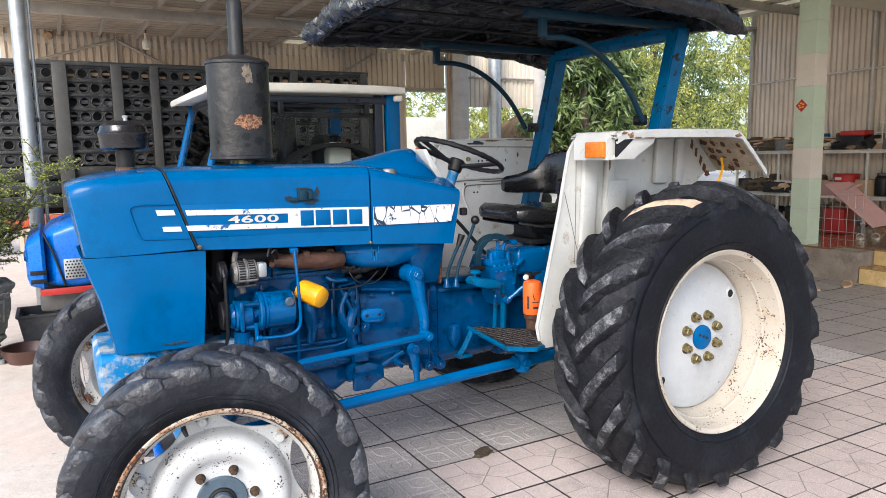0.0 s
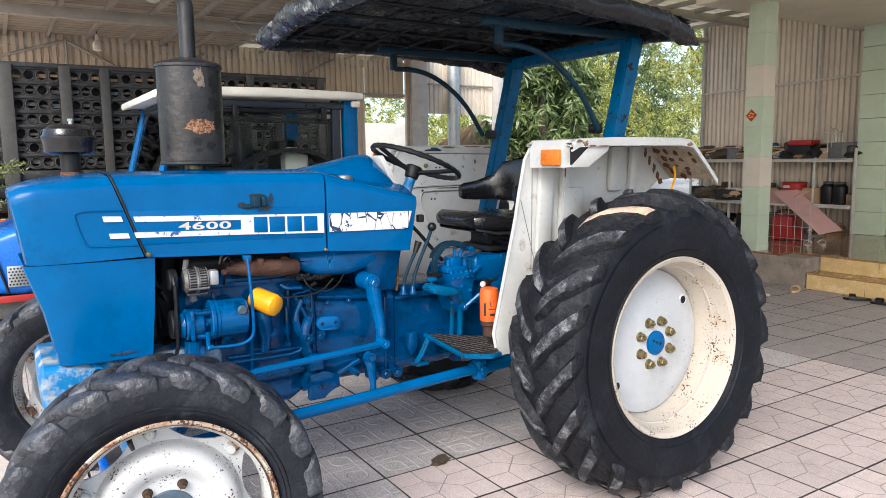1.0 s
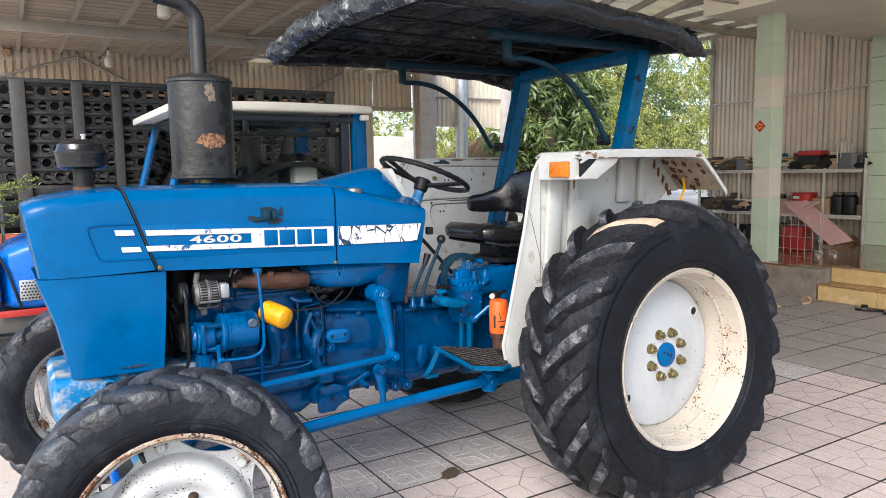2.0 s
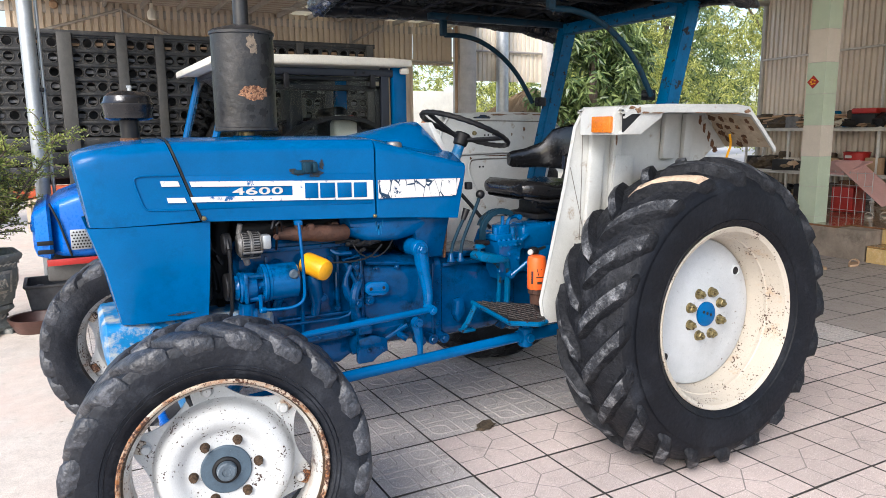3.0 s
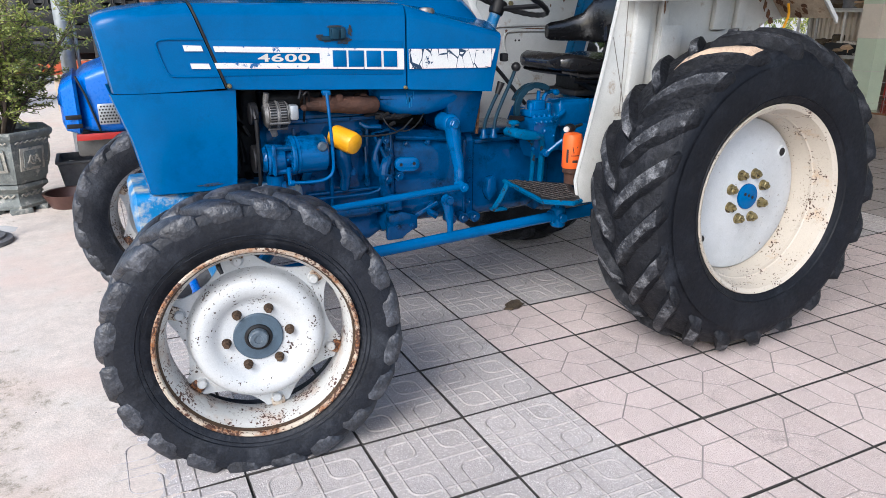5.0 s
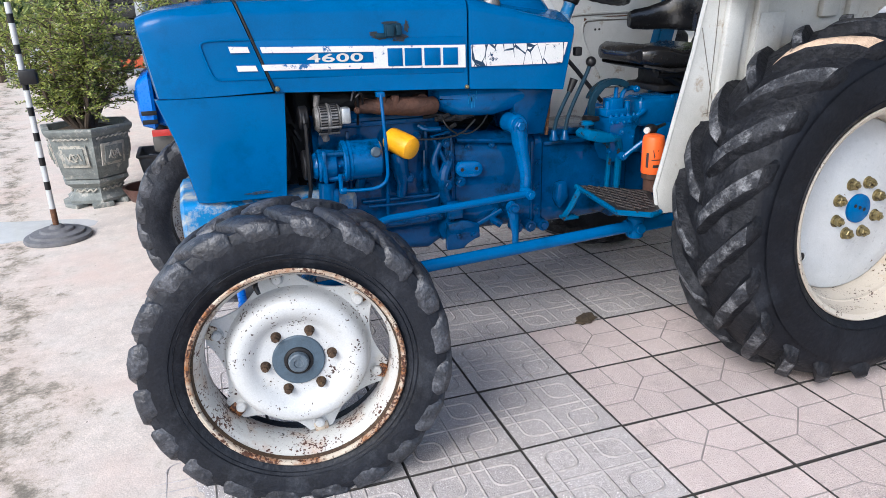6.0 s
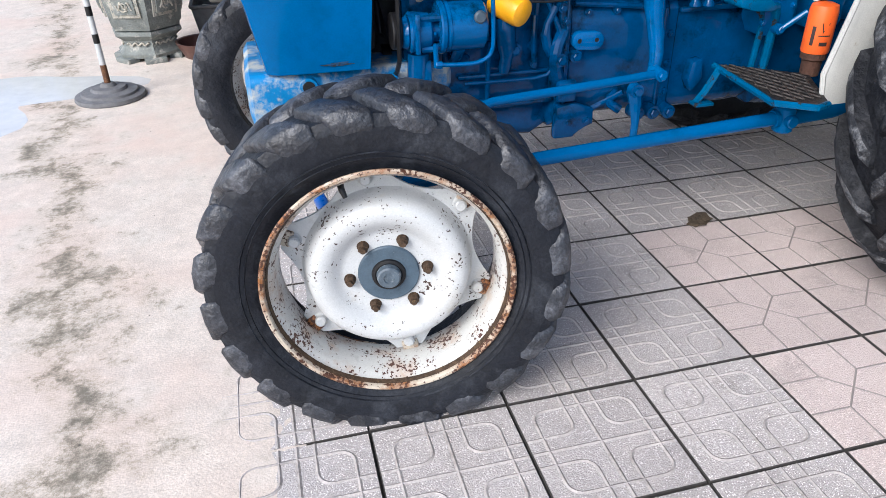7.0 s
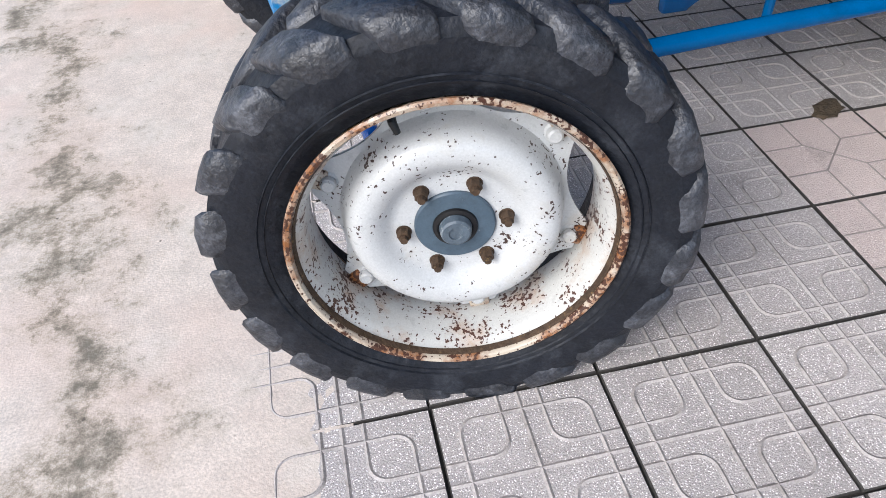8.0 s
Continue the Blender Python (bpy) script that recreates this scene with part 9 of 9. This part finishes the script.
def tree(x, y, h, crowns, material, label, seed, length=0.26, n=2600):
    rnd = random.Random(seed)
    t = thing("tree", pose(x, y, 0), label, "tree", "trees behind the shed")
    bm = bmesh.new()
    tube(bm, [(0, 0, 0), (0.05, 0.03, h * 0.3), (-0.04, 0.0, h * 0.6), (0.0, 0.05, h * 0.85)], [0.14, 0.11, 0.08, 0.04], 10, 1)
    for c, s in crowns:
        tube(bm, [(0, 0, h * rnd.uniform(0.25, 0.5)), (c[0] * 0.5, c[1] * 0.5, c[2] * 0.8), c], [0.06, 0.04, 0.02], 8, 1)
    part("trunk", bm, BARK, t)
    acc = ([], [])
    for c, s in crowns:
        foliage(acc, c, s, n, length, rnd)
    leaves_object("crown", acc, material, t)


tree(10.9, 13.0, 4.2, (((0, 0, 2.6), (1.1, 0.8, 1.1)), ((0.8, 0.3, 1.7), (0.9, 0.7, 1.0)), ((-0.7, 0.5, 1.6), (0.8, 0.7, 0.9)), ((0.1, 0.2, 3.7), (1.2, 0.8, 0.9)), ((1.2, 0.6, 3.0), (0.8, 0.7, 0.9))), LEAF, "mango tree with long drooping dark green leaves", 1, 0.30, 1500)
tree(15.5, 17.0, 6.0, (((0, 0, 4.0), (2.0, 1.5, 1.8)), ((1.6, 0, 2.4), (1.6, 1.2, 1.6)), ((-1.3, -0.4, 2.6), (1.4, 1.2, 1.6)), ((0.2, 0, 6.0), (1.9, 1.4, 1.3))), LEAF_LIGHT, "leafy tree with sunlit yellow-green leaves", 2, 0.16, 3800)
tree(20.6, 15.2, 6.5, (((0, 0, 4.0), (2.2, 1.6, 2.0)), ((-1.2, 0, 2.2), (1.8, 1.2, 1.6)), ((1.6, 0, 2.8), (1.6, 1.4, 1.8)), ((0.2, 0, 6.3), (2.0, 1.4, 1.3)), ((-1.6, 0.4, 5.0), (1.6, 1.2, 1.5))), LEAF_LIGHT, "leafy tree with sunlit yellow-green leaves", 3, 0.15, 3800)
tree(16.2, 19.6, 7.0, (((0, 0, 4.6), (2.4, 1.4, 2.2)), ((-2.0, 0, 3.0), (1.8, 1.2, 1.8)), ((2.2, 0, 3.2), (2.0, 1.2, 2.0)), ((0.4, 0, 6.8), (2.2, 1.4, 1.4))), LEAF_LIGHT, "tall leafy tree with sunlit yellow-green leaves", 8, 0.2, 4200)
tree(20.6, 20.5, 7.5, (((0, 0, 4.8), (2.6, 1.4, 2.3)), ((-2.2, 0, 3.0), (2.0, 1.2, 2.0)), ((2.4, 0, 3.0), (2.2, 1.2, 2.0)), ((0.2, 0, 7.2), (2.4, 1.4, 1.5))), LEAF, "tall leafy tree with drooping green leaves", 9, 0.24, 4200)
tree(9.0, 21.0, 4.0, (((0, 0, 1.9), (2.4, 1.2, 1.0)), ((-3.0, 0, 1.6), (1.8, 1.0, 0.9)), ((3, 0.4, 2.6), (2.0, 1.0, 1.5))), LEAF_LIGHT, "low leafy tree with yellow-green leaves", 4, 0.2, 2400)
tree(-3.4, 17.5, 4.0, (((0, 0, 2.2), (1.8, 1.2, 1.6)), ((2.0, 0.3, 1.6), (1.4, 1.0, 1.2)), ((-2.2, 0, 2.0), (1.8, 1.2, 1.4))), LEAF_LIGHT, "leafy garden tree with yellow-green leaves", 5, 0.22, 2400)
tree(-1.3, 13.4, 3.2, (((0.2, 0, 2.4), (0.7, 0.6, 0.7)), ((-0.7, 0, 1.7), (0.8, 0.7, 0.8))), LEAF, "young garden tree with green leaves", 6, 0.22, 1100)
rnd = random.Random(77)
acc = ([], [])
for k in range(46):
    foliage(acc, (-24 + 1.25 * k + rnd.uniform(-0.5, 0.5), 26 + rnd.uniform(-1, 1), 1.8 + rnd.uniform(-0.3, 1.5)), (1.3, 1.0, 1.8), 420, 0.34, rnd)
for k in range(18):
    foliage(acc, (18.5 + 1.1 * k + rnd.uniform(-0.4, 0.4), 25 + rnd.uniform(-0.8, 0.8), 4.6 + rnd.uniform(-0.8, 2.6)), (1.5, 1.0, 1.9), 700, 0.32, rnd)
hedge = leaves_object("far_woods", acc, LEAF_LIGHT)
tagged(hedge, "distant band of green bushes and trees", "woods", kind="stuff")
# thatched hut roof and low white garden wall beyond the open side
hut = thing("thatched_hut", pose(10.15, 14.4, 0), "low hut with dry palm-leaf thatch", "hut")
rnd = random.Random(5)
acc = ([], [])
for _ in range(2600):
    a = rnd.uniform(0, 2 * math.pi)
    f = rnd.random() ** 0.6
    p = Vector((1.35 * f * math.cos(a), 1.2 * f * math.sin(a), 2.45 - 0.75 * f))
    leaf_quads(acc, p, Vector((math.cos(a), math.sin(a), -0.65 + rnd.uniform(-0.1, 0.1))), 0.38, 0.02, rnd, 0.05)
thatch = leaves_object("thatch", acc, THATCH, hut)
part("roof_cone", lathe(B(), [(0, 2.42), (1.3, 1.66), (1.28, 1.62), (0, 2.36)], 24, pose(0, 0, 0, 90, 0, 0)), THATCH, hut)
for k in range(4):
    a = radians(45 + 90 * k)
    part("post", cyl(B(), (0.95 * math.cos(a), 0.95 * math.sin(a), 0), (0.95 * math.cos(a), 0.95 * math.sin(a), 1.86), 0.05, 0.05, 10), BARK, hut)
single("garden_wall", box(B(), (8.1, 16.2, 1.2), (2.8, 0.2, 2.4), None, 0.01), CAB_WHITE, Matrix(), "white plastered garden wall beyond the shed", "wall", kind="structure")

# ---- paving tiles: the near ones one by one, the rest joined ----
grey_me, pink_me = tile_meshes()
rnd = random.Random(4)
near, far = [], []
for i in range(-3, 19):
    for j in range(-15, 26):
        x, y = TILE_X + (i + 0.5) * TILE_S, TILE_Y + (j + 0.5) * TILE_S
        if x > 8.3:
            continue
        kind = pink_me if (i >= 2 and j < 2) else grey_me
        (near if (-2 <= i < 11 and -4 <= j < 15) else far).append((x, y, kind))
for x, y, me in near:
    ob = new("tile", me)
    ob.parent = bed
    ob.matrix_basis = pose(x, y, rnd.uniform(-0.0012, 0.0012), rnd.uniform(-0.12, 0.12), rnd.uniform(-0.12, 0.12), rnd.choice((0, 180)) + rnd.uniform(-0.3, 0.3)) @ Matrix.Diagonal((rnd.uniform(0.994, 1.008), rnd.uniform(0.994, 1.008), 1, 1))
# the far tiles repeat the pink pattern in one joined mesh, with shade painted into their tone
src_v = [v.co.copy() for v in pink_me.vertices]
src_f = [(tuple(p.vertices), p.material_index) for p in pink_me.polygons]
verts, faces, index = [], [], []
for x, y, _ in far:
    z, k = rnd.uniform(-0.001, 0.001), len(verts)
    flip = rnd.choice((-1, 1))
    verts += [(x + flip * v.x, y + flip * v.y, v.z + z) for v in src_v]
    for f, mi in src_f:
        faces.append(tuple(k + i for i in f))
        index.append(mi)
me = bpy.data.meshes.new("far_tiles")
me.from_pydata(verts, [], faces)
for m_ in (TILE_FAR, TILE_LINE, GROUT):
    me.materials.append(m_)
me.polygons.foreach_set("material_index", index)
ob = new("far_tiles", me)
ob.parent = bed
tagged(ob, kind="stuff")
